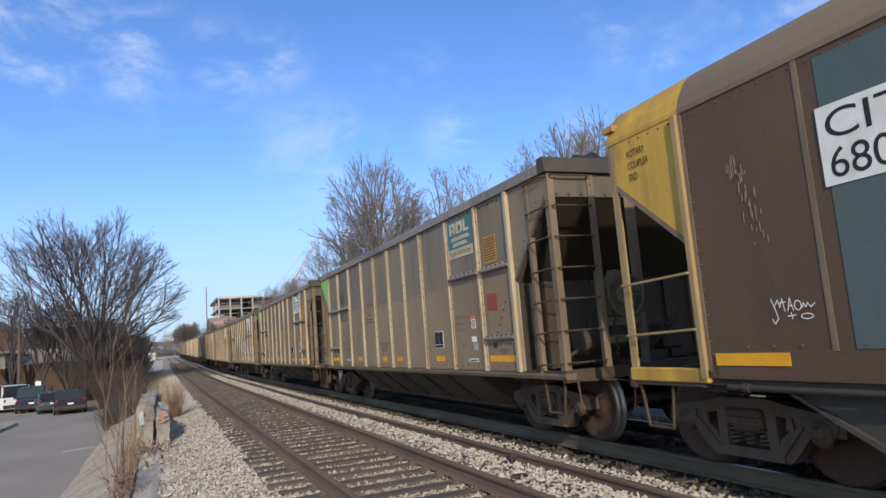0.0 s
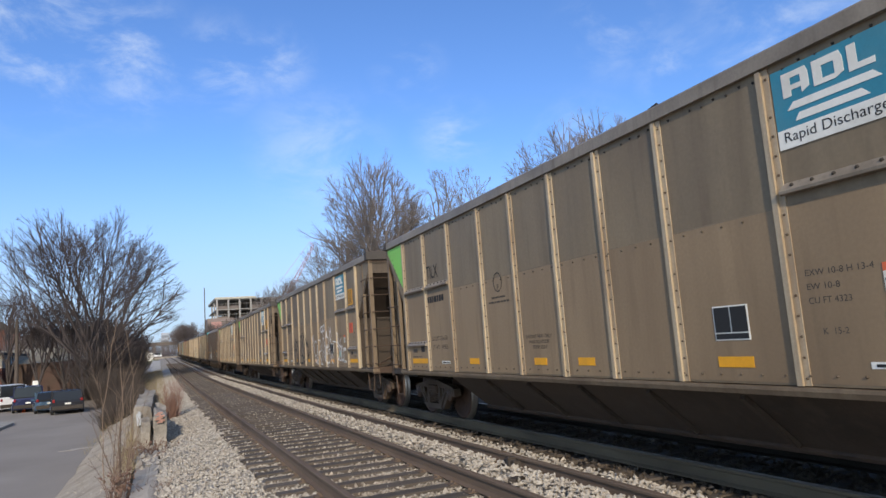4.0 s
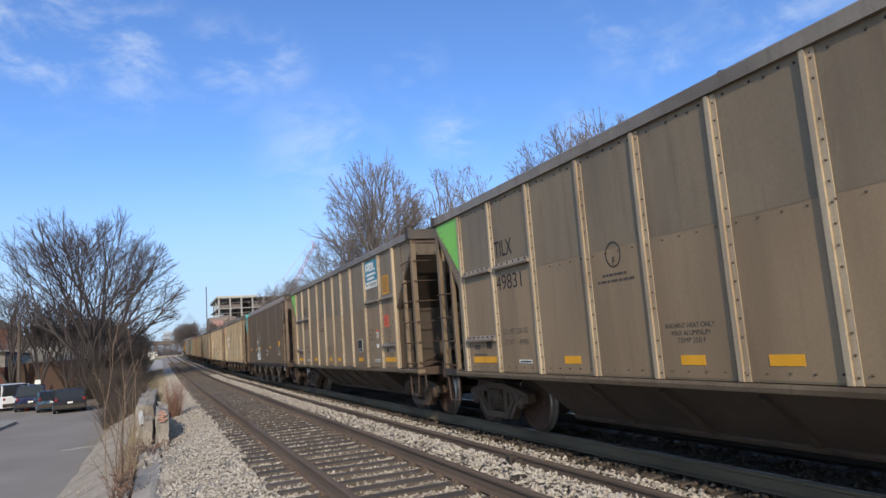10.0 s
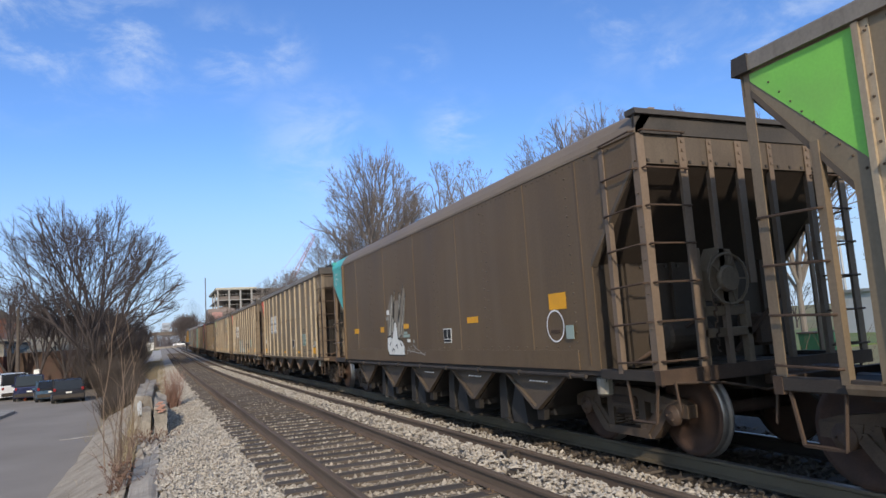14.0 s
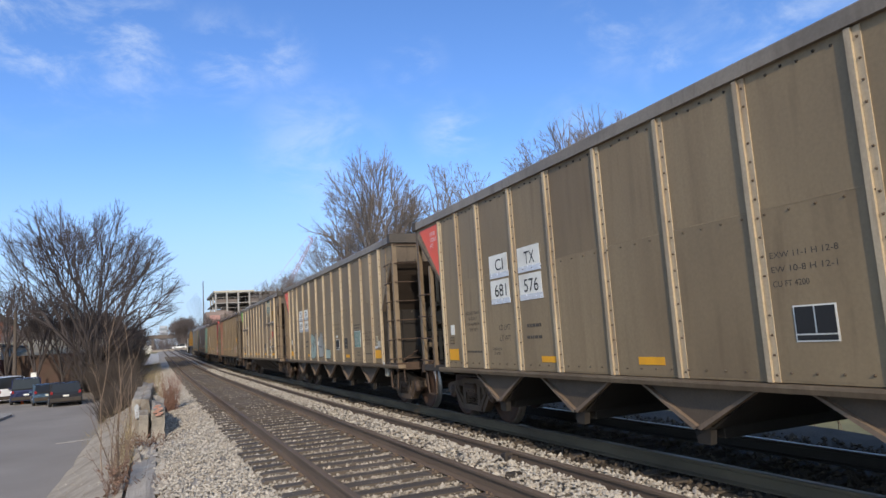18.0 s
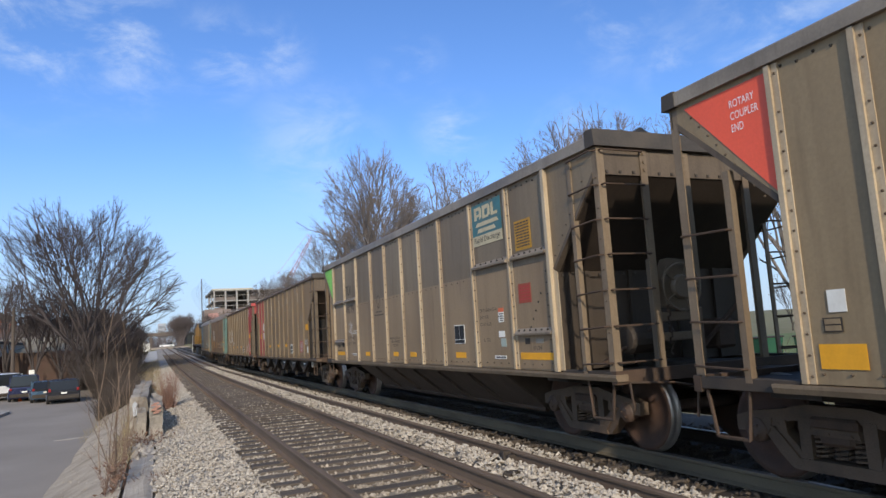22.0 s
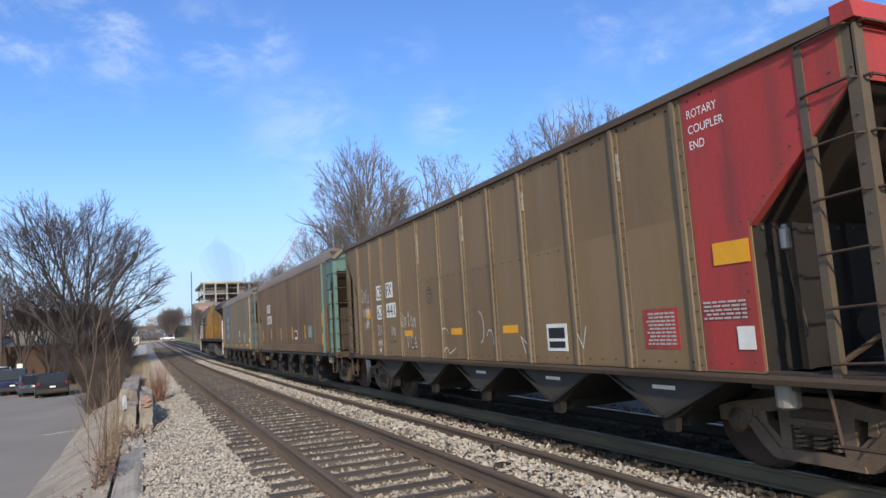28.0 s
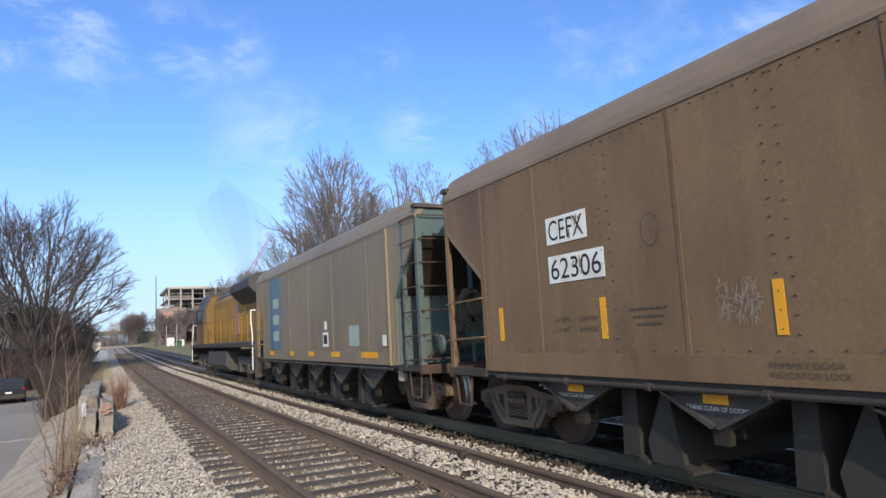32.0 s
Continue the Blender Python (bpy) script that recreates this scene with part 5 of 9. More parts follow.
for c, y in ((C11, 1.82), (C10, 12.95)):
    for i, w in enumerate(("ROTARY", "COUPLER", "END")):
        writing("lettering", w, chalk, c, y, y - (0.36, 0.42, 0.18)[i], 3.36 - 0.15 * i, 3.44 - 0.15 * i, SIDE - 0.007)
for i, w in enumerate(("ROTARY", "COUPLER", "END")):
    cu = writing("lettering", w, chalk, C11, 0, -(0.36, 0.42, 0.18)[i], 3.54 - 0.11 * i, 3.61 - 0.11 * i, 0)
    for v in cu.data.vertices:
        v.co = (-0.85 - v.co.y, 0.198, v.co.z)
for c, seed in ((C10, 11), (C11, 12)):
    plate("reflector", sign_yellow, c, 1.68, 1.28, 1.95, 2.15, SIDE - 0.006)
    plate("reflector", sign_yellow, c, 12.17, 11.84, 1.82, 2.04, SIDE)
    for y0 in (9.71, 7.5, 5.7):
        plate("reflector", sign_yellow, c, y0, y0 - 0.42, 1.40, 1.51, SIDE)
    plate("data_panel", sign_white, c, 4.55, 4.1, 1.16, 1.50, SIDE)
    plate("data_field", black_bar, c, 4.5, 4.15, 1.32, 1.45, SIDE - 0.005)
    plate("data_field", black_bar, c, 4.5, 4.15, 1.2, 1.28, SIDE - 0.005)
    plate("red_notice", red_deep, c, 2.7, 2.2, 1.20, 1.60, SIDE, "dark red notice plate")
    bars("notice_print", faint_white, c, 2.65, 2.25, 1.23, 1.57, SIDE - 0.005, 9, seed)
    plate("tag", sign_white, c, 1.5, 1.32, 1.2, 1.4, SIDE - 0.006)
    bars("stencil_print", faint_white, c, 1.86, 1.38, 1.46, 1.64, SIDE - 0.006, 5, seed + 1)
    for a, b, z0, z1, word in ((11.38, 11.0, 2.2, 2.52, "CE"), (10.74, 10.32, 2.22, 2.54, "FX"), (11.38, 11.0, 1.78, 2.09, "62"), (10.75, 10.18, 1.8, 2.1, "441")):
        if c is C11 or word in ("CE", "62"):
            plate("number_panel", sign_white, c, a, b, z0, z1, SIDE)
        if c is C11:
            writing("number", word, black_bar, c, a - 0.04, b + 0.04, z0 + 0.04, z1 - 0.04, SIDE - 0.008)
    for i, (w, q) in enumerate((("LD LMT", "234800"), ("LT WT", "51200"))):
        writing("stencil", w, black_bar, c, 11.25, 11.02, 1.40 - 0.13 * i, 1.46 - 0.13 * i, SIDE)
        writing("stencil", q, black_bar, c, 10.62, 10.25, 1.40 - 0.13 * i, 1.46 - 0.13 * i, SIDE)
    for y in (2.35, 4.4, 6.45):
        plate("stand_clear_strip", sign_white, c, y + 0.45, y + 0.12, 0.78, 0.82, -1.486)
    rng = random.Random(seed)
    for y, h in ((2.92, 0.3), (4.95, 0.25), (6.87, 0.4), (8.84, 0.55)):
        bm = B()
        rim = [(y - 0.02 - 0.012 * (k % 2) + rng.uniform(-0.006, 0.006), 3.3 - h * k / 9) for k in range(10)]
        slab(bm, rim + [(y - 0.068 + rng.uniform(-0.012, 0.012), z) for _, z in rim[::-1]], 0, SIDE - 0.0115, SIDE - 0.0085)
        part("chipped_paint", bm, flake, c, "flaked pale paint")


def smooth(name, label, k, tips, **o):
    opt = dict(sheet=sheet_brown, rib=rib_brown, chord=hip_brown, hip=True, ribs=[1.2, 2.5, 4.9, 7.0, 9.0, 11.3, 12.6], rivet_rows=(3.8, 5.88, 7.95, 10.0), seed=k,
               slant_n=(1.0, 2.25), slant_f=(12.7, 2.3), half=0.96, bay_z=0.42)
    opt.update(o)
    car = car_base(name, label, opt)
    bays(car, tips, opt["half"], opt["bay_z"], opt.get("bay", bay_dark))
    for y in [a + 1.03 for a in tips[:-1]]:
        for leaf in ([(y + 0.14, SILL - 0.12), (y + 0.36, SILL - 0.12), (y + 0.40, 0.16), (y + 0.14, 0.16)],
                     [(y - 0.30, SILL - 0.12), (y - 0.24, SILL - 0.12), (y + 0.02, 0.34), (y - 0.02, 0.14), (y - 0.46, 0.14)]):
            bm = B()
            slab(bm, leaf, 0, -1.34, -1.30)
            a, b = leaf[0], leaf[-1]
            slab(bm, [a, (a[0] + 0.035, a[1]), (b[0] + 0.035, b[1]), b], 0, -1.30, 1.30)
            slab(bm, [b, (b[0], b[1] + 0.03), (b[0] - 0.13, b[1] - 0.02), (b[0] - 0.13, b[1] - 0.05)], 0, -1.38, -0.9)
            part("door_leaf", bm, leaf_black, car, "charcoal hanging door leaf")
    cylinder_can(car, 1.15)
    place(car, k)
    return car


C0 = smooth("smooth_side_hopper_car", "dark brown smooth-side coal hopper car with a chipped yellow end", 0, [2.7, 4.75, 6.8, 8.86, 10.92], far=yellow_end, post=post_yellow, sheet=sheet_rust, chord=hip_rust, seam=post_rust)
C6 = smooth("smooth_side_hopper_car", "brown smooth-side coal hopper car with white graffiti and teal end", 6, [2.7, 4.75, 6.8, 8.86, 10.92], sheet=sheet_umber, bay=bay_brown, half=0.84, far=teal_bright, post=post_brown, peak=True, trucks=(1.3, L - 1.0))
C12 = smooth("smooth_side_hopper_car", "dusty brown smooth-side coal hopper car with a rust-streaked teal end", 12, [2.74, 4.8, 6.84, 8.87, 10.87], near=teal_end, near_y=0.1, painted_posts=True, bay_z=0.58, half=0.7, rivet=rivet_dark)
C13 = smooth("smooth_side_hopper_car", "grey smooth-side coal hopper car, dark teal end, faded blue panel", 13, [2.6, 4.66, 6.7, 8.74, 10.75], sheet=sheet_grey, chord=sheet_grey, rivet_rows=(), near=teal_dark, bulk=teal_dark,
             painted_posts=True, rib=rib_tan, bay_z=0.5, half=0.8)


def scrawl(car, name, label, mat, lines, r, dx=0.0):
    """Sprayed or chalked lines on a car's side: lists of pairs (y, z)."""
    bm = B()
    for pts in lines:
        stroke(bm, pts, r, SIDE - 0.008 - dx)
    return part(name, bm, mat, car, label)


def loop(y, z, a, b, start=0.0, end=math.tau, n=14):
    return [(y + a * math.cos(start + (end - start) * k / n), z + b * math.sin(start + (end - start) * k / n)) for k in range(n + 1)]


dark_spray = M("faded_black_spray", (0.055, 0.05, 0.045), 0.8, 0, 0.3, 4, 40, 0, (0.12, 0.1, 0.08), 0.4)
grey_spray = M("grey_spray_fill", (0.24, 0.20, 0.15), 0.8, 0, 0.2, 4, 40, 0)

# white line drawings and block shapes on the third green-cornered car
G = copies[3]
scrawl(G, "graffiti", "white sprayed line drawings", chalk, [
    loop(6.35, 1.58, 0.26, 0.24), [(6.6, 1.5), (6.75, 1.75), (6.72, 2.0)], [(6.75, 1.75), (6.85, 1.98)], [(6.75, 1.75), (6.65, 2.02)],
    [(6.4, 1.36), (6.5, 1.2), (6.3, 1.12), (6.2, 1.16), (6.35, 1.25)], [(6.25, 1.36), (6.1, 1.2), (6.2, 1.08), (6.0, 1.1), (6.08, 1.3)],
    [(5.98, 1.15), (5.95, 1.85), (5.6, 1.8), (5.55, 1.5), (5.9, 1.45), (5.55, 1.15), (5.65, 1.08), (5.42, 1.08)],
    [(5.40, 1.2), (5.30, 1.86), (5.12, 1.86), (5.02, 1.2), (5.15, 1.2), (5.2, 1.45), (5.28, 1.45)], [(5.25, 1.88), (5.28, 2.12)], loop(5.42, 2.16, 0.13, 0.09), loop(5.12, 2.18, 0.12, 0.1),
    [(5.0, 1.15), (4.98, 1.9), (4.55, 1.88), (4.52, 1.6), (4.9, 1.56), (4.92, 1.15), (4.5, 1.12), (4.4, 1.3), (4.55, 1.5), (4.3, 1.55), (4.25, 1.2), (4.0, 1.1)],
    loop(4.72, 1.52, 0.1, 0.14), [(4.6, 1.0), (4.62, 1.12)], [(4.75, 0.98), (4.73, 1.12)], [(4.85, 1.0), (4.82, 1.12)],
    loop(4.28, 1.93, 0.1, 0.12), [(4.35, 2.05), (4.42, 2.18)], [(4.22, 2.05), (4.15, 2.2)], [(4.35, 1.8), (4.15, 1.65), (4.3, 1.5), (4.05, 1.3), (4.18, 1.1)],
    [(4.0, 1.75), (3.4, 1.7), (3.2, 1.6)], loop(3.45, 1.84, 0.1, 0.13, 0, 9.5, 20), loop(3.42, 1.42, 0.14, 0.2), [(3.28, 1.2), (3.2, 1.6), (3.05, 1.55), (3.1, 1.2), (3.25, 1.2)],
    [(3.02, 1.2), (3.0, 1.62), (2.8, 1.5), (2.78, 1.25), (3.02, 1.18)], loop(3.0, 1.66, 0.16, 0.14, -1.2, 1.6)], 0.016)
bm = B()
slab(bm, [(4.86, 1.9), (4.68, 1.9), (4.76, 2.12)], 0, SIDE - 0.012, SIDE - 0.008)
part("graffiti", bm, chalk, G)
plate("sticker", mint_spray, G, 3.28, 3.08, 1.3, 1.45, SIDE - 0.012)
fill = B()
OFF = 0.6
for a, b, w in ((9.5, 9.3, 0.16), (8.95, 8.72, 0.12), (8.5, 8.35, 0.14), (8.1, 7.95, 0.2), (7.7, 7.45, 0.16)):
    slab(fill, [(a + OFF, 1.08), (a + OFF - w, 1.08), (b + OFF - w, 1.9), (b + OFF, 1.9)], 0, SIDE - 0.008, SIDE - 0.005)
part("graffiti", fill, grey_spray, G, "grey block shapes with black outlines")
scrawl(G, "graffiti", "black sprayed block outlines", dark_spray, [[(a + OFF, b) for a, b in line] for line in [
    [(9.55, 1.08), (9.45, 1.75), (9.15, 1.98), (9.12, 1.8), (9.32, 1.68), (9.3, 1.55), (9.15, 1.6), (9.3, 1.4), (9.35, 1.08)],
    [(9.05, 1.08), (9.1, 1.85), (8.9, 1.88), (8.75, 1.45), (8.72, 1.9), (8.55, 1.92), (8.5, 1.08), (8.68, 1.08), (8.85, 1.4), (8.9, 1.08), (9.05, 1.08)],
    [(8.4, 1.1), (8.3, 2.02), (8.02, 2.05), (8.15, 1.32), (7.85, 1.4), (7.9, 1.1), (8.4, 1.1)],
    [(7.75, 1.1), (7.45, 1.25), (7.4, 1.5), (7.65, 1.6), (7.6, 1.75), (7.35, 1.95), (7.7, 2.02), (7.9, 1.8), (7.8, 1.55), (7.55, 1.4), (7.7, 1.28), (7.85, 1.3)],
    [(7.32, 1.9), (7.25, 1.7), (7.15, 1.85), (7.1, 1.65), (7.0, 1.8), (6.95, 1.6)], [(7.1, 1.45), (7.05, 1.25)], [(6.98, 1.48), (6.9, 1.25)], [(7.08, 1.36), (6.95, 1.36)]]], 0.032, 0.003)

# mint and white shapes on the second orange-cornered car
pale_spray = M("pale_grey_spray", (0.33, 0.33, 0.30), 0.8, 0, 0.25, 3, 40, 0, (0.24, 0.22, 0.18), 0.6)
SHAPES = [(mint_spray, [(8.85, 1.76), (8.6, 1.87), (8.22, 1.76), (8.23, 1.56), (8.05, 1.42), (8.1, 1.12), (8.45, 1.06), (8.84, 1.08), (8.85, 1.35), (8.73, 1.46), (8.85, 1.65)]),
          (pale_spray, [(8.12, 1.86), (7.82, 1.86), (7.6, 1.68), (7.33, 1.89), (7.11, 1.83), (7.0, 1.47), (6.99, 1.13), (7.68, 1.11), (7.68, 1.38), (7.77, 1.34), (7.89, 1.12), (8.01, 1.12), (8.04, 1.49), (8.19, 1.7)]),
          (mint_spray, [(6.83, 1.75), (6.78, 1.53), (6.64, 1.37), (6.42, 1.34), (6.19, 1.34), (6.09, 1.22), (6.17, 1.08), (6.72, 1.07), (6.88, 1.15), (6.94, 1.47)])]
for mat, shape in SHAPES:
    bm = B()
    slab(bm, shape, 0, SIDE - 0.008, SIDE - 0.004)
    part("graffiti", bm, mat, C8, "faded mint and grey sprayed shape")
    scrawl(C8, "graffiti_outline", "dark sprayed outline", dark_spray, [shape + shape[:1]], 0.008, 0.004)
scrawl(C8, "graffiti_outline", "dark sprayed outline", dark_spray, [[(8.62, 1.32), (8.5, 1.28), (8.3, 1.5), (8.36, 1.66), (8.45, 1.45), (8.62, 1.55)]], 0.013, 0.004)
scrawl(C8, "graffiti_outline", "dark sprayed outline", dark_spray, [[(7.62, 1.45), (7.2, 1.42), (7.15, 1.75)]], 0.013, 0.004)
plate("sticker", sign_white, C8, 7.75, 7.62, 1.5, 1.6, SIDE - 0.014)
plate("worn_sticker", stencil_dark, C8, 4.50, 4.17, 1.36, 1.64, SIDE, "worn black sticker with pale flecks")
rng = random.Random(19)
for k in range(14):
    y, z = rng.uniform(4.22, 4.47), rng.uniform(1.38, 1.62)
    plate("fleck", flake, C8, y, y - rng.uniform(0.008, 0.03), z, z + rng.uniform(0.006, 0.014), SIDE - 0.005)
plate("sticker", sign_white, C8, 5.36, 5.20, 1.68, 1.73, SIDE)

bm = B()
turned(bm, [(0, 0.03), (0.01, 0.045), (0.17, 0.045), (0.18, 0.03), (0.21, 0.02)], (-1.44, 1.06, 2.02), (0, 0, 1), 12)
part("retainer_valve", bm, bright_steel, C11, "shiny steel canister")
bm = B()
path_tube(bm, [(-1.44, 1.06, 2.02), (-1.46, 1.02, 1.75), (-1.40, 1.0, 1.45), (-1.46, 0.95, 1.3)], 0.013, 5)
part("brake_pipe", bm, cast_steel, C11)
# chalk lettering and lines on the crimson-ended car
GLYPHS = {"D": [[(0, 0), (0.05, 1), (0.6, 0.8), (0.7, 0.35), (0, 0)]], "A": [[(0, 0), (0.35, 1), (0.7, 0)], [(0.15, 0.4), (0.6, 0.42)]], "K": [[(0, 0), (0.05, 1)], [(0.6, 1), (0.05, 0.45), (0.6, 0)]],
          "o": [loop(0.35, 0.3, 0.3, 0.3)], "t": [[(0.3, 0.9), (0.32, 0), (0.55, 0.05)], [(0.05, 0.6), (0.6, 0.65)]], "X": [[(0, 0), (0.65, 1)], [(0, 1), (0.65, 0)]],
          "U": [[(0, 1), (0.05, 0.2), (0.3, 0), (0.6, 0.25), (0.62, 1)]], "p": [[(0.05, -0.35), (0.1, 0.7), (0.5, 0.65), (0.55, 0.25), (0.1, 0.15)]], "n": [[(0, 0), (0.05, 0.65), (0.15, 0.45), (0.45, 0.7), (0.55, 0.4), (0.6, 0)]],
          "V": [[(0, 1), (0.3, 0), (0.65, 1)]], "C": [[(0.6, 0.85), (0.25, 1), (0, 0.5), (0.25, 0), (0.6, 0.12)]], "6": [[(0.5, 1), (0.1, 0.6), (0.05, 0.2), (0.35, 0), (0.6, 0.2), (0.45, 0.5), (0.08, 0.35)]],
          "~": [[(0, 0.5), (0.2, 0.9), (0.15, 0.2), (0.4, 0.7), (0.35, 0.1), (0.65, 0.8)]]}


def hand(word, y, z, h, wide=0.75):
    """Lines of hand lettering that begin at y and run towards the near end, on the height z."""
    rng = random.Random(word + str(y))
    out = []
    for k, letter in enumerate(word):
        a, b, t = y - k * h * wide, z + rng.uniform(-0.06, 0.06) * h, rng.uniform(0.85, 1.12)
        out += [[(a - p * h * wide * t + rng.uniform(-0.01, 0.01) * h, b + q * h * t) for p, q in line] for line in GLYPHS.get(letter, [])]
    return out


for word, y, z, h, wide in (("DAKo", 12.46, 2.20, 0.3, 0.5), ("to~~", 12.44, 1.86, 0.26, 0.5), ("o~~", 12.30, 1.58, 0.24, 0.5), ("DX", 11.36, 1.42, 0.22, 0.75), ("~~~", 11.36, 1.20, 0.16, 0.6), ("~~", 11.3, 1.06, 0.12, 0.6),
                            ("DX", 10.47, 1.42, 0.2, 0.75), ("Upton", 9.86, 1.58, 0.3, 0.56), ("VC6", 9.6, 1.17, 0.26, 0.8)):
    for k, letter in enumerate(word):
        scrawl(C11, "chalk_mark", "loose white chalk lettering", chalk, hand(letter, y - k * h * wide, z, h, wide), 0.006)
for line in (loop(6.45, 1.5, 0.16, 0.25, 1.6, 4.4), loop(7.75, 1.4, 0.14, 0.12, 0.3, 3.0), [(7.9, 1.1), (7.7, 1.2), (7.6, 1.08), (7.35, 1.18)], [(5.1, 1.12), (5.2, 1.35), (5.05, 1.25)],
             [(3.95, 1.12), (3.9, 1.42), (3.78, 1.2), (3.7, 1.45)], loop(6.1, 1.3, 0.1, 0.16, 0.5, 3.6)):
    scrawl(C11, "chalk_mark", "thin white chalk line", chalk, [line], 0.006)
for c in (C10, C11):
    scrawl(c, "round_stencil", "black ring stencil", stencil_dark, [loop(8.36, 2.12, 0.13, 0.15, n=20)], 0.006)
    writing("stencil", "F", stencil_dark, c, 8.385, 8.335, 2.02, 2.09, SIDE - 0.004)
    for k, z in enumerate((2.2, 2.13)):
        bars("stencil_print", stencil_dark, c, 8.43, 8.29, z, z + 0.04, SIDE, 1, 60 + k)
    for k in range(3):
        bars("stencil_print", stencil_grey, c, 9.56 - 0.05 * k, 9.02 + 0.05 * k, 1.28 - 0.075 * k, 1.33 - 0.075 * k, SIDE, 1, 70 + k)
# teal and yellow painted ends of the smooth cars
def end_panel(car, mat, far, label, edge=1.35):
    bm = B()
    if far:
        slab(bm, [(L - edge, SILL), (L - 1.06, SILL), (L - 1.06, 2.3), (L - 0.1, 3.05), (L - 0.1, 3.56), (L - edge, 3.56)], 0, -HW, -HW - 0.004)
    else:
        slab(bm, [(edge, SILL), (1.26, SILL), (1.26, 2.2), (0.12, 3.2), (0.12, 3.56), (edge, 3.56)], 0, -HW, -HW - 0.004)
    part("end_panel", bm, mat, car, label)
    bm = B()
    y = L - edge + 0.02 if far else edge - 0.02
    slab(bm, [(y - 0.03, SILL), (y + 0.03, SILL), (y + 0.03, 3.56), (y - 0.03, 3.56)], 0, -HW, -HW - 0.05)
    part("end_rib", bm, post_yellow if car is C0 else sheet_umber if far else mat, car)


bm = B()
box(bm, -HW - 0.03, -HW + 0.06, 12.62, L, SILL - 0.05, SILL + 0.09, 0.012)
part("end_beam", bm, yellow_end, C0, "chipped yellow corner beam")
end_panel(C0, yellow_end, True, "chipped yellow end panel", 1.12)
end_panel(C6, teal_bright, True, "bright teal end panel", 1.25)
end_panel(C12, teal_end, False, "rust-streaked teal end panel")
plate("reflector", sign_yellow, C12, 1.40, 1.31, 1.75, 2.15, SIDE - 0.05)
plate("reflector", sign_yellow, C12, 1.40, 1.31, 1.2, 1.55, SIDE - 0.05)
for c in (C0, C6):
    for i, w in enumerate(("ROTARY", "COUPLER", "END")):
        writing("lettering", w, black_bar if c is C0 else chalk, c, 13.42, 13.42 - (0.29, 0.33, 0.14)[i], 3.34 - 0.13 * i, 3.42 - 0.13 * i, SIDE - 0.006)
# first car: teal field, number board, reflectors, chalk
plate("colour_field", teal_dark, C0, 11.13, 5.4, SILL + 0.25, 3.5, SIDE + 0.004, "dark teal painted field")
plate("number_board", sign_white, C0, 11.17, 10.05, 2.48, 3.10, SIDE - 0.003, "chipped white number board")
writing("reporting_mark", "CITX", black_bar, C0, 11.1, 10.15, 2.83, 3.05, SIDE - 0.009)
writing("car_number", "6801", black_bar, C0, 11.1, 10.5, 2.53, 2.76, SIDE - 0.009)
for y0, y1 in ((12.5, 11.7), (9.0, 8.3), (5.5, 4.8), (2.3, 1.6)):
    plate("reflector", sign_yellow, C0, y0, y1, 1.12, 1.23, SIDE - 0.012)
scrawl(C0, "chalk_mark", "thin white cursive scrawl", chalk, [[(11.62 + (a - 11.5) * 0.9, 1.6 + (b - 1.55) * 0.7) for a, b in q] for q in [
    [(11.72, 1.66), (11.69, 1.55), (11.66, 1.42), (11.70, 1.36), (11.73, 1.42)], [(11.69, 1.56), (11.65, 1.64), (11.63, 1.55), (11.60, 1.65)], [(11.60, 1.65), (11.58, 1.5)], [(11.63, 1.6), (11.56, 1.61)],
    [(11.55, 1.5), (11.52, 1.65), (11.49, 1.5)], [(11.54, 1.56), (11.5, 1.56)], loop(11.44, 1.56, 0.035, 0.055), [(11.40, 1.53), (11.38, 1.58), (11.36, 1.53), (11.34, 1.58), (11.31, 1.53), (11.27, 1.57)],
    [(11.56, 1.44), (11.47, 1.45)], [(11.52, 1.48), (11.51, 1.41)], loop(11.36, 1.43, 0.06, 0.03)]], 0.004)
rng = random.Random(41)
bm = B()
for k in range(46):
    q = rng.random()
    y, z = 12.05 - 0.22 * q + rng.gauss(0, 0.05), 2.95 - 0.75 * q + rng.gauss(0, 0.06)
    h, w = rng.uniform(0.02, 0.11), rng.uniform(0.004, 0.013)
    slab(bm, [(y, z), (y - w, z + 0.01), (y - w * 0.7, z + h), (y - w * 0.2, z + h * 0.9)], 0, SIDE - 0.003, SIDE)
part("scrape", bm, grey_spray, C0, "pale scrape marks")
for i, w in enumerate(("LD LMT", "LT WT")):
    writing("stencil", w, chalk, C0, 10.42, 10.02, 1.52 - 0.2 * i, 1.62 - 0.2 * i, SIDE - 0.004)
# smooth brown car: a white sprayed head under tall streaks
STREAKS = [((8.76, 1.54), (8.59, 1.56), (8.37, 2.42), (8.43, 2.47)), ((8.57, 1.58), (8.43, 1.64), (8.25, 2.22), (8.30, 2.32)), ((8.13, 1.50), (8.01, 1.50), (7.88, 2.38), (7.93, 2.47)),
           ((8.02, 1.52), (7.88, 1.55), (7.50, 2.42), (7.60, 2.30)), ((8.10, 1.86), (8.04, 1.84), (7.62, 2.64), (7.70, 2.52)), ((8.40, 1.95), (8.36, 1.9), (8.20, 2.50), (8.24, 2.52))]
bm = B()
slab(bm, [(8.82, 1.5), (8.80, 2.1), (8.46, 2.46), (8.26, 2.3), (8.0, 2.3), (7.6, 2.55), (7.55, 2.3), (7.8, 1.5)], 0, SIDE - 0.003, SIDE)
part("graffiti", bm, grey_spray, C6, "thin grey sprayed haze")
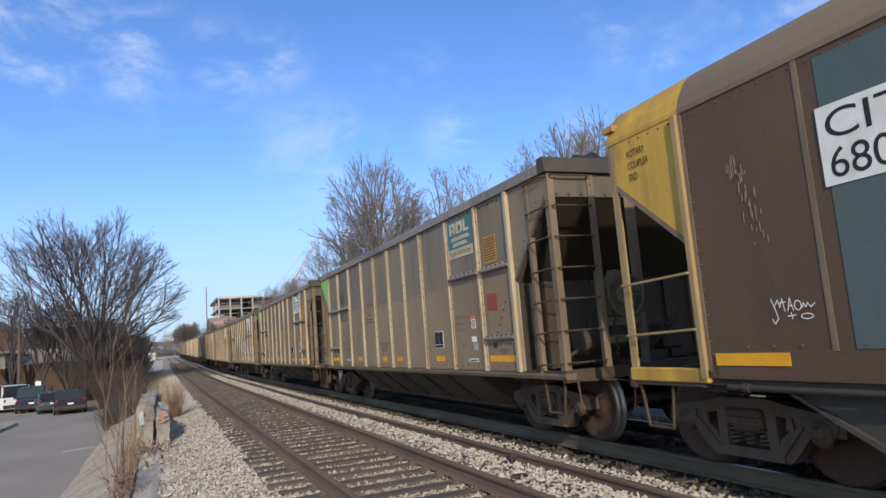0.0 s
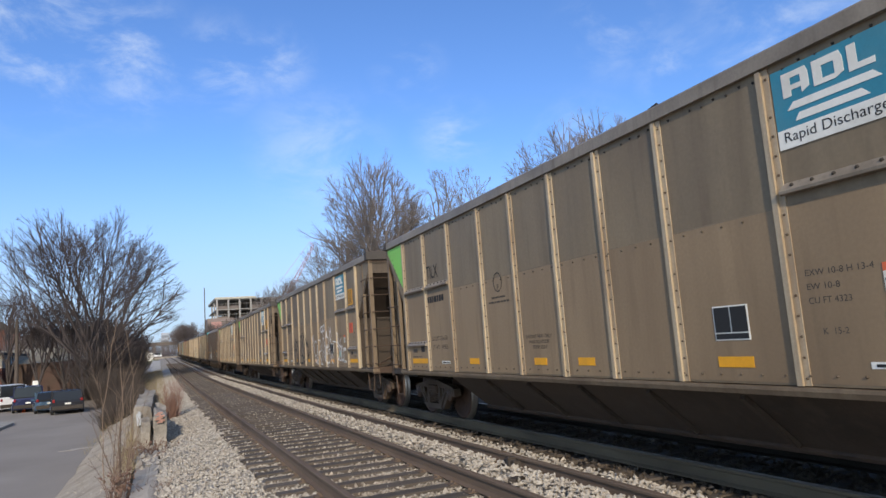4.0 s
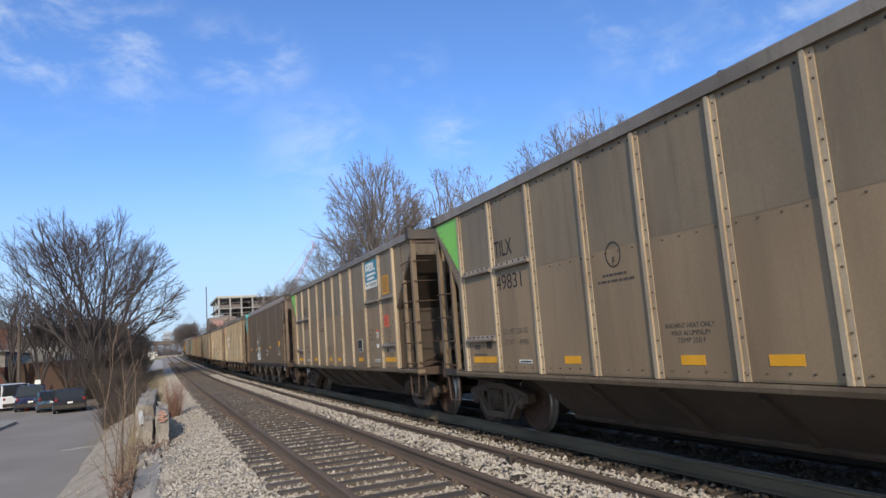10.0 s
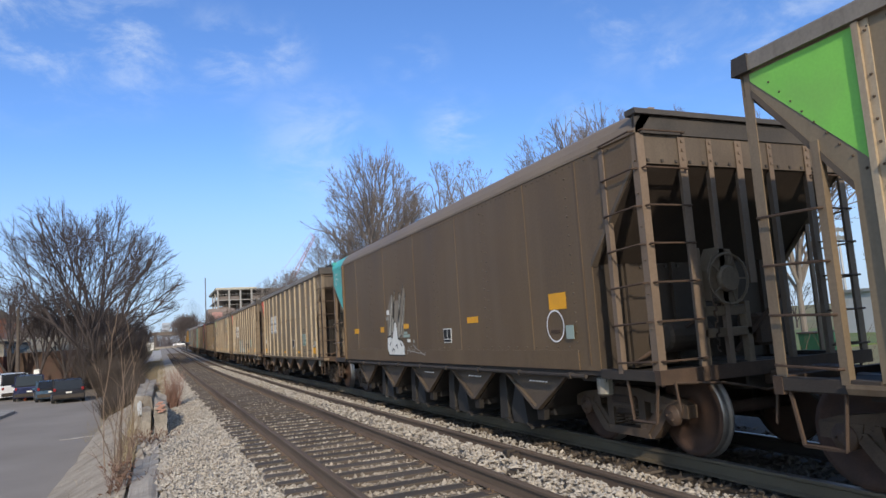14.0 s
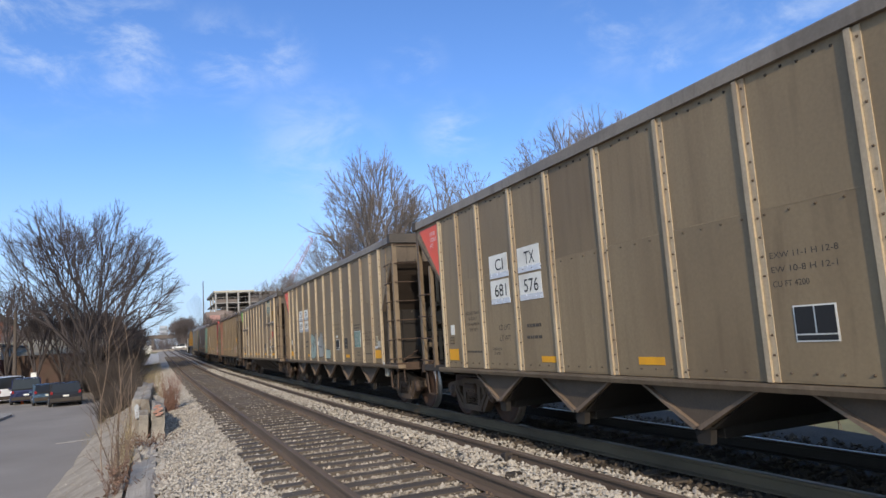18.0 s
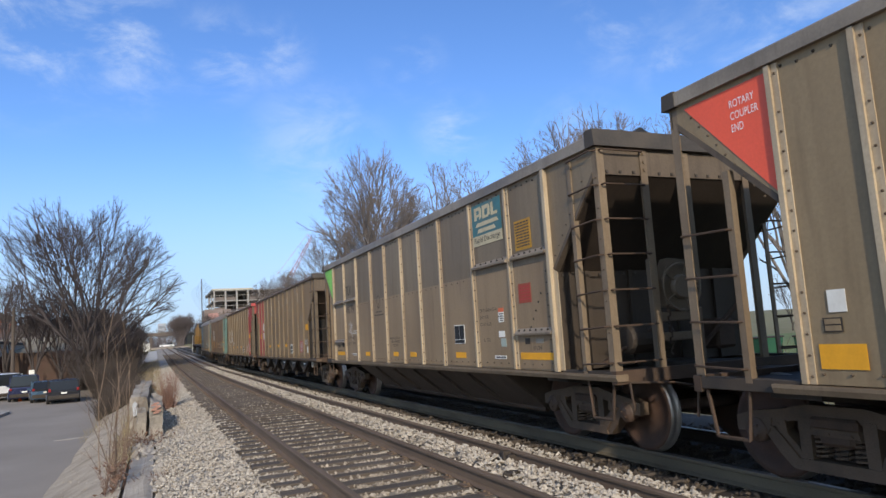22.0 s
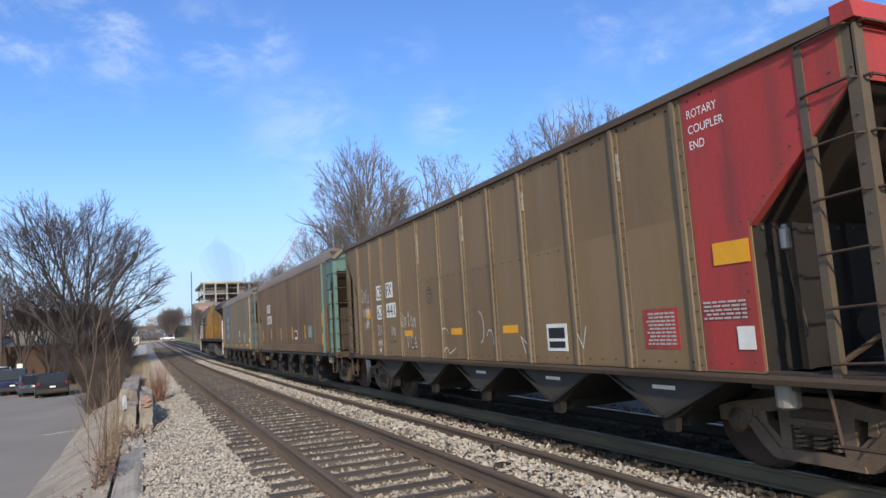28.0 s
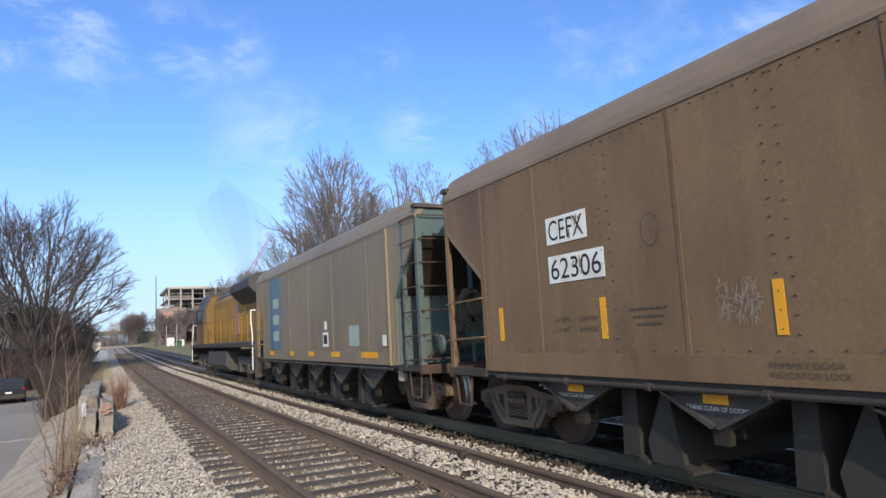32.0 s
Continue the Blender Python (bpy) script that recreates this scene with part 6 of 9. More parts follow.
for q in STREAKS:
    bm = B()
    slab(bm, list(q), 0, SIDE - 0.006, SIDE - 0.003)
    part("graffiti", bm, flake, C6, "pale grey sprayed streak")
    scrawl(C6, "graffiti_outline", "dark sprayed outline", dark_spray, [list(q)[:2][::-1] + [q[3], q[2]] + [q[1]]], 0.011, 0.0)
HEAD = [(8.85, 1.52), (8.63, 1.54), (8.5, 1.50), (8.41, 1.68), (8.31, 1.85), (8.22, 1.83), (8.16, 1.68), (8.13, 1.48), (7.87, 1.44), (7.74, 1.32), (7.74, 1.13), (8.76, 1.13), (8.87, 1.28)]
bm = B()
slab(bm, HEAD, 0, SIDE - 0.009, SIDE - 0.003)
part("graffiti", bm, sign_white, C6, "white sprayed blot")
scrawl(C6, "graffiti_outline", "dark sprayed outline", dark_spray, [HEAD + HEAD[:1]], 0.014, 0.003)
for q in ([(8.55, 1.22), (8.45, 1.27), (8.38, 1.22)], [(8.3, 1.32), (8.22, 1.36), (8.18, 1.28)], [(8.7, 1.34), (8.62, 1.4)], [(7.98, 1.38), (7.9, 1.33)]):
    scrawl(C6, "graffiti_outline", "dark sprayed outline", dark_spray, [q], 0.016, 0.004)
for y0, y1, z0, z1, mat in ((8.84, 8.66, 2.02, 2.12, sign_white), (8.9, 8.72, 1.9, 1.97, pale_spray), (7.78, 7.4, 1.5, 1.56, mint_spray), (7.74, 7.55, 1.57, 1.62, mint_spray), (7.55, 7.38, 1.40, 1.46, sign_white), (7.22, 7.14, 1.38, 1.45, pale_spray)):
    plate("graffiti", mat, C6, y0, y1, z0, z1, SIDE - 0.004)
scrawl(C6, "chalk_mark", "thin pink-white scribble", faint_white, [[(7.6, 1.16), (7.5, 1.32), (7.4, 1.18), (7.35, 1.33), (7.2, 1.2), (7.1, 1.3)], [(7.6, 1.24), (6.6, 1.16)], [(7.25, 1.34), (6.62, 1.14), (6.55, 1.2)]], 0.006, 0.0)
for y0, y1, z0, z1 in ((2.0, 1.6, 1.76, 1.97), (4.58, 4.17, 1.68, 1.78), (7.75, 7.45, 1.68, 1.78), (9.35, 9.1, 1.64, 1.76), (11.6, 11.2, 1.66, 1.78)):
    plate("reflector", sign_yellow, C6, y0, y1, z0, z1, SIDE)
plate("data_panel", sign_white, C6, 5.62, 5.27, 1.37, 1.62, SIDE)
for y0, y1, z0, z1 in ((5.60, 5.46, 1.44, 1.605), (5.43, 5.29, 1.44, 1.605), (5.60, 5.29, 1.385, 1.425)):
    plate("data_field", black_bar, C6, y0, y1, z0, z1, SIDE - 0.005)
plate("sticker", mint_spray, C6, 1.62, 1.45, 1.38, 1.55, SIDE - 0.02)
scrawl(C6, "chalk_mark", "white chalk ring", chalk, [loop(1.88, 1.55, 0.2, 0.2, n=20)], 0.01)
plate("tag", cast_steel, C6, 2.0, 1.78, 1.46, 1.5, SIDE)
# dusty brown car
for i, (w, y1) in enumerate((("CEFX", 10.3), ("62306", 10.05))):
    plate("number_board", sign_white, C12, 11.05, y1, 2.52 - 0.46 * i, 2.84 - 0.46 * i, SIDE, "peeling white number board")
    writing("number", w, black_bar, C12, 11.0, y1 + 0.05, 2.56 - 0.46 * i, 2.80 - 0.46 * i, SIDE - 0.006)
for y in (12.2, 10.13, 8.03, 5.93, 3.88):
    plate("reflector", sign_yellow, C12, y + 0.05, y - 0.05, 1.40, 1.84, SIDE)
plate("data_panel", sign_white, C12, 5.48, 5.09, 1.40, 1.70, SIDE)
plate("data_field", black_bar, C12, 5.44, 5.30, 1.48, 1.66, SIDE - 0.005)
plate("data_field", black_bar, C12, 5.27, 5.13, 1.48, 1.66, SIDE - 0.005)
plate("teal_notice", sign_green, C12, 3.42, 2.86, 1.42, 1.83, SIDE, "teal notice plate with pale lines")
bars("notice_print", faint_white, C12, 3.38, 2.90, 1.46, 1.80, SIDE - 0.005, 8, 41)
for y in (2.74, 4.8, 6.84, 8.87, 10.87):
    plate("reflector", sign_yellow, C12, y + 0.14, y - 0.14, 0.80, 0.89, -1.486)
    writing("lettering", "STAND CLEAR OF DOORS", sign_white, C12, y + 0.34, y - 0.34, 0.735, 0.775, -1.487)
rng = random.Random(77)
lines = []
for k in range(70):
    a, b = 8.62 - rng.uniform(0, 0.42), 1.48 + rng.uniform(0, 0.3)
    lines.append([(a, b), (a + rng.uniform(-0.03, 0.03), b + rng.uniform(0.03, 0.1)), (a - rng.uniform(0, 0.06), b + rng.uniform(0.0, 0.14))])
scrawl(C12, "chalk_mark", "dense pale scribble", M("thin_grey_chalk", (0.34, 0.29, 0.24), 0.8, 0, 0.2, 5, 40, 0), lines, 0.0022)
for k in range(16):
    y, z = 10.62 - rng.uniform(0, 0.2), rng.choice((2.53, 2.07)) + rng.uniform(0, 0.22)
    plate("peeled_strip", sheet_brown, C12, y, y - rng.uniform(0.006, 0.018), z, z + rng.uniform(0.03, 0.09), SIDE - 0.008)
for i, (w, q) in enumerate((("LD LMT", "226100"), ("LT WT", "59900"))):
    writing("stencil", w, stencil_grey, C12, 10.98, 10.72, 1.60 - 0.12 * i, 1.66 - 0.12 * i, SIDE)
    writing("stencil", q, stencil_grey, C12, 10.55, 10.24, 1.60 - 0.12 * i, 1.66 - 0.12 * i, SIDE)
for i, w in enumerate(("PRIMARY DOOR", "INDICATOR LOCK")):
    writing("stencil", w, stencil_grey, C12, 8.18, 7.55 - 0.04 * i, 1.14 - 0.075 * i, 1.19 - 0.075 * i, SIDE - 0.014)
for k in range(3):
    bars("stencil_print", stencil_grey, C12, 9.72 - 0.04 * k, 9.22 + 0.04 * k, 1.67 - 0.075 * k, 1.71 - 0.075 * k, SIDE, 1, 43 + k)
for i, w in enumerate(("EXW 11-7 H", "EW 10-6 H", "CU FT 4300")):
    writing("stencil", w, stencil_grey, C12, 5.86 + 0.02 * i, 5.36 + 0.06 * i, 2.10 - 0.11 * i, 2.15 - 0.11 * i, SIDE)
for c, y in ((C12, 9.35),):
    scrawl(c, "round_stencil", "faded ring stencil", dark_spray, [loop(y, 2.45, 0.12, 0.16, n=20)], 0.004)
# grey car
blue_field = M("faded_blue_panel", (0.09, 0.17, 0.23), 0.55, 0, 0.2, 3, 40, 0.03, (0.2, 0.19, 0.16), 0.6)
plate("blue_panel", blue_field, C13, 11.55, 10.1, SILL + 0.3, 3.5, SIDE + 0.003, "faded blue panel")
for z in (1.55, 2.05, 2.55):
    plate("panel_block", mint_spray, C13, 11.1, 10.35, z, z + 0.3, SIDE - 0.002)
plate("teal_notice", mint_spray, C13, 3.7, 3.08, 1.36, 1.80, SIDE)
plate("data_panel", sign_white, C13, 5.7, 5.25, 1.36, 1.70, SIDE)
plate("data_field", black_bar, C13, 5.62, 5.33, 1.42, 1.64, SIDE - 0.005)
plate("tag", sign_white, C13, 5.55, 5.35, 1.76, 1.96, SIDE)
plate("tag", sign_white, C13, 1.66, 1.46, 1.36, 1.56, SIDE - 0.03)
for y0, y1 in ((2.95, 2.0), (5.0, 4.4), (7.0, 6.5), (9.0, 8.5), (11.6, 11.0)):
    plate("reflector", sign_yellow, C13, y0, y1, 1.12, 1.24, SIDE - 0.012)
end_panel(C13, sheet_grey, False, "")

# small white lines on the discharge bays of the smooth brown car
for y in (2.7, 4.75, 6.8):
    bars("stand_clear_strip", chalk, C6, y + 0.22, y - 0.3, 0.79, 0.82, -1.486, 1, 7)

# white chalk scribble over the load limits of the last rapid-discharge car
SCRIBBLE = [[(320, 485), (312, 465), (328, 430), (355, 390), (345, 440), (330, 480)], [(332, 490), (350, 440), (378, 385), (362, 450), (345, 490)], [(345, 500), (375, 440), (410, 400), (388, 455), (362, 498)],
            [(365, 500), (390, 455), (413, 425), (398, 470), (380, 500)], [(310, 470), (320, 488), (335, 488)], [(345, 515), (360, 490), (372, 512), (385, 485), (398, 510), (410, 482), (425, 508), (440, 484), (452, 506), (468, 470), (478, 502), (490, 468), (500, 500), (508, 470)],
            [(350, 518), (420, 500), (470, 505), (512, 512)], [(400, 490), (401, 530), (402, 570)], [(510, 472), (514, 540), (520, 632)], [(430, 478), (470, 486), (505, 476)]]
scrawl(copies[9], "graffiti", "loose white chalk scribble", chalk, [[(11.46 - (a - 258) * 0.00415, 1.60 + (540 - b) * 0.00272) for a, b in q] for q in SCRIBBLE], 0.0035)

# ---- the locomotive at the tail ----
loco_yellow = M("locomotive_yellow", (0.34, 0.18, 0.022), 0.6, 0, 0.2, 2.5, 40, 0.03, (0.12, 0.07, 0.03), 0.75, (1, 1, 0.4), streak=((0.06, 0.042, 0.028), 0.75, 2.2))
loco_grey = M("locomotive_roof_grey", (0.055, 0.05, 0.045), 0.55, 0.05, 0.25, 2, 40, 0.05, (0.04, 0.038, 0.035), 0.6)
loco_brown = M("grimy_cab_yellow", (0.21, 0.115, 0.028), 0.6, 0, 0.25, 2, 40, 0.03, (0.09, 0.055, 0.028), 0.75, (1, 1, 0.4), streak=((0.05, 0.036, 0.025), 0.7, 2.0))
loco_tank = M("locomotive_tank_grey", (0.068, 0.062, 0.056), 0.6, 0.1, 0.25, 2, 40, 0.05, (0.032, 0.028, 0.024), 0.5)
loco_red = M("faded_red_stripe", (0.07, 0.03, 0.024), 0.5, 0, 0.15, 4, 40, 0)
glass_dark = M("dark_cab_glass", (0.02, 0.022, 0.025), 0.08, 0, 0.1, 3, 20, 0)


def locomotive():
    car = tagged(new("locomotive"), "yellow diesel locomotive with grey roof pushing the train", "locomotive", "coal train")
    n = 20.2
    bm = B()
    box(bm, -1.5, 1.5, 0.0, n, 1.40, 1.60, 0.03)
    part("frame", bm, loco_grey, car)
    for s in (-1, 1):
        bm = B()
        slab(bm, [(0.3, 1.46), (n - 0.3, 1.46), (n - 0.3, 1.38), (0.3, 1.38)], 0, s * 1.5, s * 1.53)
        part("frame_stripe", bm, loco_red, car)
    # long hood with doors
    bm = B()
    slab(bm, [(-0.95, 1.6), (0.95, 1.6), (0.95, 3.75), (0.8, 3.95), (-0.8, 3.95), (-0.95, 3.75)], 1, 1.0, 14.2)
    part("hood", bm, loco_yellow, car)
    for s in (-1, 1):
        for k in range(15):
            y = 4.0 + 0.66 * k
            bm = B()
            box(bm, min(s * 0.95, s * 0.975), max(s * 0.95, s * 0.975), y + 0.03, y + 0.61, 1.75, 3.3, 0.006)
            box(bm, min(s * 0.975, s * 0.99), max(s * 0.975, s * 0.99), y + 0.08, y + 0.12, 2.3, 2.45)
            part("hood_door", bm, loco_yellow, car)
        bm = B()
        slab(bm, [(7.4, 1.9), (6.0, 1.9), (6.1, 3.3), (7.3, 3.3)], 0, s * 0.98, s * 0.985)
        part("emblem", bm, M("faded_pink_emblem", (0.36, 0.15, 0.10), 0.5, 0, 0.4, 3, 20, 0, (0.45, 0.36, 0.25), 0.6), car, "faded red and white emblem shape")
    bm = B()
    slab(bm, [(-0.96, 3.60), (0.96, 3.60), (0.82, 3.97), (0.7, 4.12), (-0.7, 4.12), (-0.82, 3.97)], 1, 5.2, 14.2)
    part("roof", bm, loco_grey, car)
    # flared radiators at the near end
    for s in (-1, 1):
        bm = B()
        slab(bm, [(s * 0.95, 3.15), (s * 1.5, 3.68), (s * 1.5, 3.98), (s * 1.2, 4.2), (s * 0.2, 4.26), (s * 0.2, 3.7), (s * 0.9, 3.15)], 1, 0.9, 5.2)
        part("radiator_flare", bm, loco_grey, car, "dark flared radiator housing")
        bm = B()
        for k in range(14):
            y = 1.15 + 0.28 * k
            a, b = Vector((s * 1.0, y, 3.22)), Vector((s * 1.48, y, 3.67))
            tube(bm, a, b, 0.02, n=4)
        part("radiator_grille", bm, dark_steel, car)
    bm = B()
    box(bm, -0.9, 0.9, 0.95, 5.25, 3.6, 4.28, 0.06)
    part("radiator_roof", bm, loco_grey, car)
    bm = B()
    turned(bm, [(0, 0.55), (0.12, 0.55), (0.14, 0.4)], (0, 2.2, 4.26), (0, 0, 1), 16)
    turned(bm, [(0, 0.55), (0.12, 0.55), (0.14, 0.4)], (0, 3.9, 4.26), (0, 0, 1), 16)
    box(bm, -0.35, 0.35, 8.2, 9.4, 4.1, 4.34, 0.04)
    part("exhaust_stack", bm, dark_steel, car)
    # cab and nose
    bm = B()
    slab(bm, [(-1.5, 1.6), (1.5, 1.6), (1.5, 3.5), (1.15, 4.25), (-1.15, 4.25), (-1.5, 3.5)], 1, 14.2, 17.2)
    cab = part("cab", bm, loco_brown, car)
    bm = B()
    slab(bm, [(-1.53, 2.72), (-1.53, 3.5), (-1.17, 4.28), (1.17, 4.28), (1.53, 3.5), (1.53, 2.72), (1.4, 2.72), (1.4, 3.48), (1.1, 4.2), (-1.1, 4.2), (-1.4, 3.48), (-1.4, 2.72)], 1, 14.15, 17.25)
    part("cab_roof", bm, loco_grey, cab)
    for s in (-1, 1):
        for y in (14.6, 15.6):
            bm = B()
            box(bm, min(s * 1.49, s * 1.545), max(s * 1.49, s * 1.545), y, y + 0.8, 2.8, 3.45)
            part("window", bm, glass_dark, cab, "dark cab side window")
    bm = B()
    box(bm, -0.85, 0.85, 17.2, 19.2, 1.6, 3.2, 0.12)
    part("nose", bm, loco_yellow, car)
    # walkway, handrails, steps
    for s in (-1, 1):
        for k in range(10):
            y = 1.4 + 1.35 * k
            bm = B()
            tube(bm, (s * 1.48, y, 1.6), (s * 1.48, y, 2.65), 0.02, n=5)
            part("stanchion", bm, loco_yellow, car)
        bm = B()
        tube(bm, (s * 1.48, 1.0, 2.65), (s * 1.48, 14.2, 2.65), 0.02, n=5)
        part("handrail", bm, loco_yellow, car)
        for y in (0.35, n - 0.4):
            d = 1 if y < 5 else -1
            bm = B()
            path_tube(bm, [(s * 1.5, y, 0.55), (s * 1.5, y, 1.8), (s * 1.48, y + d * 0.35, 2.3), (s * 1.48, y + d * 0.35, 2.75), (s * 1.3, y + d * 0.35, 2.75)], 0.022, 6)
            part("grab_iron", bm, chalk, car, "white grab iron")
            for z in (0.5, 0.85, 1.2):
                bm = B()
                box(bm, min(s * 1.2, s * 1.5), max(s * 1.2, s * 1.5), y - 0.05, y + 0.65, z, z + 0.04)
                part("step", bm, loco_grey, car)
    bm = B()
    slab(bm, [(-1.4, 1.2), (1.4, 1.2), (1.45, 0.55), (1.2, 0.32), (-1.2, 0.32), (-1.45, 0.55)], 1, 7.0, 13.0)
    part("fuel_tank", bm, loco_tank, car)
    for y in (0.0, n):
        bm = B()
        d = -1 if y == 0 else 1
        slab(bm, [(-1.5, 0.3), (1.5, 0.3), (1.5, 1.6), (-1.5, 1.6)], 1, y, y + d * 0.06)
        part("pilot", bm, loco_grey, car)
        c = part("coupler", MESH["coupler_n" if d == -1 else "coupler_f"], None, car)
        c.location = (0, y - d * 0.05, 0)
    for y in (3.2, n - 3.4):
        t = part("truck", MESH["bolster"], None, car)
        t.location = (0, y, 0)
        for s in (-1, 1):
            bm = B()
            slab(bm, [(-2.4, 0.62), (-2.4, 0.95), (2.4, 0.95), (2.4, 0.62), (1.9, 0.5), (1.5, 0.62), (0.5, 0.62), (0.2, 0.48), (-0.2, 0.48), (-0.5, 0.62), (-1.5, 0.62), (-1.9, 0.5)], 0, s * 0.98, s * 1.14)
            for k in (-1.85, 0, 1.85):
                slab(bm, [(k - 0.22, 0.32), (k + 0.22, 0.32), (k + 0.22, 0.7), (k - 0.22, 0.7)], 0, s * 0.96, s * 1.2)
            part("side_frame", bm, loco_tank, t)
        for dy in (-1.85, 0, 1.85):
            w = part("wheelset", MESH["wheelset"], None, t, "", True)
            w.location = (0, dy, WHEEL_R)
    return car


LOCO = locomotive()
place(LOCO, 14)


# thin exhaust over the locomotive, in faint drifting puffs
def exhaust():
    m = bpy.data.materials.new("thin_grey_smoke")
    m.use_nodes = True
    t = m.node_tree
    t.nodes.clear()
    out, mix = t.nodes.new("ShaderNodeOutputMaterial"), t.nodes.new("ShaderNodeMixShader")
    clear, dark = t.nodes.new("ShaderNodeBsdfTransparent"), t.nodes.new("ShaderNodeBsdfDiffuse")
    dark.inputs["Color"].default_value = (0.045, 0.036, 0.03, 1)
    mix.inputs[0].default_value = 0.03
    t.links.new(clear.outputs[0], mix.inputs[1])
    t.links.new(dark.outputs[0], mix.inputs[2])
    t.links.new(mix.outputs[0], out.inputs[0])
    plume = tagged(new("exhaust_plume"), "thin dark grey exhaust haze above the locomotive", "smoke")
    for src, h, lean, rs in ((8.8, 5.6, 1.6, (0.5, 0.95, 1.45)),):
        for k, r in enumerate(rs):
            bm = B()
            bmesh.ops.create_icosphere(bm, subdivisions=4, radius=1.0)
            for v in bm.verts:
                u = (v.co.z + 1) / 2
                w = r * (0.4 + 1.2 * u)
                v.co = (v.co.x * w - 0.4 * u, v.co.y * w * 1.3 + lean * u * u, h * u * (1.0 - 0.07 * k) + 0.25 * noise.noise((v.co.x * 2, v.co.y * 2, k)))
            q = part("puff", bm, m, plume, smooth=True)
            q.location = (0, src, 4.4)
            PUFFS.append(q)
    return plume


PUFFS = []
PLUME = exhaust()
PLUME.location = (TRAIN_X, SLOTS[14], 0)

# ---- trackside: ballast stones, ties, wall, road ----
def scatter_stones(name, n, zone, size, mat, seed, parent=None):
    """Loose angular stones as one mesh; zone(rng) gives a place."""
    rng = np.random.RandomState(seed)
    base = np.array([(1, 0, 0), (-1, 0, 0), (0, 1, 0), (0, -1, 0), (0, 0, 1), (0, 0, -1)], float)
    tri = np.array([(0, 2, 4), (2, 1, 4), (1, 3, 4), (3, 0, 4), (2, 0, 5), (1, 2, 5), (3, 1, 5), (0, 3, 5)])
    v, f = [], []
    for i in range(n):
        p, k = zone(rng)
        r = size * k * rng.uniform(0.6, 1.35)
        a = base * rng.uniform(0.6, 1.25, (6, 1)) * r * np.array([1, 1, 0.75]) + rng.uniform(-0.28, 0.28, (6, 3)) * r
        t = rng.uniform(0, 6.28)
        c, s = math.cos(t), math.sin(t)
        a = a @ np.array([[c, s, 0], [-s, c, 0], [0, 0, 1]])
        v.append(a + p)
        f.append(tri + 6 * i)
    me = raw_mesh(name, np.concatenate(v).tolist(), np.concatenate(f).tolist(), mat)
    ob = new(name, me)
    ob.parent = parent
    return ob


def depth_pick(rng, near, far):
    """More stones close by: picks a distance with density falling outwards."""
    u = rng.uniform()
    return near * (far / near) ** u


def zone_shoulder(rng):
    y = depth_pick(rng, 7.0, 75)
    x = rng.uniform(0.0 if y < 17 else -0.15, 1.95)
    return (x, y, ground_z(x, y) + rng.uniform(0.0, 0.05)), 1 + y * 0.008


def zone_between(rng):
    y = depth_pick(rng, 3.6, 60)
    x = rng.uniform(3.6, 5.15)
    z = -0.235 + 0.06 * math.exp(-((x - 4.1) / 0.35) ** 2)
    return (x, y, z + rise(y) + rng.uniform(0, 0.05)), 1 + y * 0.008


def zone_crib(rng):
    y = depth_pick(rng, 3.6, 60)
    y = math.floor(y / 0.52) * 0.52 + rng.uniform(0.27, 0.52)
    x = rng.uniform(1.3, 3.95)
    return (x, y, -0.23 + rise(y) + rng.uniform(0, 0.03)), 0.75 + y * 0.006


def zone_far(rng):
    y = depth_pick(rng, 3.6, 60)
    x = rng.uniform(5.0, 8.6)
    return (x, y, -0.25 + rise(y) + rng.uniform(0, 0.05)), 1 + y * 0.008


tagged(scatter_stones("ballast_stones", 26000, zone_shoulder, 0.0215, ballast_rock, 1), "pale angular limestone ballast on the track shoulder", "ballast", kind="stuff")
tagged(scatter_stones("ballast_stones", 12500, zone_between, 0.028, ballast_rock, 2), "pale limestone ballast heaped between the tracks", "ballast", kind="stuff")
dusty_rock = M("dusty_crib_ballast", (0.37, 0.321, 0.26), 0.9, 0, 0.35, 9, 60, 0.4, (0.141, 0.106, 0.0748), 0.5, (1, 1, 1), 0, 0.9)
dark_rock = M("dark_ballast_rock", (0.078, 0.0594, 0.0425), 0.85, 0, 0.4, 9, 60, 0.4, (0.19, 0.149, 0.106), 0.4, (1, 1, 1), 0, 0.9)
crib = B()
g = []
for k in range(90):
    y = -6 + 1.6 * k
    g.append([crib.verts.new((x, y, z + rise(y) + 0.012 * noise.noise((x * 2, y * 1.1, 3)))) for x, z in ((1.22, -0.30), (1.34, -0.242), (1.9, -0.232), (2.6, -0.228), (3.3, -0.232), (3.92, -0.242), (4.02, -0.30))])
for a, b in zip(g, g[1:]):
    for i in range(6):
        crib.faces.new((a[i], a[i + 1], b[i + 1], b[i]))
tagged(part("crib_bed", crib, M("dusty_crib_bed", (0.265, 0.228, 0.182), 0.95, 0, 0.5, 6, 34, 1.0, (0.15, 0.12, 0.09), 0.5), smooth=True), "dusty gravel packed between the ties", "ballast", kind="structure")
tagged(scatter_stones("ballast_stones", 13000, zone_crib, 0.031, dusty_rock, 3), "dusty tan ballast between the timber ties", "ballast", kind="stuff")
tagged(scatter_stones("ballast_stones", 6500, zone_far, 0.036, dark_rock, 4), "dark brown ballast under the train", "ballast", kind="stuff")


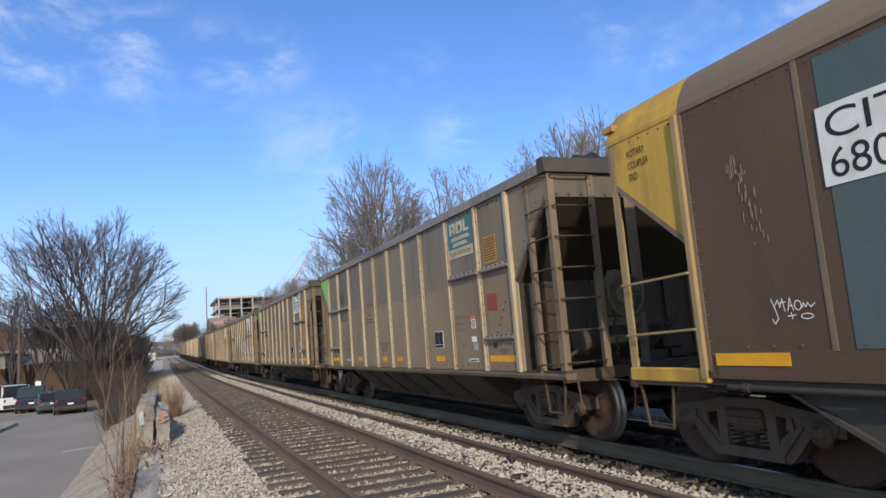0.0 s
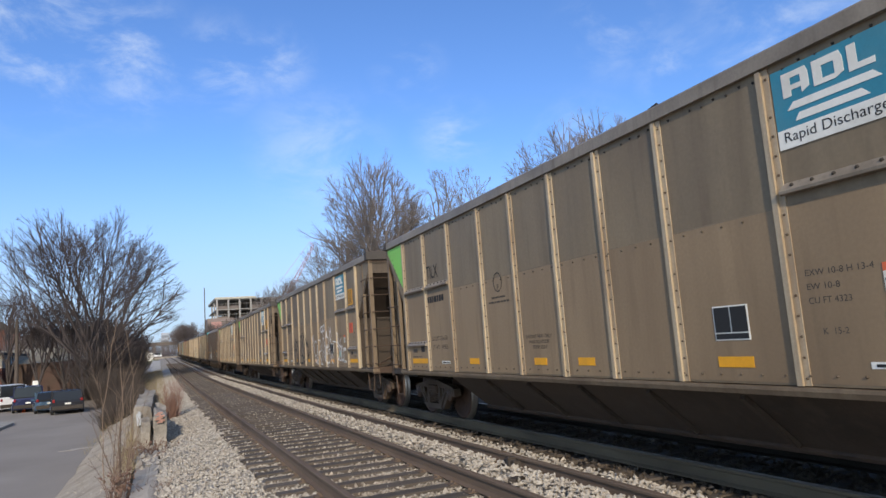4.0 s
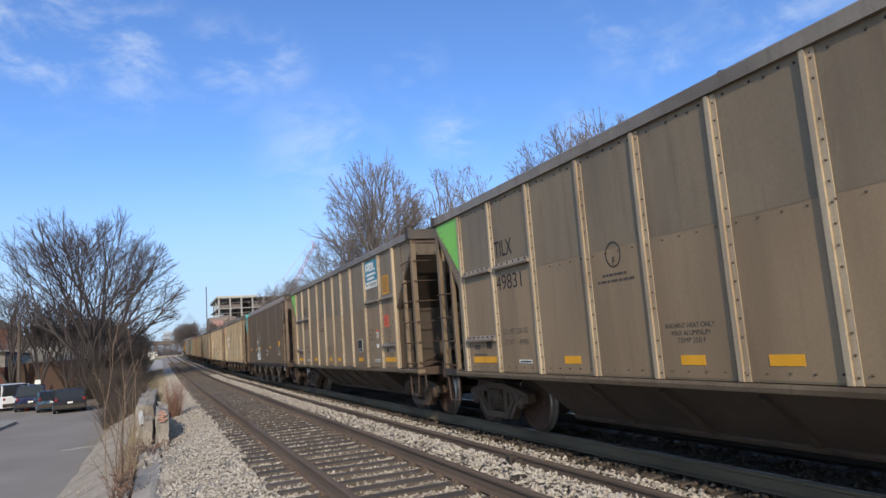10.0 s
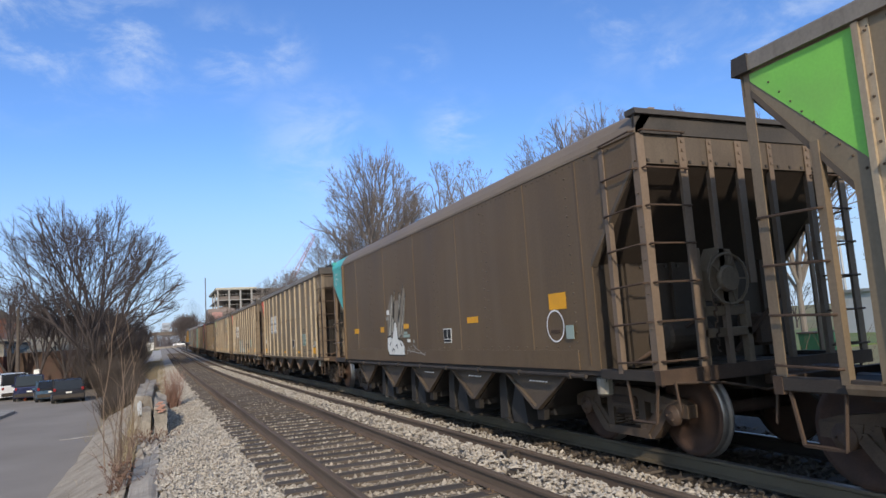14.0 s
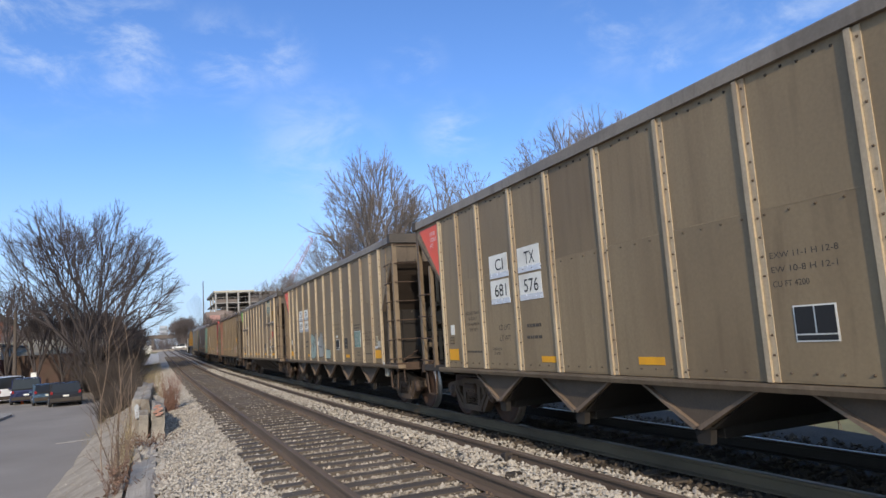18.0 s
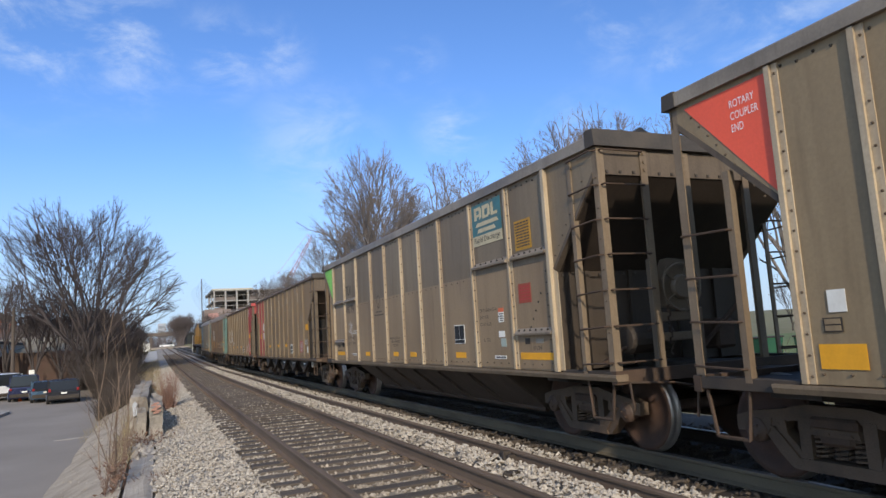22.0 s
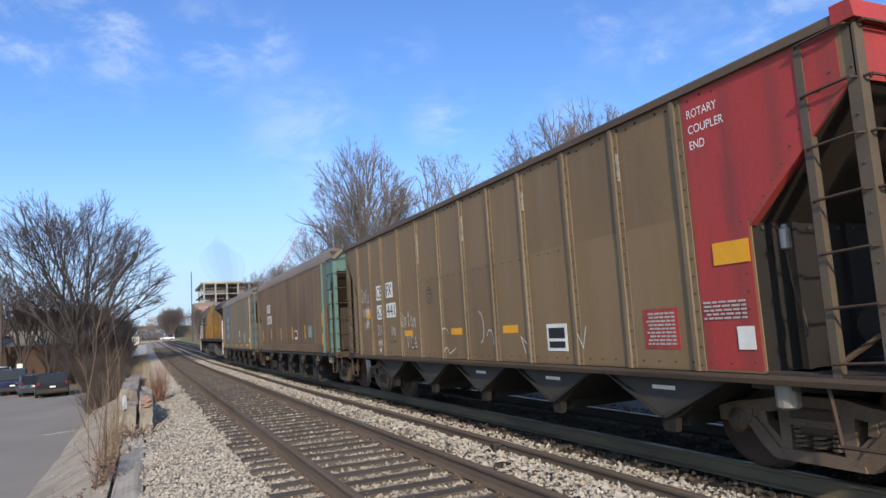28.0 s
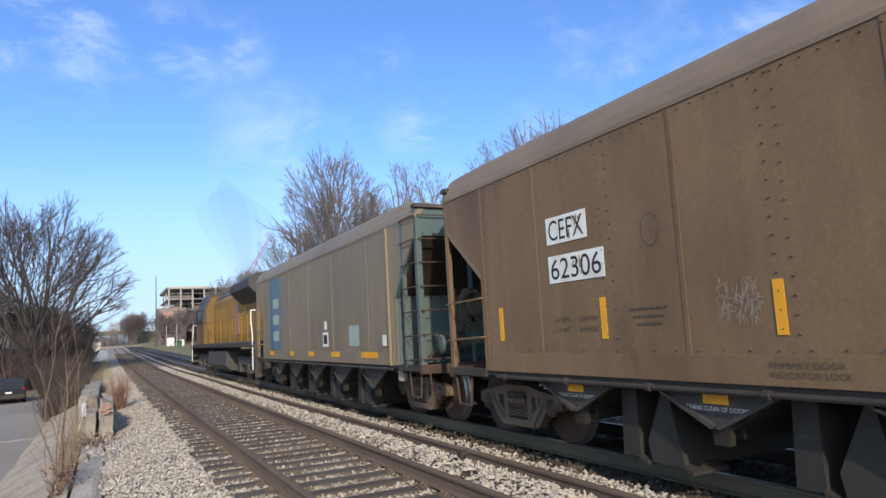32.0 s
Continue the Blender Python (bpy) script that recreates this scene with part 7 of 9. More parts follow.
def tie_mesh(seed):
    rng = random.Random(seed)
    bm = B()
    v = box(bm, -1.30, 1.30, -0.115, 0.115, -0.14, 0.0, 0.012)
    for q in v:
        q.co.x += rng.uniform(-0.04, 0.04) if abs(q.co.x) > 1.2 else 0
        q.co.z += rng.uniform(-0.012, 0.008)
        q.co.y += rng.uniform(-0.012, 0.012)
    return mesh_of("tie", bm, tie_wood)


TIES = [tie_mesh(k) for k in range(5)]
for i in range(280):
    y = -18.2 + 0.52 * i
    for tr, x, keep in ((track_near, TRACK_X, True), (track_far, TRAIN_X, i < 120)):
        if keep:
            t = part("tie", TIES[RNG.randrange(5)], None, tr)
            t.location = (x + RNG.uniform(-0.06, 0.06), y + RNG.uniform(-0.03, 0.03), (-0.182 if tr is track_near else -0.232) + rise(y))
            t.rotation_euler = (0, 0, RNG.uniform(-0.015, 0.015) + (math.pi if i % 2 else 0))
# tie plates and spikes
bm = B()
for i in range(110):
    y = -2.6 + 0.52 * i
    for x in (NEAR_L, NEAR_R):
        z = rise(y)
        box(bm, x - 0.17, x + 0.17, y - 0.09, y + 0.09, z - 0.181, z - 0.170)
        for dx, dy in ((-0.1, 0.05), (0.1, -0.05), (-0.1, -0.05)):
            box(bm, x + dx - 0.016, x + dx + 0.016, y + dy - 0.012, y + dy + 0.012, z - 0.17, z - 0.145)
tagged(part("tie_plates", bm, rail_brown, track_near), kind="stuff")
# joint bars on the spare rail
bm = B()
box(bm, 4.33, 4.47, 8.15, 8.45, -0.22, -0.10, 0.01)
box(bm, 4.30, 4.50, 8.25, 8.32, -0.225, -0.06, 0.01)
part("rail_clamp", bm, dark_steel, loose)
scrap = B()
box(scrap, -0.18, 0.18, -0.05, 0.05, 0, 0.06, 0.01)
s0 = part("rail_anchor", scrap, dark_steel)
s0.matrix_world = pose(3.95, 7.4, -0.19, 8, 5, 40)
tagged(s0, "dark rusty rail anchor lying on the ballast", "scrap metal")
chip = B()
box(chip, -0.03, 0.03, -0.02, 0.02, 0, 0.035, 0.008)
s1 = part("paper_scrap", chip, chalk)
s1.matrix_world = pose(4.08, 5.62, -0.175, 6, 10, 20)
tagged(s1, "small white scrap of litter on the ballast", "litter")


def rough_block(name, x0, x1, y0, y1, z0, z1, mat, parent, seed, rise=0.1, cells=0.16):
    """A broken concrete block: a gridded box with chipped edges."""
    bm = B()
    nz = max(2, int((z1 - z0) / cells))
    bmesh.ops.create_cube(bm, size=1.0)
    bmesh.ops.subdivide_edges(bm, edges=bm.edges[:], cuts=max(6, min(14, nz + 4)), use_grid_fill=True)
    for v in bm.verts:
        p = Vector((x0 + (v.co.x + 0.5) * (x1 - x0), y0 + (v.co.y + 0.5) * (y1 - y0), z0 + (v.co.z + 0.5) * (z1 - z0)))
        n = noise.noise_vector(p * 3.1 + Vector((seed, 0, 0))) + 0.5 * noise.noise_vector(p * 9.0 + Vector((seed, 4, 0)))
        k = 0.035
        if v.co.z > 0.49:
            p.z += rise * (noise.noise(p * 1.7 + Vector((0, seed, 0))) - 0.2)
            k = 0.06
        v.co = p + n * k
    return part(name, bm, mat, parent)


wall_concrete = M("stained_old_concrete", (0.30, 0.265, 0.22), 0.95, 0, 0.45, 3.0, 25, 0.9, (0.11, 0.09, 0.07), 0.75)
coping_concrete = M("worn_pale_concrete", (0.40, 0.345, 0.28), 0.95, 0, 0.35, 4.0, 30, 0.8, (0.22, 0.175, 0.13), 0.6)
wall = tagged(new("concrete_wall"), "broken weathered concrete retaining wall with a patch of red paint", "wall", kind="structure")
rough_block("wall_block", -0.58, -0.17, 18.6, 25.5, -0.75, 0.46, wall_concrete, wall, 1, 0.16)
rough_block("wall_slab", -0.13, 0.15, 17.6, 20.6, -0.6, 0.30, wall_concrete, wall, 2, 0.22)
rough_block("wall_stub", -0.40, -0.20, 17.9, 18.5, -0.6, 0.12, wall_concrete, wall, 3, 0.2)
rough_block("coping", -0.44, -0.04, 4.0, 17.4, -0.9, -0.46, coping_concrete, wall, 4, 0.05)
rough_block("wall_block", -0.75, -0.2, 26, 44, -0.75, -0.1, wall_concrete, wall, 5, 0.2)
bm = B()
for k in range(7):
    a, b = 0.02 + 0.05 * math.sin(k * 2.1), 0.10 + 0.035 * k
    slab(bm, [(a - 0.07, b), (a + 0.06, b + 0.01), (a + 0.05, b + 0.05), (a - 0.06, b + 0.04)], 1, 17.52, 17.56)
tagged(part("spray_patch", bm, M("washed_out_red_spray", (0.40, 0.22, 0.165), 0.9, 0, 0.3, 6, 40, 0.2), wall), "faded red sprayed patch")
bm = B()
slab(bm, [(-0.50, 0.0), (-0.42, 0.02), (-0.40, 0.3), (-0.46, 0.36), (-0.52, 0.28)], 1, 18.50, 18.54)
tagged(part("spray_patch", bm, M("pale_blue_spray", (0.38, 0.40, 0.42), 0.9, 0, 0.3, 6, 40, 0.2), wall), "pale blue sprayed patch")


def z_rubble(rng):
    y = rng.uniform(7.5, 18.5)
    x = rng.uniform(-0.08, 0.16) if y < 14.5 else rng.uniform(-0.5, 0.12)
    return (x, y, -0.50 + rng.uniform(0, 0.04)), rng.uniform(0.5, 1.7)


tagged(scatter_stones("rubble", 330, z_rubble, 0.065, concrete, 9), "broken concrete rubble along the wall", "rubble", kind="stuff")
road = B()
xs, ys = [-60, -40, -25, -14, -8, -5, -3.2, -2.15], [-30, -10] + [3 * i for i in range(0, 25)]
g = [[road.verts.new((x - (0.12 * noise.noise((y * 0.4, 3, 1)) if x == -2.15 else 0), y, -1.385 + 0.02 * noise.noise((x * 0.2, y * 0.2, 0)))) for x in xs] for y in ys]
for a, b in zip(g, g[1:]):
    for i in range(len(xs) - 1):
        road.faces.new((a[i], a[i + 1], b[i + 1], b[i]))
tagged(part("road", road, asphalt), "worn grey asphalt street below the railway bank", "road", kind="structure")
apron = B()
ys = [3 + 1.3 * i for i in range(36)]
g = []
for y in ys:
    e = -2.17 + 0.13 * noise.noise((y * 0.5, 9, 1))
    g.append([apron.verts.new((x, y, z + 0.05 * noise.noise((x * 1.3, y * 0.6, 4)))) for x, z in ((e, -1.375), (e + 0.05, -1.26), (-1.8, -1.12), (-1.4, -0.92), (-0.95, -0.70), (-0.5, -0.52))])
for a, b in zip(g, g[1:]):
    for i in range(5):
        apron.faces.new((a[i], a[i + 1], b[i + 1], b[i]))
tagged(part("bank", apron, M("dusty_bank", (0.37, 0.305, 0.23), 0.95, 0, 0.45, 2.6, 30, 1.0, (0.19, 0.15, 0.105), 0.75), smooth=True), "dusty grey-brown bank between street and wall", "bank", kind="structure")


def z_bank(rng):
    y = rng.uniform(7.0, 26.0)
    u = rng.uniform() ** 0.6
    return (-2.1 + 1.6 * u, y, -1.27 + 0.76 * u + rng.uniform(-0.02, 0.02)), rng.uniform(0.5, 1.6)


tagged(scatter_stones("bank_grit", 1500, z_bank, 0.019, dusty_rock, 31), "scattered grit and small stones on the bank", "grit", kind="stuff")
patch = B()
for y0, x0, w, l in ((28.0, -2.95, 0.75, 0.22), (27.85, -3.3, 0.6, 0.14)):
    box(patch, x0, x0 + w, y0, y0 + l, -1.385, -1.372)
tagged(part("road_patch", patch, M("mended_asphalt", (0.37, 0.335, 0.29), 0.9, 0, 0.2, 2.5, 40, 0.3, (0.27, 0.235, 0.195), 0.5)), "pale mended strips in the asphalt", "road patch", kind="structure")
kerb = B()
slab(kerb, [(-7.6, 33.0), (-7.45, 38.0), (-7.35, 43.8), (-7.5, 44.8), (-8.3, 45.3), (-12, 45.0), (-12, 33.0)], 2, -1.4, -1.24)
tagged(part("kerb_island", kerb, concrete), "low concrete kerb island in the street", "kerb", kind="structure")
path = B()
g = []
for k in range(21):
    y = 98 + 5 * k
    w = 0.15 * noise.noise((y * 0.1, 2, 7))
    g.append([path.verts.new((x, y, -0.40 + rise(y) + dz)) for x, dz in ((-1.9 + w, -0.6), (-1.4 + w, -0.04), (0.3 + w, 0.0), (0.6 + w, -0.3))])
for a, b in zip(g, g[1:]):
    for i in range(3):
        path.faces.new((a[i], a[i + 1], b[i + 1], b[i]))
tagged(part("path", path, pale_concrete), "pale gravel path beside the track", "path", kind="structure")


# ---- plants ----
def fan_tree(seed, root, centre, radii, stems_n, levels, mat, wood, trunk_r, spread, tip=0.008, lift=0.04, keep=0.84, split=0.72, twigs=3, reach=1.2):
    """A bare tree: stems fan out from the trunk and fork in two again and again, down to fine twigs, inside a crown. Gives a trunk mesh and a crown mesh."""
    rng = np.random.RandomState(seed)
    c, R = np.array(centre, float), np.array(radii, float)
    store = {0: ([], []), 1: ([], [])}

    def unit(d):
        return d / np.linalg.norm(d)

    def limb(p, q, r0, r1, k, slot):
        v, f = store[slot]
        d = unit(q - p)
        u = unit(np.cross(d, (0.31, 0.52, 0.79) if abs(d[2]) < 0.95 else (1, 0, 0)))
        w = np.cross(d, u)
        o = len(v)
        for e, r in ((p, r0), (q, r1)):
            for i in range(k):
                t = math.tau * i / k
                v.append(tuple(e + (u * math.cos(t) + w * math.sin(t)) * r))
        f.extend((o + i, o + (i + 1) % k, o + k + (i + 1) % k, o + k + i) for i in range(k))

    def spike(p, d, length, r):
        v, f = store[1]
        u = unit(np.cross(d, (0.3, 0.5, 0.8))) * r
        w = np.cross(d, u)
        o = len(v)
        v.extend((tuple(p + u), tuple(p - 0.5 * u + w), tuple(p - 0.5 * u - w), tuple(p + d * length)))
        f.extend(((o, o + 1, o + 3), (o + 1, o + 2, o + 3), (o + 2, o, o + 3)))

    def inside(p):
        q = (p - c) / R
        n = np.linalg.norm(q)
        u = q / max(n, 1e-6)
        return n < 1 + 0.16 * noise.noise((u[0] * 2.2 + seed, u[1] * 2.2, u[2] * 2.2)) + 0.10 * noise.noise((u[0] * 5.0, u[1] * 5.0, u[2] * 5.0 + seed))

    def turn(d, angle, roll):
        u = unit(np.cross(d, (0.31, 0.52, 0.79)))
        w = np.cross(d, u)
        return unit(d * math.cos(angle) + (u * math.cos(roll) + w * math.sin(roll)) * math.sin(angle))

    def fine(p, d, length):
        for _ in range(twigs):
            e = turn(d, rng.uniform(0.05, 0.5), rng.uniform(0, 6.28))
            h = length * rng.uniform(0.6, 1.3)
            spike(p, e, h, tip * 0.8)
            for k in (0.3, 0.6):
                spike(p + e * h * k, turn(e, rng.uniform(0.3, 0.7), rng.uniform(0, 6.28)), h * rng.uniform(0.4, 0.6), tip * 0.65)

    def grow(p, d, length, r, level):
        n = 3 if level < 3 else 2
        for i in range(n):
            d = unit(d + rng.normal(0, 0.045 + 0.008 * level, 3) + np.array((0, 0, lift)) + 0.03 * unit(p - c + 1e-3))
            q = p + d * length / n
            limb(p, q, max(tip, r * (1 - 0.22 * i / n)), max(tip, r * (1 - 0.22 * (i + 1) / n)), 7 if level == 0 else 5 if level < 3 else 3, 0 if level == 0 else 1)
            p = q
            if level > 1 and rng.uniform() < 0.55:
                side = turn(d, rng.uniform(0.4, 0.8), rng.uniform(0, 6.28))
                if level < levels - 2 and rng.uniform() < 0.5:
                    grow(p, side, length * 0.55, r * 0.4, max(level + 2, levels - 2))
                else:
                    spike(p, side, length * rng.uniform(0.3, 0.6), tip)
        if level >= levels or not inside(p):
            fine(p, d, max(0.25, length * 0.7))
            return
        roll = rng.uniform(0, 6.28)
        grow(p, turn(d, rng.uniform(0.06, 0.22), roll), length * keep * rng.uniform(0.88, 1.1), r * 0.84, level + 1)
        grow(p, turn(d, rng.uniform(0.28, 0.58), roll + math.pi + rng.uniform(-0.7, 0.7)), length * split * rng.uniform(0.85, 1.15), r * 0.6, level + 1)

    top = np.array((0.0, 0.0, 0.0))
    for i in range(3):
        q = top + np.array((rng.uniform(-0.05, 0.05), rng.uniform(-0.05, 0.05), root / 3))
        limb(top, q, trunk_r * (1.15 - 0.1 * i), trunk_r * (1.05 - 0.1 * i), 8, 0)
        top = q
    total = sum(keep ** k for k in range(levels + 1))
    for k in range(stems_n):
        a = math.tau * (k + rng.uniform(-0.25, 0.25)) / stems_n + seed
        g = spread[0] + (spread[1] - spread[0]) * ((k * 0.618 + 0.3) % 1.0)
        d = unit(np.array((math.cos(a) * g, math.sin(a) * g, 1.0)) + 0.35 * unit(c - top) * (stems_n > 1))
        far = 0.6
        while inside(top + d * far) and far < 40 or far < R[2] * 0.8:
            far += 0.3
        grow(top - np.array((0, 0, root * 0.3 * rng.uniform(0, 1))), d, far / total * reach, trunk_r * (0.7 if stems_n > 1 else 0.9), 0)
    return [raw_mesh("trunk", store[0][0], store[0][1], wood), raw_mesh("crown", store[1][0], store[1][1], mat)]


def tree(meshes, x, y, z=None, rz=0.0, s=1.0, label="", group=""):
    t = tagged(new("tree"), label or "bare leafless winter tree with fine twigs", "tree", group)
    t.matrix_world = pose(x, y, ground_z(x, y) - 0.05 if z is None else z, 0, 0, rz) @ Matrix.Scale(s, 4)
    part("trunk", meshes[0], None, t)
    part("crown", meshes[1], None, t, "bare branches and twigs")
    return t


bark_dark = M("dark_winter_bark", (0.06, 0.049, 0.045), 0.95, 0, 0.35, 3, 30, 0.5, (0.085, 0.07, 0.06), 0.4, (1, 1, 0.2))
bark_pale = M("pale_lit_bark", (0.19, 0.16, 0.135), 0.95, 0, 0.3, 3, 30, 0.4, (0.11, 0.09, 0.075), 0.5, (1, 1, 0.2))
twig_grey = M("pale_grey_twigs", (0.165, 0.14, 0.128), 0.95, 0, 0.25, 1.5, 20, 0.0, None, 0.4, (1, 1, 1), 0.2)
twig_dark = M("dark_winter_twigs", (0.062, 0.049, 0.046), 0.95, 0, 0.3, 1.5, 20, 0.0, None, 0.4, (1, 1, 1), 0.2)
brush_brown = M("leafless_brush", (0.072, 0.054, 0.041), 0.95, 0, 0.35, 1.0, 20, 0.0, None, 0.4, (1, 1, 1), 0, 0.6)
big_a = fan_tree(11, 1.2, (-1.8, 0, 8.2), (8.2, 7.0, 7.6), 14, 8, twig_dark, bark_dark, 0.20, (0.06, 1.15), 0.0095, 0.03, 0.82, 0.74, 3, 1.1)
big_b = fan_tree(23, 1.6, (0, 0, 5.4), (4.8, 4.6, 4.9), 5, 7, twig_dark, bark_dark, 0.16, (0.1, 0.9), 0.010)
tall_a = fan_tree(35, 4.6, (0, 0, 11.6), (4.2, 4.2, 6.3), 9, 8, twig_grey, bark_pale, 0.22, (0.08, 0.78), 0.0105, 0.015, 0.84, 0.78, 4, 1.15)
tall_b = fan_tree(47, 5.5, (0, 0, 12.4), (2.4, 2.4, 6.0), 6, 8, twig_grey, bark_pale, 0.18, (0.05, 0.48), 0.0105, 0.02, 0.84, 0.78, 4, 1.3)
small = fan_tree(52, 1.0, (0, 0, 4.2), (2.6, 2.6, 3.6), 4, 6, twig_dark, bark_dark, 0.11, (0.1, 0.7), 0.012)
ROW = "trees beside the street"
tree(big_a, -4.9, 66, -1.45, 0, 1.0, "large bare multi-stemmed tree on the street bank", ROW)
for x, y, r, s in ((-3.2, 66, 10, 0.75), (-4.6, 71, 80, 1.0), (-6.6, 73, 150, 1.0), (-2.9, 79, 200, 0.85), (-4.4, 84, 260, 1.1), (-2.6, 90, 300, 0.9), (-5.8, 63, 40, 0.6)):
    tree(small, x, y, -1.45, r, s, "small bare tree among the brush", ROW)
for x, y, r, s in ((-8.4, 75, 30, 0.95), (-10.4, 74, 140, 0.9), (-13.4, 77, 250, 1.1)):
    tree(big_b, x, y, -1.45, r, s, "bare spreading tree behind the parked cars", ROW)
for x, y, r, s in ((-6.2, 84, 30, 0.8), (-7.6, 96, 130, 0.9), (-8.0, 108, 220, 0.85), (-8.6, 122, 310, 0.9), (-9.0, 136, 75, 0.95), (-9.2, 150, 160, 1.0),
                   (-8.5, 168, 10, 1.0), (-8.5, 188, 80, 1.0), (-7.5, 215, 10, 1.0), (-6.5, 240, 200, 1.0), (-6.5, 270, 120, 1.1), (-7, 285, 20, 1.1)):
    tree(big_b, x, y, None, r, s, "bare tree on the railway bank", ROW)
for x, y, r, s in ((-18, 74, 120, 0.8), (-23, 77, 45, 0.9)):
    tree(big_b, x, y, -1.45, r, s, "bare tree beside the brick building", ROW)
BEHIND = "trees behind the train"
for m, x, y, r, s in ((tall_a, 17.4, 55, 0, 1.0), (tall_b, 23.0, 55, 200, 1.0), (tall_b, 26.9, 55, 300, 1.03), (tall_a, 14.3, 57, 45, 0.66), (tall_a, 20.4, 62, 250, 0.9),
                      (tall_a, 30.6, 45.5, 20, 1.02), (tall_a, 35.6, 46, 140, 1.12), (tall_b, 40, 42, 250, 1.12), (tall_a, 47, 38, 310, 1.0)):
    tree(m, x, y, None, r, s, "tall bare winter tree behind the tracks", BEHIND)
FAR = "far trees"
for x, y, r, s in ((23.4, 156, 20, 0.8), (26.4, 150, 140, 0.86), (29.4, 153, 260, 0.9), (32.6, 150, 80, 0.86)):
    tree(tall_a, x, y, None, r, s, "bare tree beside the unfinished building", FAR)
twig_far = M("hazy_grey_twigs", (0.125, 0.102, 0.098), 0.95, 0, 0.3, 1.5, 20, 0.0, None, 0.4, (1, 1, 1), 0.2)
far_tree = []
for me in big_b:
    far_tree.append(me.copy())
    far_tree[-1].materials.clear()
    far_tree[-1].materials.append(twig_far)
for i in range(26):
    x, y = RNG.uniform(16, 60), RNG.uniform(95, 190)
    tree(small, x, y, None, RNG.uniform(0, 360), RNG.uniform(0.8, 1.35), "small bare tree beyond the crossing", FAR)
for i in range(9):
    tree(far_tree, RNG.uniform(12.5, 25), RNG.uniform(176, 200), None, RNG.uniform(0, 360), RNG.uniform(0.6, 0.95), "bare tree in front of the unfinished building", FAR)
for i in range(12):
    a = RNG.uniform(0, math.tau)
    tree(far_tree, 10.4 + 2.6 * math.cos(a), 292 + 9 * math.sin(a), None, RNG.uniform(0, 360), 1.25 - 0.3 * abs(math.cos(a)), "far bare tree beside the road bridge", FAR)
for i in range(16):
    tree(far_tree, RNG.uniform(-60, -16), RNG.uniform(92, 200), None, RNG.uniform(0, 360), RNG.uniform(0.8, 1.2), "bare tree on the far hillside", FAR)


def stems(name, n, zone, hmin, hmax, r, mat, seed, curve=0.35, side=2):
    """Many thin bent stems as one mesh."""
    rng = random.Random(seed)
    v, f = [], []
    for i in range(n):
        p, k = zone(rng)
        h = rng.uniform(hmin, hmax) * k
        d = Vector((rng.uniform(-curve, curve), rng.uniform(-curve, curve), 1)).normalized()
        q = Vector(p)
        rr = r * rng.uniform(0.7, 1.3)
        for s in range(4):
            d = (d + Vector((rng.uniform(-0.25, 0.25), rng.uniform(-0.25, 0.25), 0))).normalized()
            e = q + d * h / 4
            o = len(v)
            u = d.orthogonal().normalized()
            w = d.cross(u)
            for c, a in ((q, rr), (e, rr * 0.72)):
                v += [tuple(c + (u * math.cos(t) + w * math.sin(t)) * a) for t in (0, 2.09, 4.19)]
            f += [(o + j, o + (j + 1) % 3, o + 3 + (j + 1) % 3, o + 3 + j) for j in range(3)]
            if s and rng.random() < 0.75:
                for _ in range(side):
                    dd = (d + Vector((rng.uniform(-0.9, 0.9), rng.uniform(-0.9, 0.9), 0.2))).normalized()
                    g = q + dd * h * rng.uniform(0.12, 0.3)
                    o = len(v)
                    u2 = dd.orthogonal().normalized() * rr * 0.6
                    w2 = dd.cross(u2)
                    v += [tuple(q + u2), tuple(q - u2 * 0.5 + w2), tuple(q - u2 * 0.5 - w2), tuple(g)]
                    f += [(o, o + 1, o + 3), (o + 1, o + 2, o + 3), (o + 2, o, o + 3)]
            q, rr = e, rr * 0.72
    return new(name, raw_mesh(name, v, f, mat))


def z_thicket(rng):
    y = rng.uniform(34, 112)
    x = rng.uniform(-6.4, -2.3) if y > 64 else rng.uniform(-3.9, -1.9) if y > 52 else rng.uniform(-2.4, -1.2)
    return (x, y, ground_z(x, y) - 0.05), 0.55 + 0.4 * rng.random() + (0.65 if y > 64 else 0.15 if y > 52 else -0.3)


tagged(stems("undergrowth", 12500, z_thicket, 1.4, 3.2, 0.013, brush_brown, 5, 0.55, 3), "dense leafless brown undergrowth on the bank", "undergrowth", kind="stuff")


def z_hill(rng):
    y = rng.uniform(90, 210)
    x = rng.uniform(-75, -7)
    return (x, y, ground_z(x, y) - 0.3), 1.0


def z_horizon(rng):
    y = rng.uniform(325, 430)
    x = rng.uniform(-80, 110)
    return (x, y, 1.5), 1.0 + 0.25 * math.sin(x * 0.13)


tagged(stems("far_woods", 2600, z_hill, 4.5, 9.5, 0.06, twig_far, 15, 0.4, 3), "leafless brown woods on the far hillside", "woods", kind="stuff")
tagged(stems("far_woods", 3200, z_horizon, 7, 11, 0.10, twig_far, 16, 0.35, 3), "leafless brown woods along the horizon", "woods", kind="stuff")


def z_verge(rng):
    x, y = rng.uniform(10.5, 26), rng.uniform(8, 180)
    return (x, y, ground_z(x, y) - 0.03), 1.0


tagged(stems("verge_scrub", 1500, z_verge, 0.5, 2.0, 0.012, twig, 6, 0.5, 2), "leafless scrub along the far verge", "scrub", kind="stuff")
grass_pale = M("dry_grass_blades", (0.30, 0.235, 0.13), 0.95, 0, 0.3, 3, 20, 0, None, 0.4, (1, 1, 1), 0, 0.6)


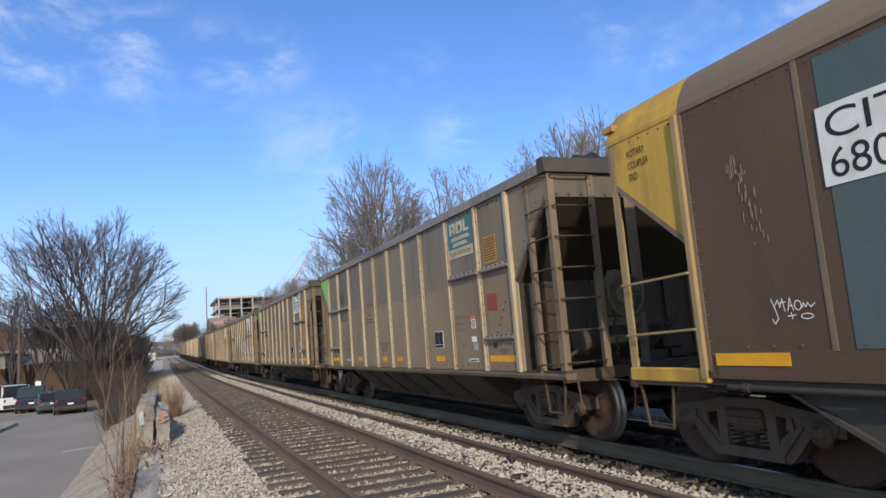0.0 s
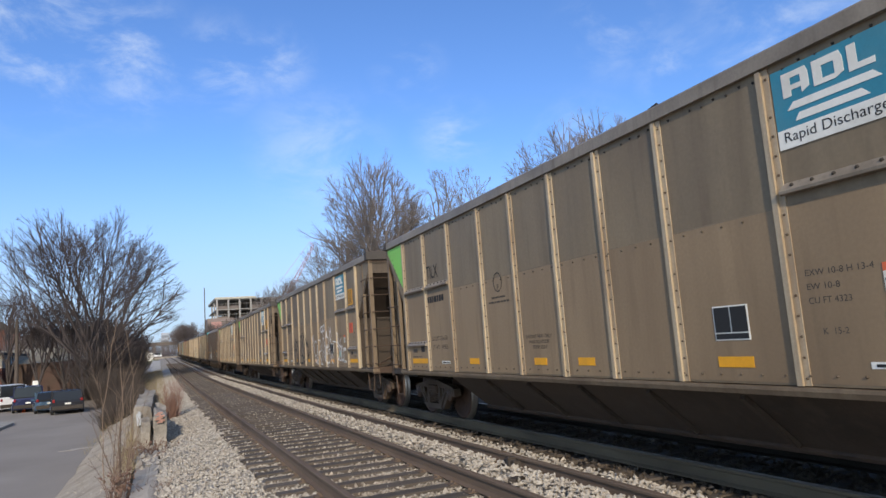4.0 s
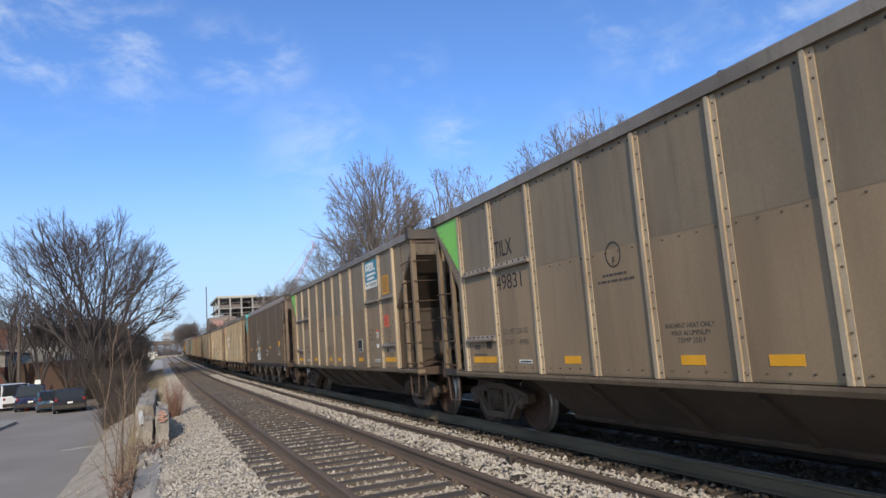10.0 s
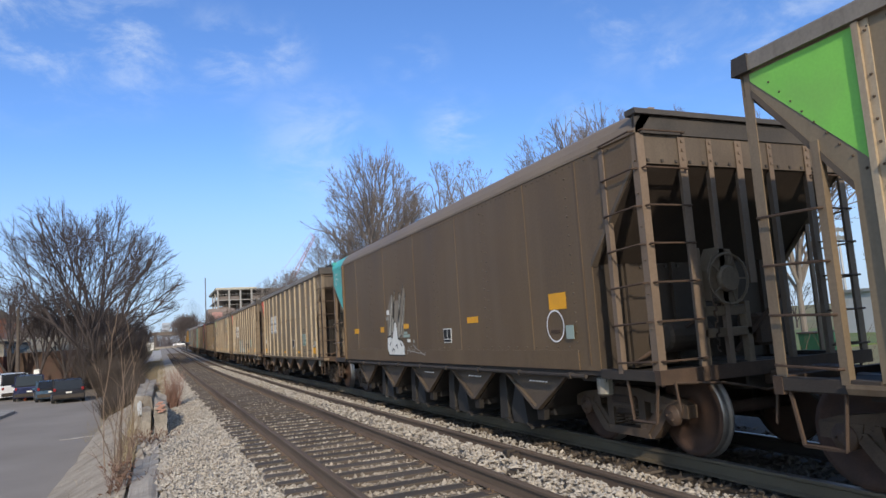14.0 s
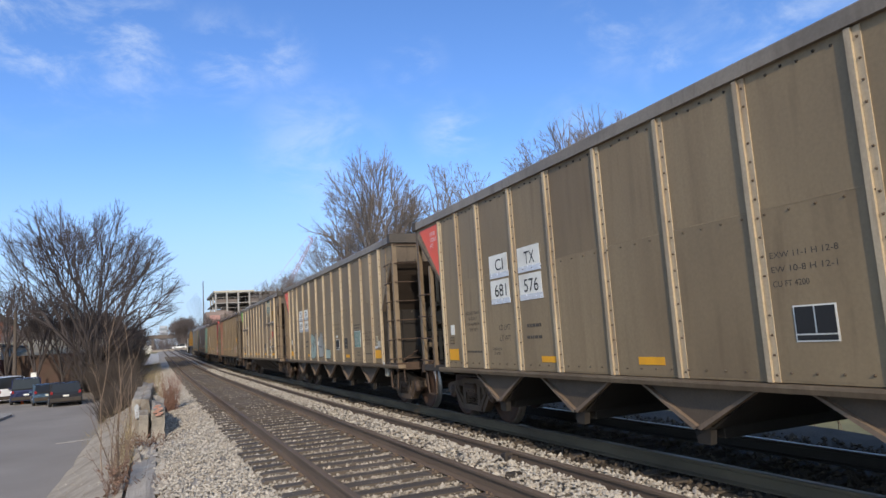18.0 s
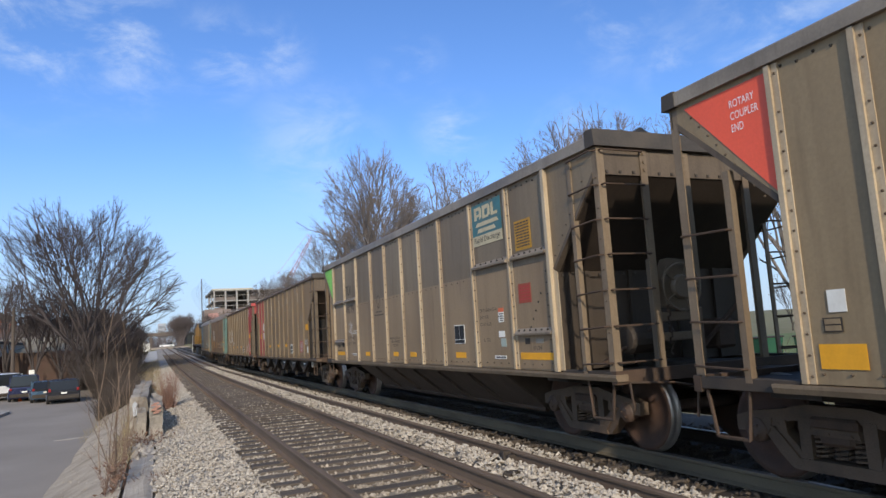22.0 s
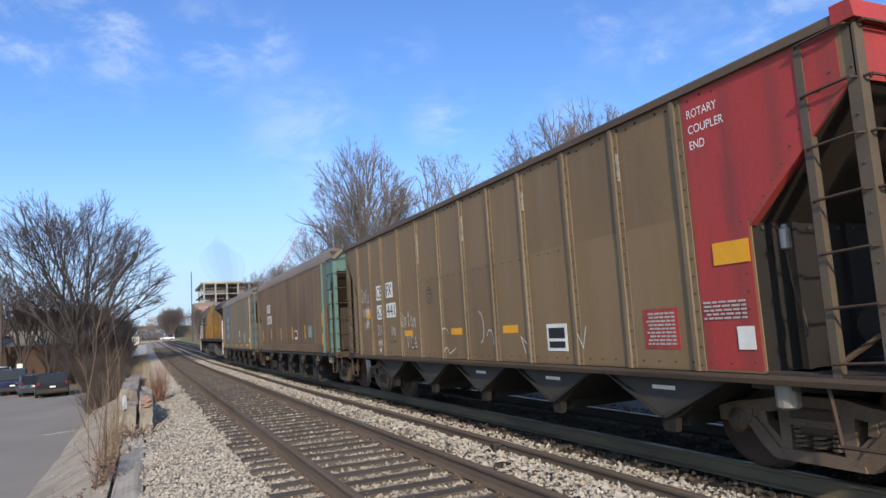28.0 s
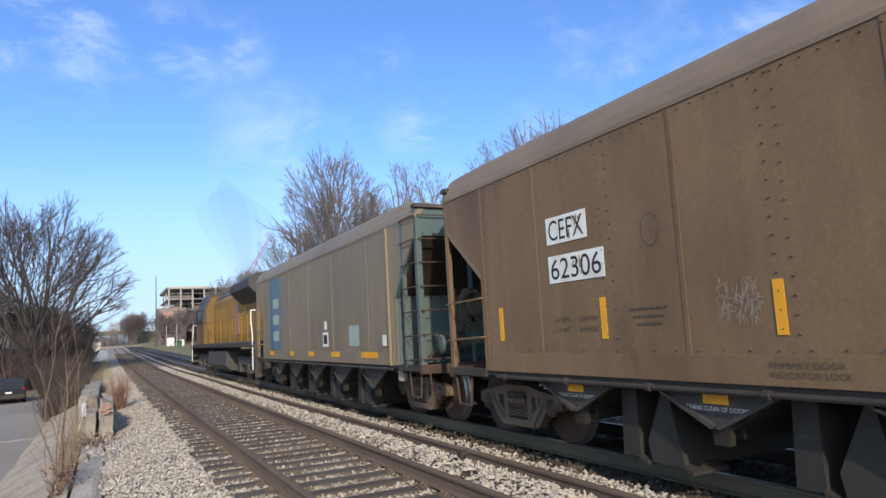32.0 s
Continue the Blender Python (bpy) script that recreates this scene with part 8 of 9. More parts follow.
def z_grass(rng):
    y = rng.uniform(14, 100)
    x = rng.uniform(-2.4, 0.4) if y > 26 else rng.uniform(-0.8, -0.5)
    return (x, y, ground_z(x, y) - 0.02), 1.0


tagged(stems("dry_grass", 5200, z_grass, 0.15, 0.6, 0.006, grass_pale, 8, 0.6, 1), "dry tan grass along the broken wall", "grass", kind="stuff")


def weed(name, x, y, z, n, h, r, mat, label, seed, curve=0.3, side=2, width=0.2):
    def zone(rng):
        return (x + rng.gauss(0, width), y + rng.gauss(0, width * 1.4), z), 1.0
    return tagged(stems(name, n, zone, h * 0.5, h, r, mat, seed, curve, side), label, "dry weed", kind="stuff")


weed("dry_weed", 0.42, 24.6, -0.45, 120, 1.45, 0.010, weed_rust, "tall red-brown dried weeds beside the wall", 1, 0.10, 2, 0.07)
weed("dry_weed", -0.60, 12.8, -0.62, 11, 2.5, 0.012, weed_tan, "straggly bare tan stems in front of the wall", 21, 0.2, 2, 0.06)
weed("dry_weed", -0.58, 12.1, -0.64, 20, 0.95, 0.008, weed_red, "red-brown dried weed with curled leaves", 3, 0.45, 4, 0.10)
weed("dry_weed", -0.95, 11.3, -0.76, 8, 0.45, 0.007, weed_tan, "low straggly tan weeds on the bank", 14, 0.8, 2, 0.12)
weed("dry_weed", -0.60, 15.5, -0.62, 7, 2.2, 0.008, weed_tan, "straggly bare tan stems in front of the wall", 4, 0.2, 2, 0.2)
weed("dry_weed", -0.3, 16.6, -0.5, 60, 0.45, 0.008, weed_red, "low red-brown dried weeds at the wall foot", 5, 0.7, 3, 0.25)
weed("dry_weed", 0.1, 12.0, -0.48, 40, 0.2, 0.006, weed_red, "low red-brown dried weeds in the ballast", 6, 0.9, 3, 0.2)


def curled_leaves(name, x, y, z, n, spread, height, seed, label):
    """Dry curled leaves that cling to stems: small folded blades."""
    rng = random.Random(seed)
    v, f = [], []
    for i in range(n):
        p = Vector((x + rng.gauss(0, spread), y + rng.gauss(0, spread), z + rng.uniform(0, height)))
        d = Vector((rng.uniform(-1, 1), rng.uniform(-1, 1), rng.uniform(-1, 0.6))).normalized()
        u = d.orthogonal().normalized()
        w = d.cross(u)
        k = rng.uniform(0.02, 0.05)
        o = len(v)
        v += [tuple(p), tuple(p + d * k + u * k * 0.5), tuple(p + d * k * 2.2 + w * k * 0.6), tuple(p + d * k - u * k * 0.5), tuple(p + d * k + w * k * 0.5)]
        f += [(o, o + 1, o + 4), (o + 1, o + 2, o + 4), (o + 2, o + 3, o + 4), (o + 3, o, o + 4)]
    tagged(new(name, raw_mesh(name, v, f, weed_red)), label, "dry leaves", kind="stuff")


curled_leaves("dry_leaves", -0.58, 12.1, -0.62, 100, 0.10, 0.5, 41, "curled red-brown dead leaves on the weeds")
curled_leaves("dry_leaves", -0.32, 16.6, -0.48, 110, 0.3, 0.25, 42, "curled red-brown dead leaves at the wall foot")
curled_leaves("dry_leaves", -1.0, 11.3, -0.82, 30, 0.12, 0.35, 43, "curled brown dead leaves on the bank")
for k, (sx, sy, sh) in enumerate(((-0.98, 15.0, 3.0), (-1.15, 24, 3.8), (-0.85, 27, 3.3))):
    sap = fan_tree(60 + k, sh * 0.3, (0.05, 0, sh * 0.66), (0.3, 0.3, sh * 0.38), 1, 3, weed_tan, weed_tan, 0.010, (0.02, 0.06), 0.003, 0.2, 0.9, 0.4, 2)
    t = tagged(new("sapling"), "thin bare tan sapling on the bank", "sapling", "saplings on the bank")
    t.location = (sx, sy, ground_z(sx, sy) - 0.05)
    part("stem", sap[0], None, t)
    part("crown", sap[1], None, t)

# ---- buildings and distance ----
frame_concrete = M("new_concrete_frame", (0.30, 0.285, 0.27), 0.85, 0, 0.12, 0.4, 10, 0.1, (0.34, 0.31, 0.27), 0.4)
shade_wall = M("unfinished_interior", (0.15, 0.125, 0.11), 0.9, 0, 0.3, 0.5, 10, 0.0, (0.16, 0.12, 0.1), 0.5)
brick_red = M("dull_red_brick", (0.13, 0.055, 0.038), 0.9, 0, 0.2, 0.8, 16, 0.3, (0.13, 0.06, 0.045), 0.5)
house_white = M("cream_painted_wall", (0.42, 0.38, 0.32), 0.8, 0, 0.1, 1, 20, 0.05, (0.42, 0.37, 0.3), 0.4)
roof_dark = M("dark_shingle_roof", (0.07, 0.062, 0.056), 0.9, 0, 0.25, 1.5, 20, 0.3)
pane_glass = M("dull_window_glass", (0.035, 0.04, 0.05), 0.12, 0, 0.1, 2, 10, 0)
crane_red = M("faded_red_crane", (0.46, 0.2, 0.22), 0.6, 0, 0.2, 1, 10, 0, (0.55, 0.4, 0.4), 0.5)
pole_wood = M("dark_pole_timber", (0.09, 0.07, 0.055), 0.9, 0, 0.3, 3, 40, 0.3)
metal_pale = M("galvanised_steel", (0.42, 0.42, 0.42), 0.45, 0.6, 0.15, 3, 30, 0.03)


def construction_building():
    b = tagged(new("parking_structure"), "unfinished concrete frame building with open floors behind the train", "building")
    x0, x1, y0, y1, h = 15.6, 42.0, 206.0, 236.0, 3.05
    for k in range(7):
        z = 18.0 - h * k
        bm = B()
        box(bm, x0, x1, y0, y1, z - 0.22, z)
        part("floor_slab", bm, frame_concrete, b)
    bm = B()
    box(bm, x0 - 0.12, x0 + 11.5, y0 - 0.12, y1, 18.02, 18.5)
    part("parapet", bm, M("cream_parapet", (0.46, 0.43, 0.35), 0.8, 0, 0.1, 0.5, 10, 0.05), b)
    for k in range(9):
        for yy in (y0 + 0.3, y0 + 10, y0 + 20):
            x = x0 + 0.4 + 3.2 * k
            if x < x1:
                bm = B()
                box(bm, x - 0.24, x + 0.24, yy - 0.24, yy + 0.24, -0.7, 18.0)
                part("column", bm, frame_concrete, b)
    bm = B()
    box(bm, x0 + 4, x1 - 4, y0 + 12, y0 + 28, -0.7, 17.8)
    part("core_wall", bm, shade_wall, b)
    for k in range(1, 5):
        z = 18.0 - h * k
        for j in range(8):
            if (j + k) % 3:
                bm = B()
                box(bm, x0 + 0.7 + 3.2 * j, x0 + 3.3 + 3.2 * j, y0 + 0.6, y0 + 0.75, z, z + 1.05)
                part("spandrel", bm, shade_wall, b)
        for yy in (y0 + 0.15, y0 + 0.3):
            bm = B()
            box(bm, x0, x1, yy, yy + 0.06, z + 1.5, z + 1.6)
            part("scaffold_rail", bm, frame_concrete, b)
    bm = B()
    box(bm, x0 - 2.6, x0 + 4.6, y0 - 4, y0 + 8, -0.7, 12.2)
    part("annex", bm, M("annex_brick", (0.235, 0.185, 0.165), 0.9, 0, 0.2, 0.6, 12, 0.1, (0.3, 0.25, 0.22), 0.5), b)
    for k in range(3):
        for j in range(2):
            bm = B()
            box(bm, x0 - 1.9 + 3.2 * j, x0 + 0.2 + 3.2 * j, y0 - 4.05, y0 - 3.95, 1.2 + 3.7 * k, 3.4 + 3.7 * k)
            part("window", bm, shade_wall, b)
    bm = B()
    box(bm, x0 - 1.6, x0 + 1.2, y0 - 4.2, y0 - 4.06, 9.2, 11.2)
    part("sign_board", bm, M("washed_red_board", (0.40, 0.22, 0.19), 0.8), b, "faded red sign board")


construction_building()


def crane():
    c = tagged(new("crane"), "tall red lattice crane boom above the building", "crane")
    p, q = Vector((44.4, 247, 23.0)), Vector((54.0, 247, 39.8))
    d = (q - p).normalized()
    u, w = Vector((d.z, 0, -d.x)), Vector((0, 1, 0))
    for a, b in ((-0.7, -0.7), (0.7, -0.7), (0.7, 0.7), (-0.7, 0.7)):
        bm = B()
        tube(bm, p + u * a + w * b, q + (u * a + w * b) * 0.4, 0.08, n=4)
        part("chord", bm, crane_red, c)
    bm = B()
    n = 18
    for k in range(n):
        s, t = k / n, (k + 1) / n
        a0, a1 = p.lerp(q, s), p.lerp(q, t)
        f0, f1 = 1 - 0.6 * s, 1 - 0.6 * t
        for sgn in (-1, 1):
            tube(bm, a0 + (u * 0.7 * sgn + w * 0.7) * f0, a1 + (u * -0.7 * sgn + w * 0.7) * f1, 0.035, n=3)
            tube(bm, a0 + (u * 0.7 + w * 0.7 * sgn) * f0, a1 + (u * 0.7 - w * 0.7 * sgn) * f1, 0.035, n=3)
    tagged(part("lacing", bm, crane_red, c), kind="stuff")
    bm = B()
    tube(bm, q, q + Vector((-1.2, 0, 1.6)), 0.15, n=4)
    tube(bm, q + Vector((-1.2, 0, 1.6)), p + Vector((-6, 0, 0)), 0.05, n=3)
    part("jib_head", bm, crane_red, c)
    bm = B()
    box(bm, 42, 47, 245, 249, -0.7, 2.5, 0.1)
    tube(bm, (44.4, 247, 2.4), (44.4, 247, 23.2), 0.7, n=6)
    part("mast", bm, crane_red, c)


crane()


def brick_building():
    b = tagged(new("brick_building"), "low red brick building with a white painted upper wall", "building")
    bm = B()
    box(bm, -34, -14.1, 78, 92, -1.5, 1.9)
    part("wall", bm, brick_red, b)
    bm = B()
    box(bm, -34.04, -14.06, 77.96, 92.04, 1.9, 3.15)
    part("upper_wall", bm, house_white, b)
    bm = B()
    box(bm, -34.3, -13.9, 77.7, 92.3, 3.15, 3.4)
    part("roof", bm, roof_dark, b)
    for k in range(5):
        bm = B()
        box(bm, -31 + 3.4 * k, -29.4 + 3.4 * k, 77.93, 78.05, 0.2, 1.5)
        part("window", bm, pane_glass, b)
    bm = B()
    box(bm, -15.4, -14.5, 77.9, 78.05, -1.4, 0.7)
    part("door", bm, roof_dark, b)


brick_building()
bm = B()
slab(bm, [(-13.85, 80.0), (-4.6, 80.0), (-4.6, 80.4), (-13.85, 80.4)], 2, -1.5, 2.15)
tagged(part("retaining_wall", bm, M("brown_brick_retaining_wall", (0.085, 0.052, 0.04), 0.95, 0, 0.3, 0.8, 16, 0.3, (0.07, 0.06, 0.04), 0.6)), "long brown brick retaining wall behind the street", "wall", kind="structure")
bm = B()
slab(bm, [(80.4, -1.5), (80.4, 2.1), (97, 3.3), (114, 4.5), (140, 4.6), (140, -1.5)], 0, -60, -4.8)
tagged(part("grass_terrace", bm, M("pale_winter_grass", (0.27, 0.225, 0.145), 0.95, 0, 0.3, 0.3, 10, 0.4, (0.17, 0.13, 0.085), 0.5)), "sloping terrace of pale dormant grass", "grass", kind="structure")


def house(x, y, z, w, d, h, wall_mat, rz=0):
    b = tagged(new("house"), "small house with a dark pitched roof on the hill", "house", "hillside houses")
    b.matrix_world = pose(x, y, z, 0, 0, rz)
    bm = B()
    box(bm, -w / 2, w / 2, -d / 2, d / 2, -3, h)
    part("wall", bm, wall_mat, b)
    bm = B()
    slab(bm, [(-w / 2 - 0.4, h), (w / 2 + 0.4, h), (0, h + w * 0.36)], 1, -d / 2 - 0.4, d / 2 + 0.4)
    part("roof", bm, roof_dark, b)
    for k in (-1, 1):
        for lvl in (0.9, 3.6):
            if lvl + 1.4 < h:
                bm = B()
                box(bm, k * w / 4 - 0.5, k * w / 4 + 0.5, -d / 2 - 0.04, -d / 2 + 0.05, lvl, lvl + 1.4)
                part("window", bm, pane_glass, b)
    bm = B()
    box(bm, w * 0.2, w * 0.2 + 0.7, -0.3, 0.4, h, h + w * 0.45)
    part("chimney", bm, brick_red, b)


for i, (x, y) in enumerate(((-19, 150), (-34, 162), (-24, 172), (-56, 175), (-36, 195), (-68, 190), (-20, 205), (-50, 215))):
    house(x, y, ground_z(x, y), 8 + i % 3, 9, 5.2 + (i % 2) * 1.2, (house_white, brick_red, concrete)[i % 3], (i * 37) % 40 - 20)


def utility_pole(x, y, h, label, arm=True, r=0.13):
    p = tagged(new("utility_pole"), label, "pole", "utility poles")
    z = ground_z(x, y) - 0.2
    bm = B()
    tube(bm, (x, y, z), (x, y, z + h), r, r * 0.7, n=9)
    part("shaft", bm, pole_wood, p)
    if arm:
        bm = B()
        box(bm, x - 1.1, x + 1.1, y - 0.06, y + 0.06, z + h - 0.7, z + h - 0.55)
        part("crossarm", bm, pole_wood, p)
        for dx in (-1.0, -0.5, 0.5, 1.0):
            bm = B()
            tube(bm, (x + dx, y, z + h - 0.55), (x + dx, y, z + h - 0.38), 0.04, n=6)
            part("insulator", bm, metal_pale, p)


utility_pole(-10.2, 61.8, 7.2, "dark timber pole behind the parked vans", False, 0.16)
utility_pole(-13.6, 70, 6.2, "dark timber pole behind the parked vans", False, 0.14)
utility_pole(-2.8, 135, 9.5, "timber utility pole beside the distant track")
utility_pole(-3.6, 190, 9.5, "timber utility pole beside the distant track")
utility_pole(10.7, 175, 17.2, "tall thin pole beside the crossing", False, 0.14)
utility_pole(13.5, 150, 8.0, "timber utility pole beside the crossing")

sign = tagged(new("street_sign"), "small white sign on a thin post by the street", "sign")
bm = B()
tube(bm, (-8.5, 59.0, -1.4), (-8.5, 59.0, 0.65), 0.03, n=6)
part("post", bm, metal_pale, sign)
bm = B()
box(bm, -8.68, -8.32, 58.93, 58.97, 0.1, 0.7, 0.01)
part("sign_plate", bm, sign_white, sign)
cone = tagged(new("traffic_cone"), "small orange traffic cone on the asphalt", "cone")
bm = B()
turned(bm, [(0, 0.15), (0.03, 0.15), (0.035, 0.11), (0.45, 0.025)], (-8.75, 56.0, -1.385), (0, 0, 1), 12)
part("body", bm, M("orange_plastic", (0.7, 0.13, 0.04), 0.5), cone)
bm = B()
turned(bm, [(0.22, 0.073), (0.30, 0.056)], (-8.75, 56.0, -1.383), (0, 0, 1), 12)
part("band", bm, chalk, cone)

# road bridge, tower and crossing gear in the distance
br = tagged(new("road_bridge"), "far concrete road bridge over the railway", "bridge")
bm = B()
box(bm, -4, 12, 309, 319, 7.6, 8.5)
part("deck", bm, shade_wall, br)
bm = B()
box(bm, -4, 12, 308.8, 309.0, 8.5, 9.0)
part("railing", bm, shade_wall, br)
for x in (-1.6, 9.6):
    bm = B()
    box(bm, x - 0.5, x + 0.5, 310, 318, 2.0, 8.1)
    part("pier", bm, shade_wall, br)
for x0, x1, za, zb in ((-60, -4, 5.0, 8.6), (12, 80, 8.6, 5.0)):
    bm = B()
    slab(bm, [(x0, -0.8), (x1, -0.8), (x1, zb), (x0, za)], 1, 309, 319)
    part("embankment", bm, soil, br)
tw = tagged(new("tower_block"), "distant pale office tower on the horizon", "building")
bm = B()
box(bm, 2.5, 8.6, 618, 640, -0.7, 24)
part("wall", bm, M("hazy_tower", (0.36, 0.38, 0.42), 0.8, 0, 0.08, 0.1, 2, 0), tw)
for k in range(5):
    bm = B()
    box(bm, 2.9, 8.2, 617.8, 618.1, 4 + 4 * k, 6 + 4 * k)
    part("window", bm, M("hazy_tower_glass", (0.2, 0.22, 0.25), 0.5, 0, 0.1, 1, 5, 0), tw)
for x, y, w, h, lab in ((11.9, 150, 1.3, 1.7, "pale signal cabinet beside the tracks"), (14.2, 152, 1.1, 1.3, "pale signal cabinet beside the tracks"), (12.9, 160, 1.2, 1.5, "pale signal cabinet beside the tracks"), (-2.2, 205, 1.8, 2.2, "pale signal cabinet beside the tracks")):
    cb = tagged(new("signal_cabinet"), lab, "cabinet", "signal cabinets")
    z = ground_z(x, y)
    bm = B()
    box(bm, x - w / 2, x + w / 2, y - 0.5, y + 0.5, z, z + h, 0.03)
    part("body", bm, sign_white, cb)
    bm = B()
    box(bm, x - w / 2 - 0.06, x + w / 2 + 0.06, y - 0.56, y + 0.56, z + h, z + h + 0.08, 0.02)
    part("lid", bm, metal_pale, cb)
bin1 = tagged(new("waste_container"), "dark green metal waste container beside the tracks", "container")
bm = B()
gz = ground_z(13.2, 148)
slab(bm, [(12.6, gz), (13.8, gz), (13.9, gz + 1.0), (12.5, gz + 1.0)], 1, 147, 148.4)
part("body", bm, M("dark_green_steel", (0.03, 0.11, 0.06), 0.6, 0, 0.2, 3, 30, 0.05), bin1)
bm = B()
box(bm, 12.45, 13.95, 146.9, 148.5, gz + 1.0, gz + 1.08, 0.02)
part("lid", bm, dark_steel, bin1)
for x, y in ((11.6, 156), (12.6, 144)):
    sg = tagged(new("crossing_signal"), "slim grey crossing signal mast with lamps", "signal", "crossing signals")
    z = ground_z(x, y)
    bm = B()
    tube(bm, (x, y, z), (x, y, z + 4.4), 0.07, n=8)
    part("mast", bm, metal_pale, sg)
    bm = B()
    box(bm, x - 0.6, x + 0.6, y - 0.05, y + 0.05, z + 2.7, z + 2.85)
    part("arm", bm, dark_steel, sg)
    for s in (-1, 1):
        bm = B()
        turned(bm, [(0, 0.16), (0.12, 0.2)], (x + s * 0.5, y - 0.06, z + 2.77), (0, -1, 0), 10)
        part("lamp", bm, dark_steel, sg)

# seen through the gaps between the cars: sports field, light mast, hut, trees
mast = tagged(new("floodlight_mast"), "tall steel mast with a bank of floodlights", "light mast")
mx, my = 62.0, 45.0
bm = B()
tube(bm, (mx, my, -0.7), (mx, my, 9.2), 0.16, 0.1, n=9)
part("pole", bm, metal_pale, mast)
for k in range(2):
    bm = B()
    box(bm, mx - 1.6, mx + 1.6, my - 0.06, my + 0.06, 8.3 + 0.8 * k, 8.42 + 0.8 * k)
    part("crossarm", bm, metal_pale, mast)
    for j in range(5):
        bm = B()
        turned(bm, [(0, 0.08), (0.18, 0.24), (0.24, 0.26)], (mx - 1.4 + 0.7 * j, my, 8.36 + 0.8 * k), (-0.6, -0.6, -0.4), 10)
        part("floodlight", bm, metal_pale, mast)
hut = tagged(new("storage_hut"), "pale grey storage hut beyond the tracks", "hut")
bm = B()
box(bm, 52, 60, 33, 38, -0.7, 2.6, 0.03)
part("wall", bm, M("pale_grey_siding", (0.42, 0.43, 0.45), 0.7, 0, 0.1, 1, 20, 0.05), hut)
bm = B()
box(bm, 51.7, 60.3, 32.7, 38.3, 2.6, 2.85)
part("roof", bm, metal_pale, hut)
field = B()
box(field, 30, 120, 26, 110, -0.75, -0.66)
tagged(part("playing_field", field, M("winter_turf", (0.13, 0.17, 0.05), 0.95, 0, 0.25, 0.4, 10, 0.3, (0.2, 0.19, 0.09), 0.5)), "flat green winter playing field", "field", kind="structure")
for x, y in ((26.5, 23.5), (27.6, 21.6)):
    bn = tagged(new("waste_container"), "green metal waste container beyond the tracks", "container")
    z = ground_z(x, y)
    bm = B()
    slab(bm, [(x - 0.6, z), (x + 0.6, z), (x + 0.75, z + 1.15), (x - 0.75, z + 1.15)], 1, y - 0.5, y + 0.5)
    part("body", bm, M("green_steel", (0.022, 0.085, 0.045), 0.55, 0, 0.2, 3, 30, 0.05), bn)
    bm = B()
    box(bm, x - 0.8, x + 0.8, y - 0.55, y + 0.55, z + 1.15, z + 1.22, 0.02)
    part("lid", bm, dark_steel, bn)
for i in range(20):
    a = RNG.uniform(0.15, 1.25)
    d = RNG.uniform(85, 130)
    tree(small, d * math.cos(a), d * math.sin(a) * 0.8 + 12, -0.75, RNG.uniform(0, 360), RNG.uniform(0.8, 1.3), "bare tree beyond the playing field", FAR)

# ---- parked vehicles ----
tyre_black = M("tyre_rubber", (0.018, 0.018, 0.018), 0.85)
rim_silver = M("alloy_rim", (0.45, 0.45, 0.46), 0.35, 0.8)
tail_red = M("tail_lamp_red", (0.22, 0.018, 0.018), 0.25)


